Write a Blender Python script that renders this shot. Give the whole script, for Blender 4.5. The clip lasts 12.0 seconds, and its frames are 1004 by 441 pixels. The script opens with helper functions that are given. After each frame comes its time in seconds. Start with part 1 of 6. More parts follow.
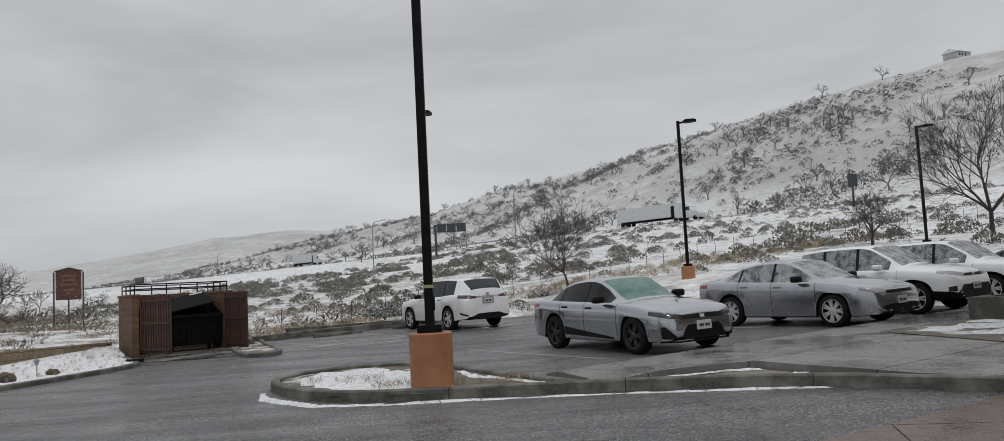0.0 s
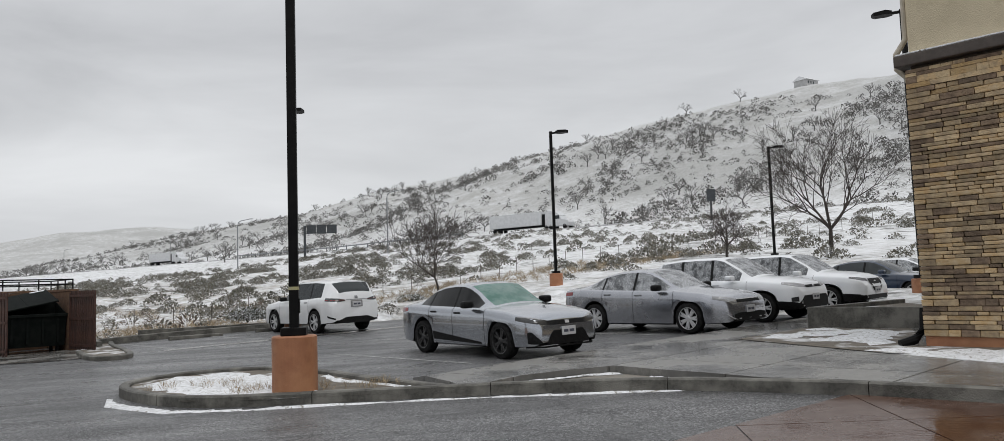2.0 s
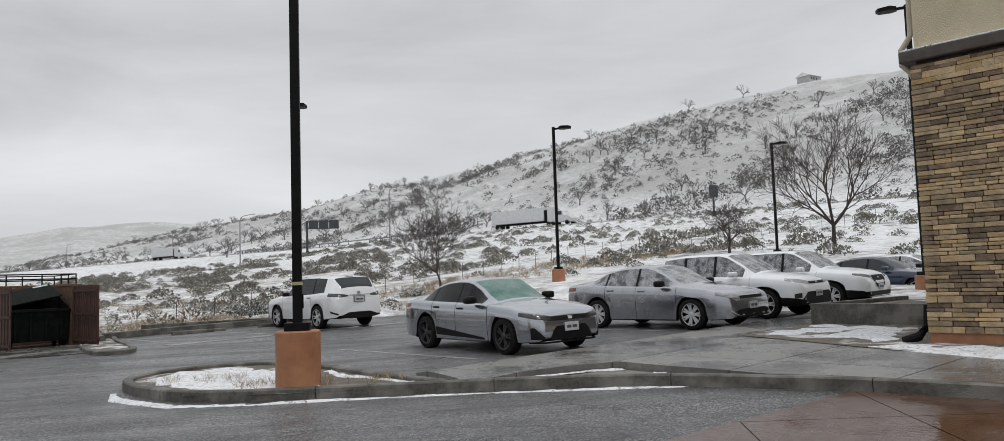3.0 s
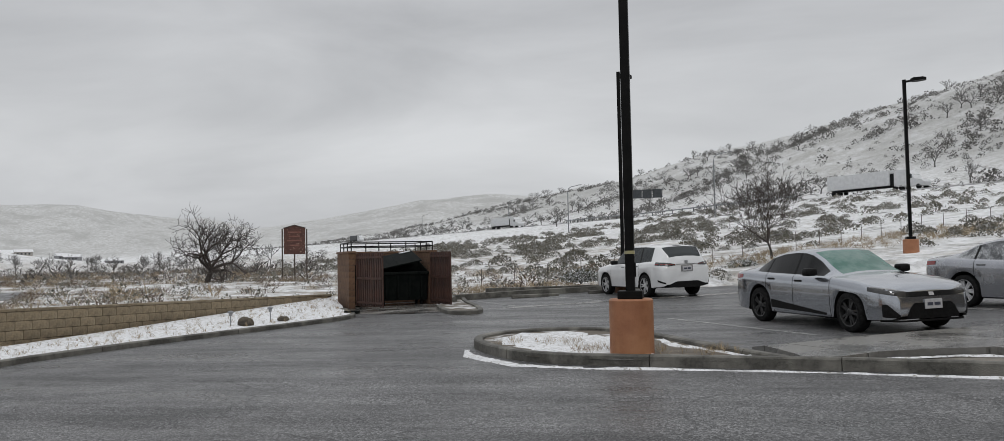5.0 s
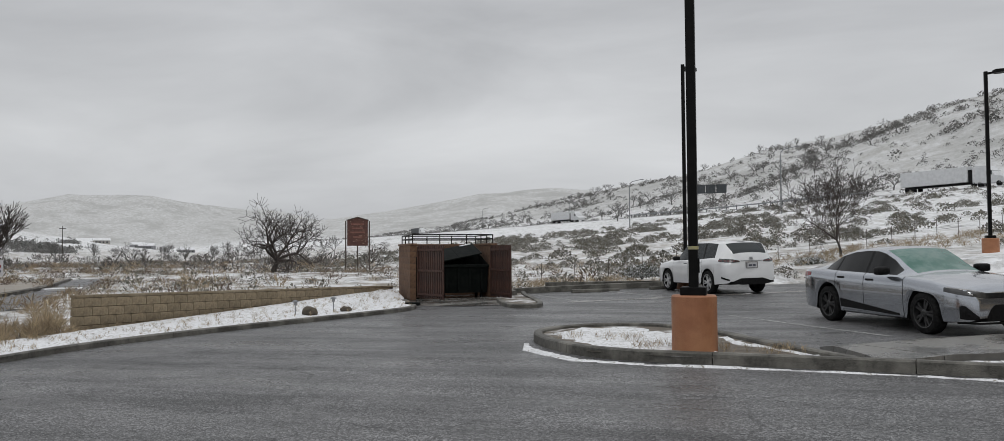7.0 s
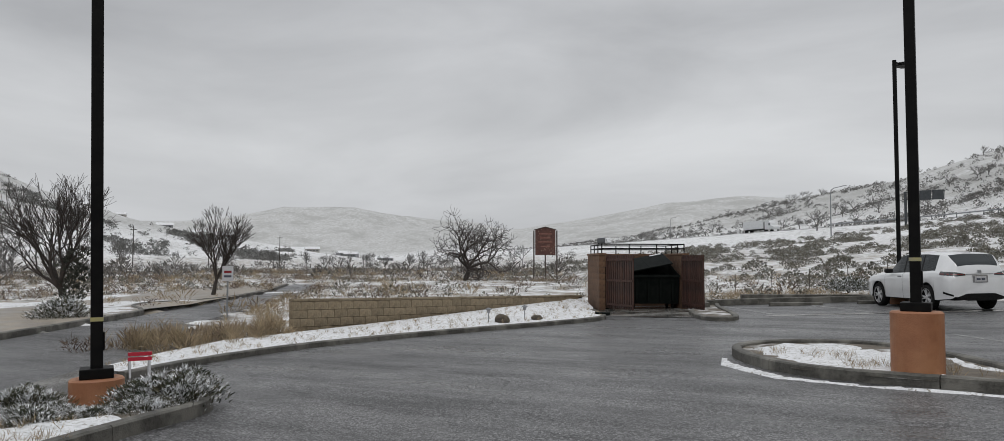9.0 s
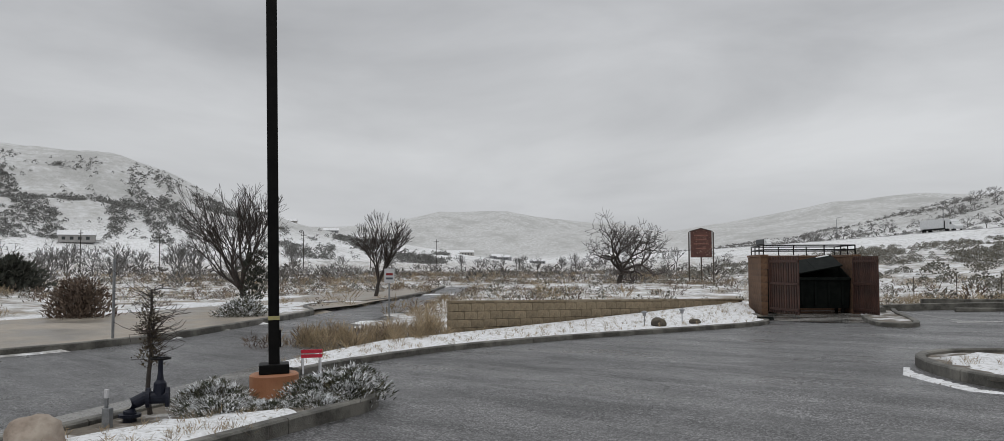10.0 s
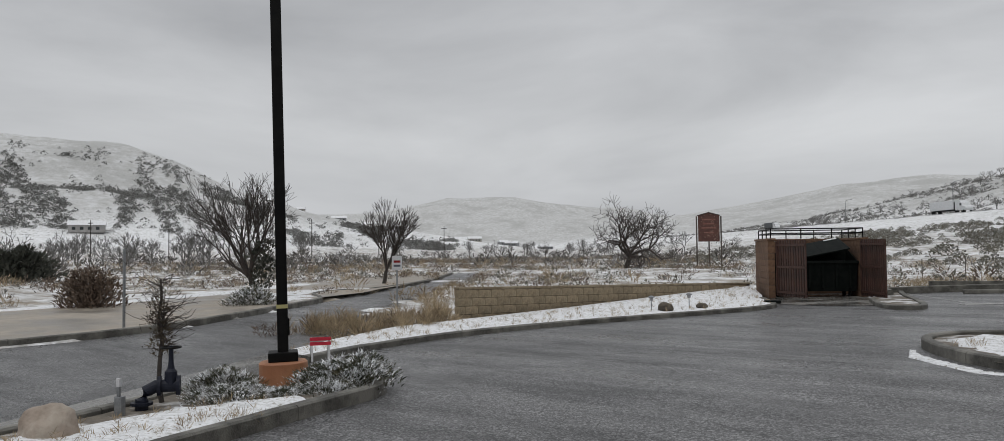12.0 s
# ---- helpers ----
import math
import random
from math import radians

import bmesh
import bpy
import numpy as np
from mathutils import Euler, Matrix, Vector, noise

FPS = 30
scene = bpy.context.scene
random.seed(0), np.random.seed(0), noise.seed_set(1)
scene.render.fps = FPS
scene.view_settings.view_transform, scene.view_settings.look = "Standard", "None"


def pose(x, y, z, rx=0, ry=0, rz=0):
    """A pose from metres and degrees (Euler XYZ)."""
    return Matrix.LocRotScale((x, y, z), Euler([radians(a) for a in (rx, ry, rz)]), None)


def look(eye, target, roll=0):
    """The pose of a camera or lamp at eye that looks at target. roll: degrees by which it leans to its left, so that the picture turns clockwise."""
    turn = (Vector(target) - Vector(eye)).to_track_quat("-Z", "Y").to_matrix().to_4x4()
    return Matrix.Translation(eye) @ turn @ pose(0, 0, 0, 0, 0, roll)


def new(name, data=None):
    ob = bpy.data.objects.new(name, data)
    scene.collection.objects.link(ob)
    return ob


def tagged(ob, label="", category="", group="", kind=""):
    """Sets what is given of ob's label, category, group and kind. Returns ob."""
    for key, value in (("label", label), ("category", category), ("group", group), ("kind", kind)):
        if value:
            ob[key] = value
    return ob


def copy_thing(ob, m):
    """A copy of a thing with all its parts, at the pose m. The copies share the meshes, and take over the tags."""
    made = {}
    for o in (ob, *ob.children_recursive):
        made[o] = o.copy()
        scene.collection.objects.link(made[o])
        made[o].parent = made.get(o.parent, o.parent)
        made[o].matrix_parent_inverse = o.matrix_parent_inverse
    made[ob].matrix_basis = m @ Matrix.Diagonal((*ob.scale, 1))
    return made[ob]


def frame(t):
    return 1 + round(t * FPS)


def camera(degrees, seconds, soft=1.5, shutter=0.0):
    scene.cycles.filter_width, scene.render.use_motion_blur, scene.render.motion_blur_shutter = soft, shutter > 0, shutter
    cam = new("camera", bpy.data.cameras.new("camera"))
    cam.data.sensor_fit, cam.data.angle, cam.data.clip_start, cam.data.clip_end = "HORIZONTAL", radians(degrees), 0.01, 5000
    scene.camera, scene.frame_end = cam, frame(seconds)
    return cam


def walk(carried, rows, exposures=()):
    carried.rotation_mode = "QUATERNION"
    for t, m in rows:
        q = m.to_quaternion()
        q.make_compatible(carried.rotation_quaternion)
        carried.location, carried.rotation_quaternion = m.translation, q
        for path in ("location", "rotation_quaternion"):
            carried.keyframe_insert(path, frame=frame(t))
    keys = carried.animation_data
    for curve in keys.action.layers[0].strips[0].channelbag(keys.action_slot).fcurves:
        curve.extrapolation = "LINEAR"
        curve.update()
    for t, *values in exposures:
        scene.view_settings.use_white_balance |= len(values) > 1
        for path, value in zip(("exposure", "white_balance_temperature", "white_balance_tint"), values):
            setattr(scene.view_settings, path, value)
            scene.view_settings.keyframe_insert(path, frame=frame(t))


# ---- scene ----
cam = camera(64.1, 12.0, soft=0.65)
# seconds, eye x y z, heading to the left, tilt up, roll (degrees)
ROWS = [
    (0, 0.000, -0.000, 1.507, 0.01, 4.63, -2.98),
    (0.5, 0.013, -0.076, 1.510, -3.54, 5.03, -3.45),
    (1, 0.025, -0.129, 1.512, -6.16, 4.60, -2.31),
    (1.5, 0.040, -0.093, 1.508, -8.18, 4.52, -1.75),
    (2, 0.026, -0.028, 1.500, -9.07, 4.58, -1.95),
    (2.5, 0.019, -0.026, 1.501, -9.11, 4.43, -1.70),
    (2.7, 0.015, -0.005, 1.499, -9.04, 4.39, -1.75),
    (4.3, -0.025, -0.084, 1.509, -2.07, 3.01, -1.12),
    (4.5, -0.036, -0.064, 1.511, 3.83, 2.80, -1.29),
    (5, -0.110, 0.075, 1.509, 13.95, 2.65, -1.11),
    (5.5, -0.111, 0.092, 1.499, 16.55, 2.53, -1.16),
    (6, -0.115, 0.098, 1.499, 17.02, 2.23, -0.82),
    (6.5, -0.125, 0.119, 1.503, 17.80, 2.21, -0.50),
    (8.5, -0.158, 0.112, 1.500, 22.63, 3.01, 0.33),
    (9, -0.253, 0.139, 1.502, 31.50, 2.99, 0.09),
    (9.5, -0.354, 0.187, 1.490, 41.05, 3.23, -0.00),
    (10, -0.355, 0.186, 1.486, 42.29, 3.19, -0.02),
    (10.5, -0.369, 0.198, 1.486, 43.01, 2.85, -0.27),
    (11, -0.363, 0.196, 1.487, 43.55, 2.49, -0.55),
    (11.5, -0.311, 0.172, 1.499, 43.48, 2.28, -0.44),
    (12, -0.302, 0.170, 1.497, 42.84, 2.19, -0.57),
]
walk(cam, [(t, pose(x, y, z, 0, 0, yaw) @ pose(0, 0, 0, 90 + tilt) @ pose(0, 0, 0, 0, 0, roll))
           for t, x, y, z, yaw, tilt, roll in ROWS],
     exposures=[(0, -0.12), (1.5, 0.10), (2.7, 0.16), (4.5, -0.02), (6.5, -0.06), (9, -0.06), (12, -0.12)])

# ---------------------------------------------------------------- light
world = bpy.data.worlds.new("overcast")
scene.world = world
world.use_nodes = True
wn, wl = world.node_tree.nodes, world.node_tree.links
wn.clear()


def wnode(kind, **kw):
    n = wn.new(kind)
    for k, v in kw.items():
        n.inputs[k].default_value = v
    return n


w_out = wn.new("ShaderNodeOutputWorld")
w_bg = wn.new("ShaderNodeBackground")
w_bg.inputs["Strength"].default_value = 1.0
sky = wn.new("ShaderNodeTexSky")
sky.sky_type = "NISHITA"
sky.sun_disc = False
sky.sun_elevation = radians(42)
sky.sun_rotation = radians(200)
w_sat = wnode("ShaderNodeHueSaturation", Saturation=0.12, Value=0.09)
w_geo = wn.new("ShaderNodeTexCoord")
w_sep = wn.new("ShaderNodeSeparateXYZ")
w_map = wn.new("ShaderNodeMapping")
w_map.inputs["Scale"].default_value = (1.1, 1.1, 4.2)
w_noise = wnode("ShaderNodeTexNoise", Scale=1.7, Detail=6.0, Roughness=0.52, Distortion=0.35)
w_ramp = wn.new("ShaderNodeValToRGB")
w_ramp.color_ramp.elements[0].position = 0.30
w_ramp.color_ramp.elements[0].color = (0.44, 0.452, 0.470, 1)
w_ramp.color_ramp.elements[1].position = 0.72
w_ramp.color_ramp.elements[1].color = (0.695, 0.71, 0.728, 1)
w_elev = wn.new("ShaderNodeValToRGB")
w_elev.color_ramp.elements[0].position = 0.0
w_elev.color_ramp.elements[0].color = (1.02, 1.02, 1.03, 1)
w_elev.color_ramp.elements[1].position = 1.0
w_elev.color_ramp.elements[1].color = (1.7, 1.7, 1.7, 1)
mid = w_elev.color_ramp.elements.new(0.13)
mid.color = (1.04, 1.04, 1.04, 1)
mid = w_elev.color_ramp.elements.new(0.30)
mid.color = (0.98, 0.98, 0.99, 1)
w_mul = wn.new("ShaderNodeMix")
w_mul.data_type, w_mul.blend_type = "RGBA", "MULTIPLY"
w_mul.inputs["Factor"].default_value = 1.0
w_mix = wn.new("ShaderNodeMix")
w_mix.data_type = "RGBA"
w_mix.inputs["Factor"].default_value = 0.12
wl.new(w_geo.outputs["Generated"], w_map.inputs["Vector"])
wl.new(w_map.outputs["Vector"], w_noise.inputs["Vector"])
wl.new(w_noise.outputs["Fac"], w_ramp.inputs["Fac"])
wl.new(w_geo.outputs["Generated"], w_sep.inputs["Vector"])
wl.new(w_sep.outputs["Z"], w_elev.inputs["Fac"])
wl.new(w_ramp.outputs["Color"], w_mul.inputs["A"])
wl.new(w_elev.outputs["Color"], w_mul.inputs["B"])
wl.new(sky.outputs["Color"], w_sat.inputs["Color"])
wl.new(w_mul.outputs["Result"], w_mix.inputs["A"])
wl.new(w_sat.outputs["Color"], w_mix.inputs["B"])
wl.new(w_mix.outputs["Result"], w_bg.inputs["Color"])
wl.new(w_bg.outputs["Background"], w_out.inputs["Surface"])

sun = new("sun", bpy.data.lights.new("sun", "SUN"))
sun.data.energy = 0.6
sun.data.angle = radians(25)
sun.data.color = (1.0, 0.97, 0.93)
sun.matrix_world = look((0, 0, 50), (-12, 25, 0))

# ---------------------------------------------------------------- materials


def material(name, base=(0.5, 0.5, 0.5), rough=0.6, metal=0.0, alt=None, scale=8.0, alt2=None, scale2=1.0, cut=(0.4, 0.6), cut2=(0.45, 0.62),
             bump=0.0, bump_scale=60.0, rough2=None, stretch=(1, 1, 1), vary=0.0, spec=0.5, coat=0.0, island=0.0):
    """A surface with two scales of variation in colour, roughness and relief."""
    m = bpy.data.materials.new(name)
    m.use_nodes = True
    n, l = m.node_tree.nodes, m.node_tree.links
    b = n["Principled BSDF"]
    b.inputs["Roughness"].default_value = rough
    b.inputs["Metallic"].default_value = metal
    b.inputs["Specular IOR Level"].default_value = spec
    b.inputs["Coat Weight"].default_value = coat
    geo = n.new("ShaderNodeNewGeometry")
    tc = n.new("ShaderNodeTexCoord")
    mp = n.new("ShaderNodeMapping")
    mp.inputs["Scale"].default_value = stretch
    l.new(tc.outputs["Object"], mp.inputs["Vector"])

    def noise_at(s, detail, lo, hi):
        t = n.new("ShaderNodeTexNoise")
        t.inputs["Scale"].default_value = s
        t.inputs["Detail"].default_value = detail
        t.inputs["Roughness"].default_value = 0.6
        l.new(mp.outputs["Vector"], t.inputs["Vector"])
        r = n.new("ShaderNodeMapRange")
        r.inputs["From Min"].default_value = lo
        r.inputs["From Max"].default_value = hi
        l.new(t.outputs["Fac"], r.inputs["Value"])
        return r.outputs["Result"]

    col = n.new("ShaderNodeRGB")
    col.outputs[0].default_value = (*base, 1)
    out = col.outputs[0]
    for c, s, k in ((alt, scale, cut), (alt2, scale2, cut2)):
        if c:
            f = noise_at(s, 5, *k)
            mx = n.new("ShaderNodeMix")
            mx.data_type = "RGBA"
            l.new(f, mx.inputs["Factor"])
            l.new(out, mx.inputs["A"])
            mx.inputs["B"].default_value = (*c, 1)
            out = mx.outputs["Result"]
            if rough2 is not None and c is alt2:
                rr = n.new("ShaderNodeMapRange")
                rr.inputs["To Min"].default_value = rough
                rr.inputs["To Max"].default_value = rough2
                l.new(f, rr.inputs["Value"])
                l.new(rr.outputs["Result"], b.inputs["Roughness"])
    if vary or island:
        hs = n.new("ShaderNodeHueSaturation")
        src = geo.outputs["Random Per Island"]
        if vary:
            oi = n.new("ShaderNodeObjectInfo")
            src = oi.outputs["Random"]
        rr = n.new("ShaderNodeMapRange")
        rr.inputs["To Min"].default_value = 1 - (vary or island)
        rr.inputs["To Max"].default_value = 1 + (vary or island)
        l.new(src, rr.inputs["Value"])
        l.new(rr.outputs["Result"], hs.inputs["Value"])
        l.new(out, hs.inputs["Color"])
        out = hs.outputs["Color"]
    l.new(out, b.inputs["Base Color"])
    if bump:
        t = n.new("ShaderNodeTexNoise")
        t.inputs["Scale"].default_value = bump_scale
        t.inputs["Detail"].default_value = 4
        l.new(mp.outputs["Vector"], t.inputs["Vector"])
        bp = n.new("ShaderNodeBump")
        bp.inputs["Strength"].default_value = min(1.0, bump)
        bp.inputs["Distance"].default_value = 0.02
        l.new(t.outputs["Fac"], bp.inputs["Height"])
        l.new(bp.outputs["Normal"], b.inputs["Normal"])
    return m


def glass(name, tint, rough=0.02, opacity=0.0):
    m = bpy.data.materials.new(name)
    m.use_nodes = True
    b = m.node_tree.nodes["Principled BSDF"]
    b.inputs["Base Color"].default_value = (*tint, 1)
    b.inputs["Roughness"].default_value = rough
    b.inputs["Transmission Weight"].default_value = 1 - opacity
    b.inputs["IOR"].default_value = 1.2
    return m


def terrain_material():
    """Thin snow over dry scrub: patches of bare brush and earth at three scales, with haze painted in as grey high up.
    """
    m = bpy.data.materials.new("snowy_scrub")
    m.use_nodes = True
    n, l = m.node_tree.nodes, m.node_tree.links
    b = n["Principled BSDF"]
    b.inputs["Roughness"].default_value = 0.85
    tc = n.new("ShaderNodeTexCoord")
    sep = n.new("ShaderNodeSeparateXYZ")
    l.new(tc.outputs["Object"], sep.inputs["Vector"])

    def tex(s, detail, lo, hi, rough=0.6):
        t = n.new("ShaderNodeTexNoise")
        t.inputs["Scale"].default_value = s
        t.inputs["Detail"].default_value = detail
        t.inputs["Roughness"].default_value = rough
        l.new(tc.outputs["Object"], t.inputs["Vector"])
        r = n.new("ShaderNodeMapRange")
        r.inputs["From Min"].default_value = lo
        r.inputs["From Max"].default_value = hi
        l.new(t.outputs["Fac"], r.inputs["Value"])
        return r.outputs["Result"]

    def mix(f, a, c):
        mx = n.new("ShaderNodeMix")
        mx.data_type = "RGBA"
        l.new(f, mx.inputs["Factor"])
        for sock, v in (("A", a), ("B", c)):
            if isinstance(v, tuple):
                mx.inputs[sock].default_value = (*v, 1)
            else:
                l.new(v, mx.inputs[sock])
        return mx.outputs["Result"]

    def times(a, c):
        mt = n.new("ShaderNodeMath")
        mt.operation = "MULTIPLY"
        l.new(a, mt.inputs[0])
        l.new(c, mt.inputs[1])
        return mt.outputs[0]

    low = n.new("ShaderNodeMapRange")
    low.inputs["From Min"].default_value = 5.5
    low.inputs["From Max"].default_value = 1.2
    l.new(sep.outputs["Z"], low.inputs["Value"])
    west = n.new("ShaderNodeMapRange")
    west.inputs["From Min"].default_value = 14.0
    west.inputs["From Max"].default_value = -6.0
    west.inputs["To Min"].default_value = 0.25
    l.new(sep.outputs["X"], west.inputs["Value"])
    snow = mix(tex(0.9, 7, 0.42, 0.70), (0.86, 0.87, 0.885), (0.62, 0.62, 0.61))
    earth = mix(tex(0.35, 8, 0.40, 0.62), (0.20, 0.17, 0.13), (0.11, 0.105, 0.085))
    small = tex(1.3, 10, 0.49, 0.60, 0.75)
    large = tex(0.035, 6, 0.40, 0.66)
    brush = tex(0.11, 10, 0.585, 0.66, 0.78)
    tan = mix(tex(0.22, 7, 0.35, 0.65), (0.33, 0.28, 0.215), (0.23, 0.205, 0.175))
    out = mix(times(small, large), snow, earth)
    out = mix(times(times(low.outputs["Result"], west.outputs["Result"]), tex(0.5, 9, 0.45, 0.60, 0.7)), out, tan)
    out = mix(tex(0.42, 9, 0.575, 0.65, 0.7), out, (0.20, 0.20, 0.19))
    out = mix(brush, out, (0.22, 0.22, 0.21))
    # high land: haze painted as flatter grey, together with grass through thinner snow
    high = n.new("ShaderNodeMapRange")
    high.inputs["From Min"].default_value = 12.0
    high.inputs["From Max"].default_value = 26.0
    high.inputs["To Max"].default_value = 0.8
    l.new(sep.outputs["Z"], high.inputs["Value"])
    thin = mix(tex(0.16, 9, 0.36, 0.64, 0.72), (0.62, 0.625, 0.63), (0.34, 0.335, 0.31))
    thin = mix(tex(0.014, 9, 0.48, 0.60, 0.75), thin, (0.35, 0.35, 0.335))
    out = mix(high.outputs["Result"], out, thin)
    l.new(out, b.inputs["Base Color"])
    bp = n.new("ShaderNodeBump")
    bp.inputs["Strength"].default_value = 0.5
    bp.inputs["Distance"].default_value = 0.12
    l.new(small, bp.inputs["Height"])
    l.new(bp.outputs["Normal"], b.inputs["Normal"])
    return m


M_TERRAIN = terrain_material()


def asphalt_material():
    """Wet worn asphalt: single stones of aggregate, raking tyre streaks, worn patches and hairline cracks."""
    m = bpy.data.materials.new("wet_asphalt")
    m.use_nodes = True
    n, l = m.node_tree.nodes, m.node_tree.links
    b = n["Principled BSDF"]
    tc = n.new("ShaderNodeTexCoord")

    def noise_at(scale, detail, lo, hi, to=(0.0, 1.0), stretch=None, turn=0.0):
        src = tc.outputs["Object"]
        if stretch:
            mp = n.new("ShaderNodeMapping")
            mp.inputs["Scale"].default_value = stretch
            mp.inputs["Rotation"].default_value = (0, 0, turn)
            l.new(src, mp.inputs["Vector"])
            src = mp.outputs["Vector"]
        t = n.new("ShaderNodeTexNoise")
        t.inputs["Scale"].default_value = scale
        t.inputs["Detail"].default_value = detail
        t.inputs["Roughness"].default_value = 0.65
        t.inputs["Distortion"].default_value = 0.3
        l.new(src, t.inputs["Vector"])
        return ranged(t.outputs["Fac"], lo, hi, *to)

    def ranged(v, lo, hi, a, c):
        r = n.new("ShaderNodeMapRange")
        for k, x in (("From Min", lo), ("From Max", hi), ("To Min", a), ("To Max", c)):
            r.inputs[k].default_value = x
        l.new(v, r.inputs["Value"])
        return r.outputs["Result"]

    def maths(op, a, c):
        t = n.new("ShaderNodeMath")
        t.operation = op
        for k, v in enumerate((a, c)):
            if isinstance(v, float):
                t.inputs[k].default_value = v
            else:
                l.new(v, t.inputs[k])
        return t.outputs[0]

    stone = n.new("ShaderNodeTexVoronoi")
    stone.inputs["Scale"].default_value = 62
    l.new(tc.outputs["Object"], stone.inputs["Vector"])
    sep = n.new("ShaderNodeSeparateColor")
    l.new(stone.outputs["Color"], sep.inputs["Color"])
    grain = ranged(maths("POWER", sep.outputs["Red"], 2.2), 0, 1, 0.030, 0.30)
    streak = noise_at(1.0, 6, 0.32, 0.68, (0.62, 1.30), (0.16, 1.5, 1), 0.35)
    worn = noise_at(0.42, 8, 0.35, 0.66, (0.66, 1.25))
    v = maths("MULTIPLY", maths("MULTIPLY", grain, streak), worn)
    cell = n.new("ShaderNodeTexVoronoi")
    cell.feature = "DISTANCE_TO_EDGE"
    cell.inputs["Scale"].default_value = 0.34
    warp = n.new("ShaderNodeVectorMath")
    warp.operation = "ADD"
    wob = n.new("ShaderNodeTexNoise")
    wob.inputs["Scale"].default_value = 1.4
    wob.inputs["Detail"].default_value = 5
    l.new(tc.outputs["Object"], wob.inputs["Vector"])
    l.new(tc.outputs["Object"], warp.inputs[0])
    l.new(wob.outputs["Color"], warp.inputs[1])
    l.new(warp.outputs["Vector"], cell.inputs["Vector"])
    crack = maths("MAXIMUM", ranged(cell.outputs["Distance"], 0.002, 0.008, 0.35, 1.0), noise_at(0.25, 3, 0.50, 0.56))
    v = maths("MULTIPLY", v, crack)
    rgb = n.new("ShaderNodeCombineColor")
    l.new(v, rgb.inputs["Red"])
    l.new(maths("MULTIPLY", v, 0.995), rgb.inputs["Green"])
    l.new(maths("MULTIPLY", v, 1.01), rgb.inputs["Blue"])
    l.new(rgb.outputs["Color"], b.inputs["Base Color"])
    wet = noise_at(0.55, 6, 0.40, 0.62, (0.50, 0.24), (0.5, 1.6, 1), 0.35)
    l.new(wet, b.inputs["Roughness"])
    bp = n.new("ShaderNodeBump")
    bp.inputs["Strength"].default_value = 0.75
    bp.inputs["Distance"].default_value = 0.008
    l.new(maths("SUBTRACT", sep.outputs["Green"], stone.outputs["Distance"]), bp.inputs["Height"])
    l.new(bp.outputs["Normal"], b.inputs["Normal"])
    return m


M_ASPHALT = asphalt_material()
M_CONCRETE = material("wet_concrete", (0.185, 0.178, 0.165), 0.34, alt=(0.24, 0.232, 0.215), scale=14, alt2=(0.115, 0.112, 0.106), scale2=0.8,
                      cut2=(0.42, 0.60), rough2=0.07, bump=0.12, bump_scale=120, vary=0.08)
M_KERB = material("weathered_kerb_concrete", (0.085, 0.081, 0.070), 0.6, alt=(0.042, 0.040, 0.034), scale=22, cut=(0.45, 0.7), alt2=(0.19, 0.182, 0.160), scale2=1.9, bump=0.5, bump_scale=60)
M_STAMPED = material("stamped_red_concrete", (0.088, 0.046, 0.031), 0.30, alt=(0.125, 0.078, 0.060), scale=5, alt2=(0.078, 0.028, 0.013), scale2=0.9, rough2=0.05, bump=0.12, bump_scale=16)
M_SNOW = material("thin_snow", (0.83, 0.84, 0.86), 0.75, alt=(0.60, 0.605, 0.61), scale=11, cut=(0.45, 0.66), alt2=(0.27, 0.25, 0.21), scale2=17.0, cut2=(0.57, 0.66), bump=1.0, bump_scale=32)
M_DIRT = material("damp_earth", (0.17, 0.145, 0.115), 0.8, alt=(0.11, 0.095, 0.075), scale=6, alt2=(0.62, 0.62, 0.62), scale2=1.3, cut2=(0.52, 0.62), bump=1.0, bump_scale=20)
M_PLANTER = material("damp_sandy_soil", (0.175, 0.155, 0.128), 0.7, alt=(0.12, 0.105, 0.085), scale=9, alt2=(0.23, 0.21, 0.18), scale2=1.5, bump=0.8, bump_scale=30)
M_TERRACOTTA = material("painted_orange_concrete", (0.36, 0.155, 0.075), 0.55, alt=(0.30, 0.125, 0.06), scale=5, alt2=(0.42, 0.20, 0.10), scale2=1.6, bump=0.3, bump_scale=80)
M_BLACK = material("black_painted_steel", (0.005, 0.005, 0.0052), 0.5, alt=(0.008, 0.0078, 0.0075), scale=6, spec=0.10)
M_STUCCO = material("cream_stucco", (0.60, 0.52, 0.37), 0.8, alt=(0.55, 0.475, 0.335), scale=3, bump=0.7, bump_scale=90)
M_TRIM = material("dark_brown_trim", (0.055, 0.042, 0.035), 0.5, alt=(0.075, 0.06, 0.05), scale=8, bump=0.2)
M_STONE = material("tan_ledgestone", (0.45, 0.315, 0.165), 0.7, alt=(0.25, 0.185, 0.12), scale=7, alt2=(0.43, 0.33, 0.20), scale2=3.0, bump=1.0, bump_scale=28, vary=0.42)
M_MORTAR = material("dark_mortar", (0.10, 0.08, 0.06), 0.9, alt=(0.07, 0.055, 0.04), scale=20, bump=0.4)
M_BLOCK = material("tan_split_block", (0.285, 0.225, 0.145), 0.85, alt=(0.19, 0.15, 0.098), scale=9, alt2=(0.33, 0.275, 0.19), scale2=2.0, bump=1.0, bump_scale=45, vary=0.14)
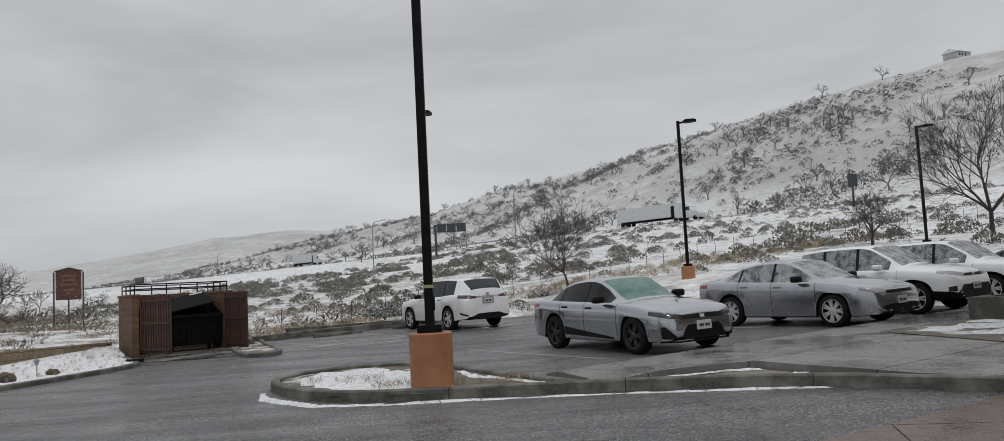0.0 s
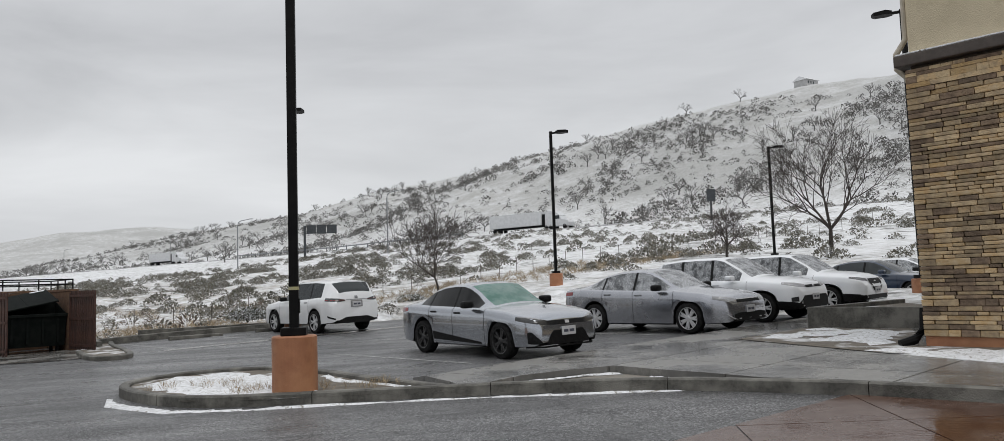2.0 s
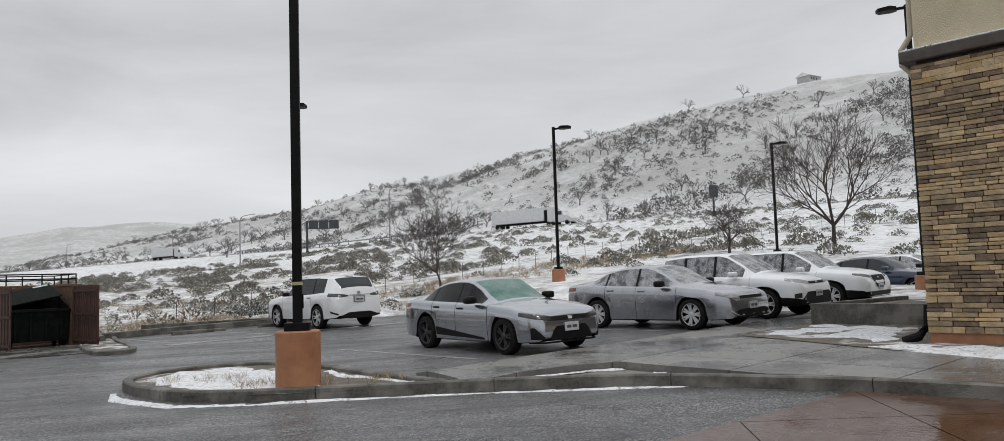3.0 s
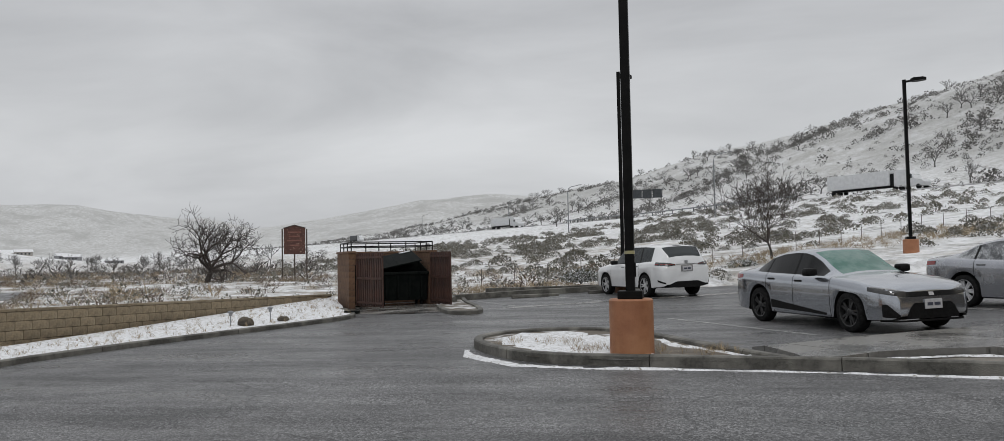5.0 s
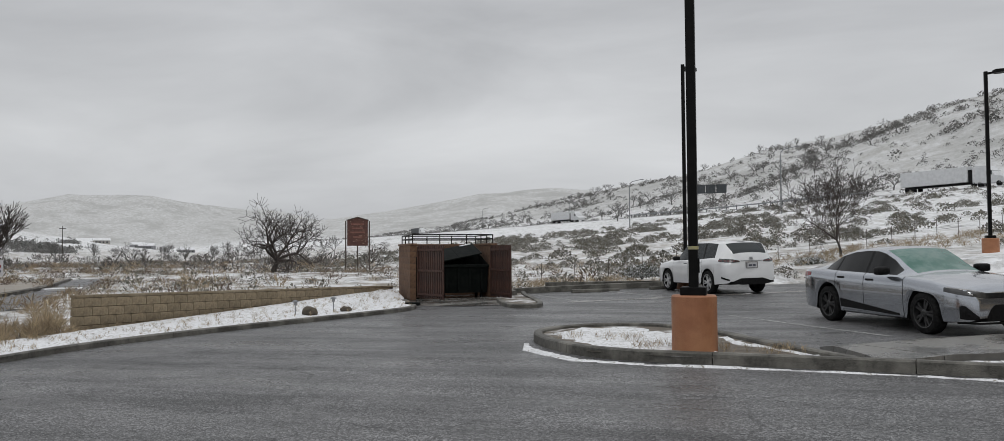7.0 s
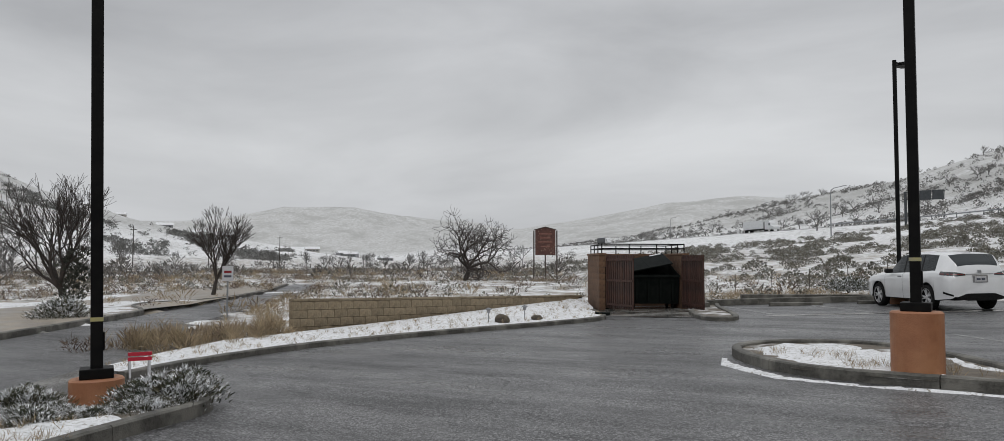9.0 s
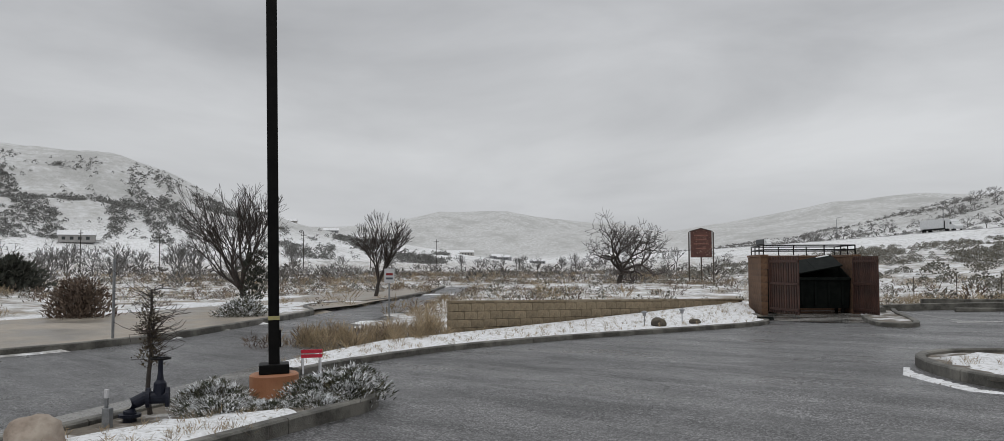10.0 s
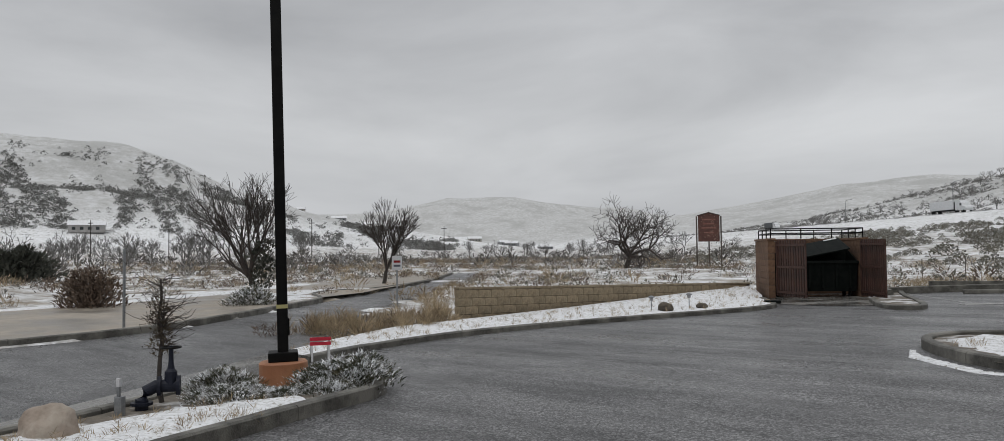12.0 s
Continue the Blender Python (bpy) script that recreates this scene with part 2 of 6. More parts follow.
M_BLOCK_RED = material("brown_split_block", (0.165, 0.092, 0.052), 0.85, alt=(0.105, 0.058, 0.035), scale=9, bump=1.0, bump_scale=45, vary=0.16)
M_WOOD = material("brown_painted_slats", (0.066, 0.028, 0.019), 0.6, alt=(0.036, 0.017, 0.013), scale=5, stretch=(6, 6, 0.7), bump=0.3, vary=0.25)
M_DUMP = material("dark_green_dumpster", (0.006, 0.008, 0.0075), 0.6, alt=(0.011, 0.013, 0.012), scale=5, spec=0.04)
M_STEEL = material("galvanised_steel", (0.30, 0.31, 0.32), 0.45, 0.7, alt=(0.22, 0.23, 0.24), scale=12)
M_BARK = material("dark_wet_bark", (0.055, 0.045, 0.038), 0.8, alt=(0.035, 0.029, 0.025), scale=14, bump=0.8, bump_scale=30)
M_TYRE = material("tyre_rubber", (0.008, 0.008, 0.008), 0.8, spec=0.10, alt=(0.022, 0.022, 0.022), scale=20, bump=0.2)


# ---------------------------------------------------------------- mesh helpers


def link(name, verts, faces, mat, parent=None, label="", smooth=False):
    me = bpy.data.meshes.new(name)
    me.from_pydata([tuple(v) for v in verts], [], faces)
    me.materials.append(mat)
    if smooth:
        me.shade_smooth()
    me.update()
    ob = new(name, me)
    if parent:
        ob.parent = parent
    if label:
        ob["label"] = label
    return ob


def part(name, bm, mat, parent=None, label="", smooth=False):
    """Links a bmesh as one mesh object under a thing."""
    me = bpy.data.meshes.new(name)
    bm.to_mesh(me)
    bm.free()
    me.materials.append(mat)
    if smooth:
        me.shade_smooth()
    ob = new(name, me)
    if parent:
        ob.parent = parent
    if label:
        ob["label"] = label
    return ob


def base(name, m, label, category, group="", kind=""):
    """An empty at a thing's foot."""
    ob = new(name)
    ob.matrix_world = m
    return tagged(ob, label, category, group, kind)


def box(bm, x0, x1, y0, y1, z0, z1, bevel=0.0, m=None):
    r = bmesh.ops.create_cube(bm, size=1)
    bmesh.ops.scale(bm, vec=(x1 - x0, y1 - y0, z1 - z0), verts=r["verts"])
    bmesh.ops.translate(bm, vec=((x0 + x1) / 2, (y0 + y1) / 2, (z0 + z1) / 2), verts=r["verts"])
    verts = r["verts"]
    if bevel:
        edges = list({e for v in verts for e in v.link_edges})
        verts = list({v for v in bmesh.ops.bevel(bm, geom=edges, offset=bevel, segments=2, affect="EDGES", profile=0.6)["verts"]} | {v for v in verts if v.is_valid})
    if m is not None:
        bmesh.ops.transform(bm, matrix=m, verts=verts)
    return bm


def boxed(*a, **k):
    return box(bmesh.new(), *a, **k)


def tube(bm, pts, r, sides=8, r1=None):
    """A round bar along points, tapering from r to r1."""
    r1 = r if r1 is None else r1
    pts = [Vector(p) for p in pts]
    rings = []
    for i, p in enumerate(pts):
        d = (pts[min(i + 1, len(pts) - 1)] - pts[max(i - 1, 0)]).normalized()
        a = d.cross(Vector((0, 0, 1)) if abs(d.z) < 0.9 else Vector((1, 0, 0))).normalized()
        b = d.cross(a)
        rr = r + (r1 - r) * i / max(1, len(pts) - 1)
        rings.append([bm.verts.new(p + (a * math.cos(k * math.tau / sides) + b * math.sin(k * math.tau / sides)) * rr) for k in range(sides)])
    for u, v in zip(rings, rings[1:]):
        for k in range(sides):
            bm.faces.new((u[k], u[(k + 1) % sides], v[(k + 1) % sides], v[k]))
    bm.faces.new(rings[0][::-1])
    bm.faces.new(rings[-1])
    return bm


def lathe(bm, profile, sides=32, m=None, caps=True):
    """A turned shape from (radius, height) pairs."""
    rings = [[bm.verts.new((r * math.cos(k * math.tau / sides), r * math.sin(k * math.tau / sides), z)) for k in range(sides)] for r, z in profile]
    for u, v in zip(rings, rings[1:]):
        for k in range(sides):
            bm.faces.new((u[k], u[(k + 1) % sides], v[(k + 1) % sides], v[k]))
    if caps:
        bm.faces.new(rings[0][::-1])
        bm.faces.new(rings[-1])
    if m is not None:
        bmesh.ops.transform(bm, matrix=m, verts=[v for ring in rings for v in ring])
    return bm


def clamp(v, a, b):
    return max(a, min(b, v))


def smooth01(a, b, v):
    t = clamp((v - a) / (b - a), 0.0, 1.0)
    return t * t * (3 - 2 * t)


def G(x, y):
    """The paved ground: a gentle drainage slope."""
    return 0.022 * clamp(x, -12.5, 15) + 0.007 * clamp(y, -12, 34)


ROWDIR = Vector((0.839, 0.545, 0))
HEAD = Vector((0.545, -0.839, 0))


def inside(poly, x, y):
    c = False
    for (x0, y0), (x1, y1) in zip(poly, poly[1:] + poly[:1]):
        if (y0 > y) != (y1 > y) and x < (x1 - x0) * (y - y0) / (y1 - y0) + x0:
            c = not c
    return c


def table(rows, v):
    return float(np.interp(v, [r[0] for r in rows], [r[1] for r in rows]))


def ribbon(pts, n=3):
    """Rounds a polyline by Chaikin's cutting."""
    for _ in range(n):
        out = [pts[0]]
        for a, b in zip(pts, pts[1:]):
            out += [(0.75 * a[0] + 0.25 * b[0], 0.75 * a[1] + 0.25 * b[1]), (0.25 * a[0] + 0.75 * b[0], 0.25 * a[1] + 0.75 * b[1])]
        pts = out + [pts[-1]]
    return pts


def patch(name, poly, mat, lift, label, category="", kind="structure", rough=0.0, step=0.35, edge=0.0, crown=0.0, rise=None):
    """A ground patch that follows the slope, with an uneven surface and soft edge."""
    xs, ys = [p[0] for p in poly], [p[1] for p in poly]
    bm = bmesh.new()
    vs = [bm.verts.new((x, y, 0)) for x, y in poly]
    f = bm.faces.new(vs)
    if f.normal.z < 0 or f.calc_area() < 0:
        f.normal_flip()
    bmesh.ops.triangulate(bm, faces=[f])
    span = max(max(xs) - min(xs), max(ys) - min(ys))
    for k in range(int(span / step) + 1):
        for axis, lo in ((0, min(xs)), (1, min(ys))):
            co = [0, 0, 0]
            co[axis] = lo + k * step + 0.01
            no = [0, 0, 0]
            no[axis] = 1
            bmesh.ops.bisect_plane(bm, geom=bm.verts[:] + bm.edges[:] + bm.faces[:], plane_co=co, plane_no=no)
    border = {v for e in bm.edges if len(e.link_faces) == 1 for v in e.verts}
    for v in bm.verts:
        x, y = v.co.x, v.co.y
        z = G(x, y) + lift + (rise(x, y) if rise else 0.0)
        if v in border:
            z -= edge
            if edge:
                v.co.x += 0.035 * noise.noise((x * 3, y * 3, 1.0))
                v.co.y += 0.035 * noise.noise((x * 3, y * 3, 7.0))
        else:
            z += rough * noise.noise((x * 1.1, y * 1.1, 3.0)) + 0.4 * rough * noise.noise((x * 4, y * 4, 5.0)) + crown
        v.co.z = z
    bmesh.ops.recalc_face_normals(bm, faces=bm.faces[:])
    if sum(f.normal.z for f in bm.faces) < 0:
        bmesh.ops.reverse_faces(bm, faces=bm.faces[:])
    ob = part(name, bm, mat, smooth=rough > 0)
    return tagged(ob, label, category, kind=kind)


def kerb(name, pts, label, width=0.15, height=0.15, mat=None, cell=3.0, sink=0.12, rounds=3):
    """A concrete kerb in lengths along a line, each length a piece of its own."""
    mat = mat or M_KERB
    pts = ribbon(pts, rounds)
    whole = new(name)
    tagged(whole, label, kind="structure")
    runs, run, gone = [], [pts[0]], 0.0
    for a, b in zip(pts, pts[1:]):
        gone += math.dist(a, b)
        run.append(b)
        if gone > cell:
            runs.append(run)
            run, gone = [b], 0.0
    if len(run) > 1:
        runs.append(run)
    for run in runs:
        prof = [(-0.5, -sink), (-0.5, height - 0.02), (-0.36, height), (0.36, height), (0.5, height - 0.02), (0.5, -sink)]
        verts, faces = [], []
        first, last = Vector(run[0]), Vector(run[-1])
        for i, p in enumerate(run):
            a, b = run[max(i - 1, 0)], run[min(i + 1, len(run) - 1)]
            d = Vector((b[0] - a[0], b[1] - a[1])).normalized()
            nrm = Vector((-d.y, d.x))
            q = Vector(p)
            if i == 0:
                q = q + d * 0.006
            if i == len(run) - 1:
                q = q - d * 0.006
            for u, z in prof:
                w = q + nrm * u * width
                verts.append((w.x, w.y, G(p[0], p[1]) + z + 0.006 * noise.noise((p[0] * 2, p[1] * 2, u))))
        k = len(prof)
        for i in range(len(run) - 1):
            for j in range(k - 1):
                a = i * k + j
                faces.append((a, a + k, a + k + 1, a + 1))
        faces.append(tuple(range(k)))
        faces.append(tuple(range((len(run) - 1) * k, len(run) * k))[::-1])
        link("kerb_length", verts, faces, mat, whole)
    return whole


# ---------------------------------------------------------------- ground and hills
HILL = [(-400, 80), (-100, 79), (74, 75), (108, 77), (183, 72.6), (240, 64), (363, 56), (521, 48), (653, 33.5), (900, 21), (1300, 12)]
LEFT_HILL = [(-180, .05), (-120, .12), (-95, .125), (-80, .128), (-75, .127), (-69, .125), (-65, .106), (-61.3, .077), (-57, .050), (-53.7, .038), (-50, .030), (-44, .012), (-38, 0)]
FAR_HILL = [(-80, .02), (-64, .03), (-55, .042), (-51, .050), (-47, .066), (-45, .060), (-42.3, .067), (-40, .060), (-38, .053), (-33, .036), (-27, .026), (-15, .02), (0, 0)]
FAR_RIDGE = [(-40, 0), (-34, .022), (-29, .034), (-24.6, .046), (-19.7, .062), (-14.4, .066), (-5, .06), (10, .05), (30, 0)]


def crest(r, centre, front, back):
    return smooth01(centre - front, centre, r) * (1 - smooth01(centre, centre + back, r))


def H(x, y):
    """Height of the land."""
    q = 0.748 * x + 0.664 * y
    p = -0.664 * x + 0.748 * y
    r = math.hypot(x, y)
    th = math.degrees(math.atan2(x, y))
    z = G(x, y)
    rough = smooth01(30, 70, r)
    # bank below the highway, the highway's bench, and the hill above it
    z += table([(-999, 0), (19, 0), (28, 0.75), (38, 1.6), (46, 2.2), (90, 6.0), (126, 11.0), (134, 11.8), (154, 12.2), (160, 12.6), (999, 12.6)], q) * table([(0, 1), (420, 1), (1500, 1.3)], p)
    hill = table(HILL, p) - 12
    z += hill * (0.55 * smooth01(156, 330, q) + 0.45 * clamp((q - 156) / 174, 0, 1)) * (1 - 0.5 * smooth01(340, 900, q))
    if q > 158:
        z += smooth01(158, 210, q) * (5.0 * noise.noise((p / 60, q / 70, 0)) * (1 - smooth01(280, 330, q)) + 1.4 * noise.noise((p / 18, q / 18, 2)))
    # the valley's other side
    if r > 250:
        z += table(LEFT_HILL, th) * 650 * crest(r, 650, 370, 900)
        if th < -30 and r < 900:
            z += smooth01(330, 500, r) * smooth01(0.01, 0.06, table(LEFT_HILL, th)) * (10 * noise.noise((x / 70, y / 70, 9)) * (1 - smooth01(560, 650, r)) + 2.5 * noise.noise((x / 25, y / 25, 4)))
    if r > 900:
        z += table(FAR_RIDGE, th) * 1500 * crest(r, 1500, 600, 700) * (1 + 0.10 * noise.noise((x / 120, y / 120, 6)))
        z += table(FAR_HILL, th) * 2500 * crest(r, 2500, 800, 900) * (1 + 0.26 * noise.noise((x / 300, y / 300, 3)) + 0.12 * noise.noise((x / 130, y / 130, 5)))
    z += rough * (0.28 * noise.noise((x / 5, y / 5, 1)) + 0.5 * noise.noise((x / 17, y / 17, 1))) * (1 - 0.9 * smooth01(124, 132, q) * (1 - smooth01(154, 160, q)))
    return z


PAVED = [(-45, 44), (-39.5, 37.5), (-31.2, 28.2), (-25.3, 19.2), (-22.2, 14.6), (-18.6, 9.2), (-17.7, 6.7), (-17.6, 4.6), (-17.6, -14), (24, -14), (24, 27.5), (14.5, 27.3),
         (9.8, 31.2), (4.0, 33.4), (-3.0, 32.6), (-8.4, 29.3), (-9.4, 30.2), (-13, 27.5), (-14.2, 13.2), (-16.0, 11.0), (-20, 16), (-27, 25), (-36, 37)]


def paved_depth(x, y):
    return inside(PAVED, x, y)


def build_ground():
    n = 330
    us = np.linspace(-1, 1, n)
    k = 5.6
    coord = np.sinh(us * k) / math.sinh(k) * 3600
    verts, faces = [], []
    for j in range(n):
        for i in range(n):
            x, y = float(coord[i]) - 3, float(coord[j]) + 14
            z = H(x, y)
            if math.hypot(x, y) < 60:
                z += -0.28 if inside(PAVED, x, y) else 0.05 + 0.04 * noise.noise((x, y, 0))
            verts.append((x, y, z))
    for j in range(n - 1):
        for i in range(n - 1):
            a = j * n + i
            faces.append((a, a + 1, a + n + 1, a + n))
    return tagged(link("ground", verts, faces, M_TERRAIN, smooth=True), "snow-dusted scrub land rising to brushy hills", "ground", kind="structure")


build_ground()

asphalt = patch("asphalt", PAVED, M_ASPHALT, 0.0, "wet dark grey asphalt of drive, road and car park", "asphalt", step=1.5)

# ---- island with the near lamp, kerbed
ISLAND = [(0.95, 10.36), (0.11, 10.50), (-1.51, 10.82), (-2.5, 11.2), (-3.42, 12.3), (-3.95, 13.5), (-3.75, 14.4), (-2.9, 14.95), (-1.85, 14.78), (-0.95, 13.5), (-0.25, 12.15), (0.38, 11.1), (0.80, 10.5)]
front = [(6.70, 6.2), (6.02, 7.15), (5.15, 8.25), (3.76, 9.46), (2.6, 9.98), (1.6, 10.29), (0.11, 10.58), (-1.51, 10.90), (-2.5, 11.25), (-3.42, 12.3), (-3.98, 13.5), (-3.75, 14.4), (-2.9, 14.95), (-1.85, 14.78), (-0.9, 13.62), (-0.2, 12.25), (0.42, 11.2), (0.86, 10.5)]
kerb("kerb_island", front, "weathered concrete kerb round the lamp island, snow at its foot", cell=2.2)
patch("island_soil", ISLAND, M_DIRT, 0.09, "damp earth of the lamp island", "soil", rough=0.03)
patch("island_snow", [(-0.4, 11.0), (-1.5, 11.1), (-2.5, 11.5), (-3.2, 12.5), (-3.65, 13.5), (-3.4, 14.2), (-2.7, 14.6), (-2.0, 14.3), (-1.5, 13.3), (-1.0, 12.3), (-1.15, 11.7), (-0.7, 11.3)],
      M_SNOW, 0.115, "thin snow on the lamp island", "snow", rough=0.05, edge=0.05)
patch("snow_wedge", [(-0.1, 11.6), (0.45, 10.72), (0.62, 10.66), (0.30, 11.15), (-0.3, 12.1), (-0.75, 13.0), (-0.95, 13.1), (-0.62, 12.3)], M_SNOW, 0.11, "thin snow in the narrow end of the island", "snow", rough=0.04, edge=0.03, step=0.2)
patch("snow_foot", [(3.9, 9.32), (1.6, 10.05), (0.11, 10.36), (-1.51, 10.66), (-2.6, 11.02), (-3.55, 12.1), (-4.08, 13.3), (-4.10, 13.4), (-3.70, 11.9), (-2.72, 10.82), (-1.54, 10.5), (0.11, 10.27), (1.6, 9.95), (3.9, 9.26)],
      M_SNOW, 0.014, "melting snow line along the kerb foot", "snow", rough=0.02, edge=0.022, step=0.12)

# ---- concrete walk between the drive and the parked cars
WALK = [(1.04, 10.40), (1.5, 10.45), (1.96, 10.85), (2.65, 11.08), (3.38, 11.16), (3.72, 10.46), (4.16, 9.70), (4.52, 8.97), (5.15, 8.37), (6.05, 7.25), (6.75, 6.25), (12.2, 4.0), (20, 15), (14.2, 21.5), (12.9, 20.4), (11, 18.7), (7.7, 17.3), (6.2, 16.1), (4.0, 14.75), (2.2, 13.75), (0.55, 12.3), (0.98, 10.75)]


def build_walk():
    """Concrete slabs, cut by joints along and across the cars' row."""
    walk_top = new("concrete_walk")
    tagged(walk_top, "wet grey concrete walk of jointed slabs", kind="structure")
    org = Vector((1.0, 12.0, 0))
    for a in range(-3, 12):
        for b in range(-2, 7):
            a0, a1, b0, b1 = a * 2.4 + 0.011, a * 2.4 + 2.389, b * 1.95 + 0.011, b * 1.95 + 1.939
            bm = bmesh.new()
            bm.faces.new([bm.verts.new((x, y, 0)) for x, y in WALK])
            for val, axis, sgn in ((a0, ROWDIR, -1), (a1, ROWDIR, 1), (b0, HEAD, -1), (b1, HEAD, 1)):
                if not bm.faces:
                    break
                bmesh.ops.bisect_plane(bm, geom=bm.verts[:] + bm.edges[:] + bm.faces[:], plane_co=org + axis * val, plane_no=axis * sgn, clear_outer=True)
            if not bm.faces or sum(f.calc_area() for f in bm.faces) < 0.02:
                bm.free()
                continue
            bmesh.ops.recalc_face_normals(bm, faces=bm.faces[:])
            for f in bm.faces:
                if f.normal.z < 0:
                    f.normal_flip()
            r = bmesh.ops.extrude_face_region(bm, geom=bm.faces[:])
            for v in bm.verts:
                v.co.z = G(v.co.x, v.co.y) - 0.1
            for v in r["geom"]:
                if isinstance(v, bmesh.types.BMVert):
                    along = (v.co - org).dot(HEAD)
                    v.co.z = G(v.co.x, v.co.y) + 0.02 + 0.125 * smooth01(-0.85, 0.3, along)
            part("slab", bm, M_CONCRETE, walk_top)
    return walk_top


build_walk()
patch("planter_earth", [(1.15, 10.45), (1.6, 10.33), (2.6, 10.05), (3.72, 9.54), (4.44, 8.98), (4.12, 9.66), (3.70, 10.4), (3.36, 11.12), (2.65, 11.04), (1.98, 10.82), (1.52, 10.48)], M_PLANTER, 0.045, "bare damp planter strip let into the walk", "planter", rough=0.02, step=0.25)
patch("planter_snow", [(1.75, 10.62), (2.0, 10.80), (2.65, 11.02), (3.32, 11.08), (3.42, 10.86), (2.9, 10.93), (2.4, 10.86)], M_SNOW, 0.065, "snow line along the planter edge", "snow", rough=0.03, edge=0.01, step=0.1)
patch("planter_snow", [(3.62, 10.42), (3.74, 10.25), (4.14, 9.56), (3.95, 9.62), (3.74, 9.95), (3.52, 10.2)], M_SNOW, 0.065, "snow line along the planter edge", "snow", rough=0.03, edge=0.01, step=0.1)
patch("bed_earth", [(6.4, 13.6), (8.4, 14.9), (9.6, 13.3), (8.0, 10.75), (9.2, 9.0), (8.4, 8.3), (7.0, 10.2)], M_DIRT, 0.155, "bare bed beside the stone wall", "bed", rough=0.02)
patch("bed_snow", [(6.5, 13.5), (7.3, 13.9), (8.0, 14.4), (8.5, 14.8), (8.9, 14.3), (9.3, 13.2), (8.6, 12.2), (7.9, 11.2), (7.2, 11.0), (7.5, 11.9), (7.0, 12.4), (7.3, 12.9)], M_SNOW, 0.165, "patch of snow on the bed", "snow", rough=0.04, edge=0.03)
patch("bed_snow", [(6.95, 10.7), (7.72, 10.62), (8.25, 9.75), (9.0, 8.6), (9.2, 7.6), (8.3, 7.4), (7.4, 8.6)], M_SNOW, 0.175, "strip of snow at the wall's foot", "snow", rough=0.04, edge=0.03)

# ---- stamped red concrete at the entrance
STAMP = [(2.1, 6.45), (5.1, 8.15), (5.9, 7.1), (6.6, 6.1), (12.2, 4.0), (9, -6), (-2, -6)]


def build_stamped():
    top = new("stamped_pavement")
    tagged(top, "wet reddish stamped concrete pavement with scored joints", kind="structure")
    org = Vector((5.1, 8.15, 0))
    d1, d2 = Vector((0.86, 0.51, 0)), Vector((0.51, -0.86, 0))
    d1, d2 = (d1 + d2).normalized(), (d2 - d1).normalized()
    for a in range(-9, 8):
        for b in range(-3, 13):
            bm = bmesh.new()
            bm.faces.new([bm.verts.new((x, y, 0)) for x, y in STAMP])
            for val, axis, sgn in ((a * 1.5 + 0.008, d1, -1), (a * 1.5 + 1.492, d1, 1), (b * 1.5 + 0.008, d2, -1), (b * 1.5 + 1.492, d2, 1)):
                if not bm.faces:
                    break
                bmesh.ops.bisect_plane(bm, geom=bm.verts[:] + bm.edges[:] + bm.faces[:], plane_co=org + axis * val, plane_no=axis * sgn, clear_outer=True)
            if not bm.faces or sum(f.calc_area() for f in bm.faces) < 0.02:
                bm.free()
                continue
            bmesh.ops.recalc_face_normals(bm, faces=bm.faces[:])
            for f in bm.faces:
                if f.normal.z < 0:
                    f.normal_flip()
            r = bmesh.ops.extrude_face_region(bm, geom=bm.faces[:])
            for v in bm.verts:
                v.co.z = G(v.co.x, v.co.y) - 0.06
            for v in r["geom"]:
                if isinstance(v, bmesh.types.BMVert):
                    v.co.z = G(v.co.x, v.co.y) + 0.012
            part("slab", bm, M_STAMPED, top)


build_stamped()

# ---- left verge: kerb, snow bank, block wall, road kerbs
LEFT_KERB = [(-11.0, 7.2), (-11.55, 8.7), (-11.85, 11.4), (-11.28, 14.2), (-10.45, 16.6), (-9.5, 19.3), (-9.4, 20.6), (-10.4, 22.2), (-11.3, 23.6)]
kerb("kerb_verge", LEFT_KERB, "dark wet concrete kerb of the snowy verge", height=0.11)
BANK = [(-11.1, 7.3), (-11.65, 8.7), (-11.95, 11.4), (-11.38, 14.2), (-10.55, 16.6), (-9.6, 19.3), (-9.5, 20.6), (-10.5, 22.2), (-11.5, 24.2), (-12.6, 25.8), (-13.3, 20), (-14.1, 13.7), (-14.0, 11.5), (-13.0, 9.2), (-12.0, 7.4)]


def bank_rise(x, y):
    """The verge rises from its kerb to the block wall, more so towards the bin store."""
    kx = table([(7.2, -11.0), (8.7, -11.55), (11.4, -11.85), (14.2, -11.28), (16.6, -10.45), (19.3, -9.5), (20.6, -9.4), (22.2, -10.4), (23.6, -11.3)], y)
    wx = table([(7.2, -12.4), (13.7, -14.3), (25.9, -12.5)], y)
    return clamp((kx - x) / max(kx - wx, 0.5), 0, 1) * table([(8, 0.0), (13.5, -0.04), (17, 0.04), (22, 0.18), (26, 0.28)], y)


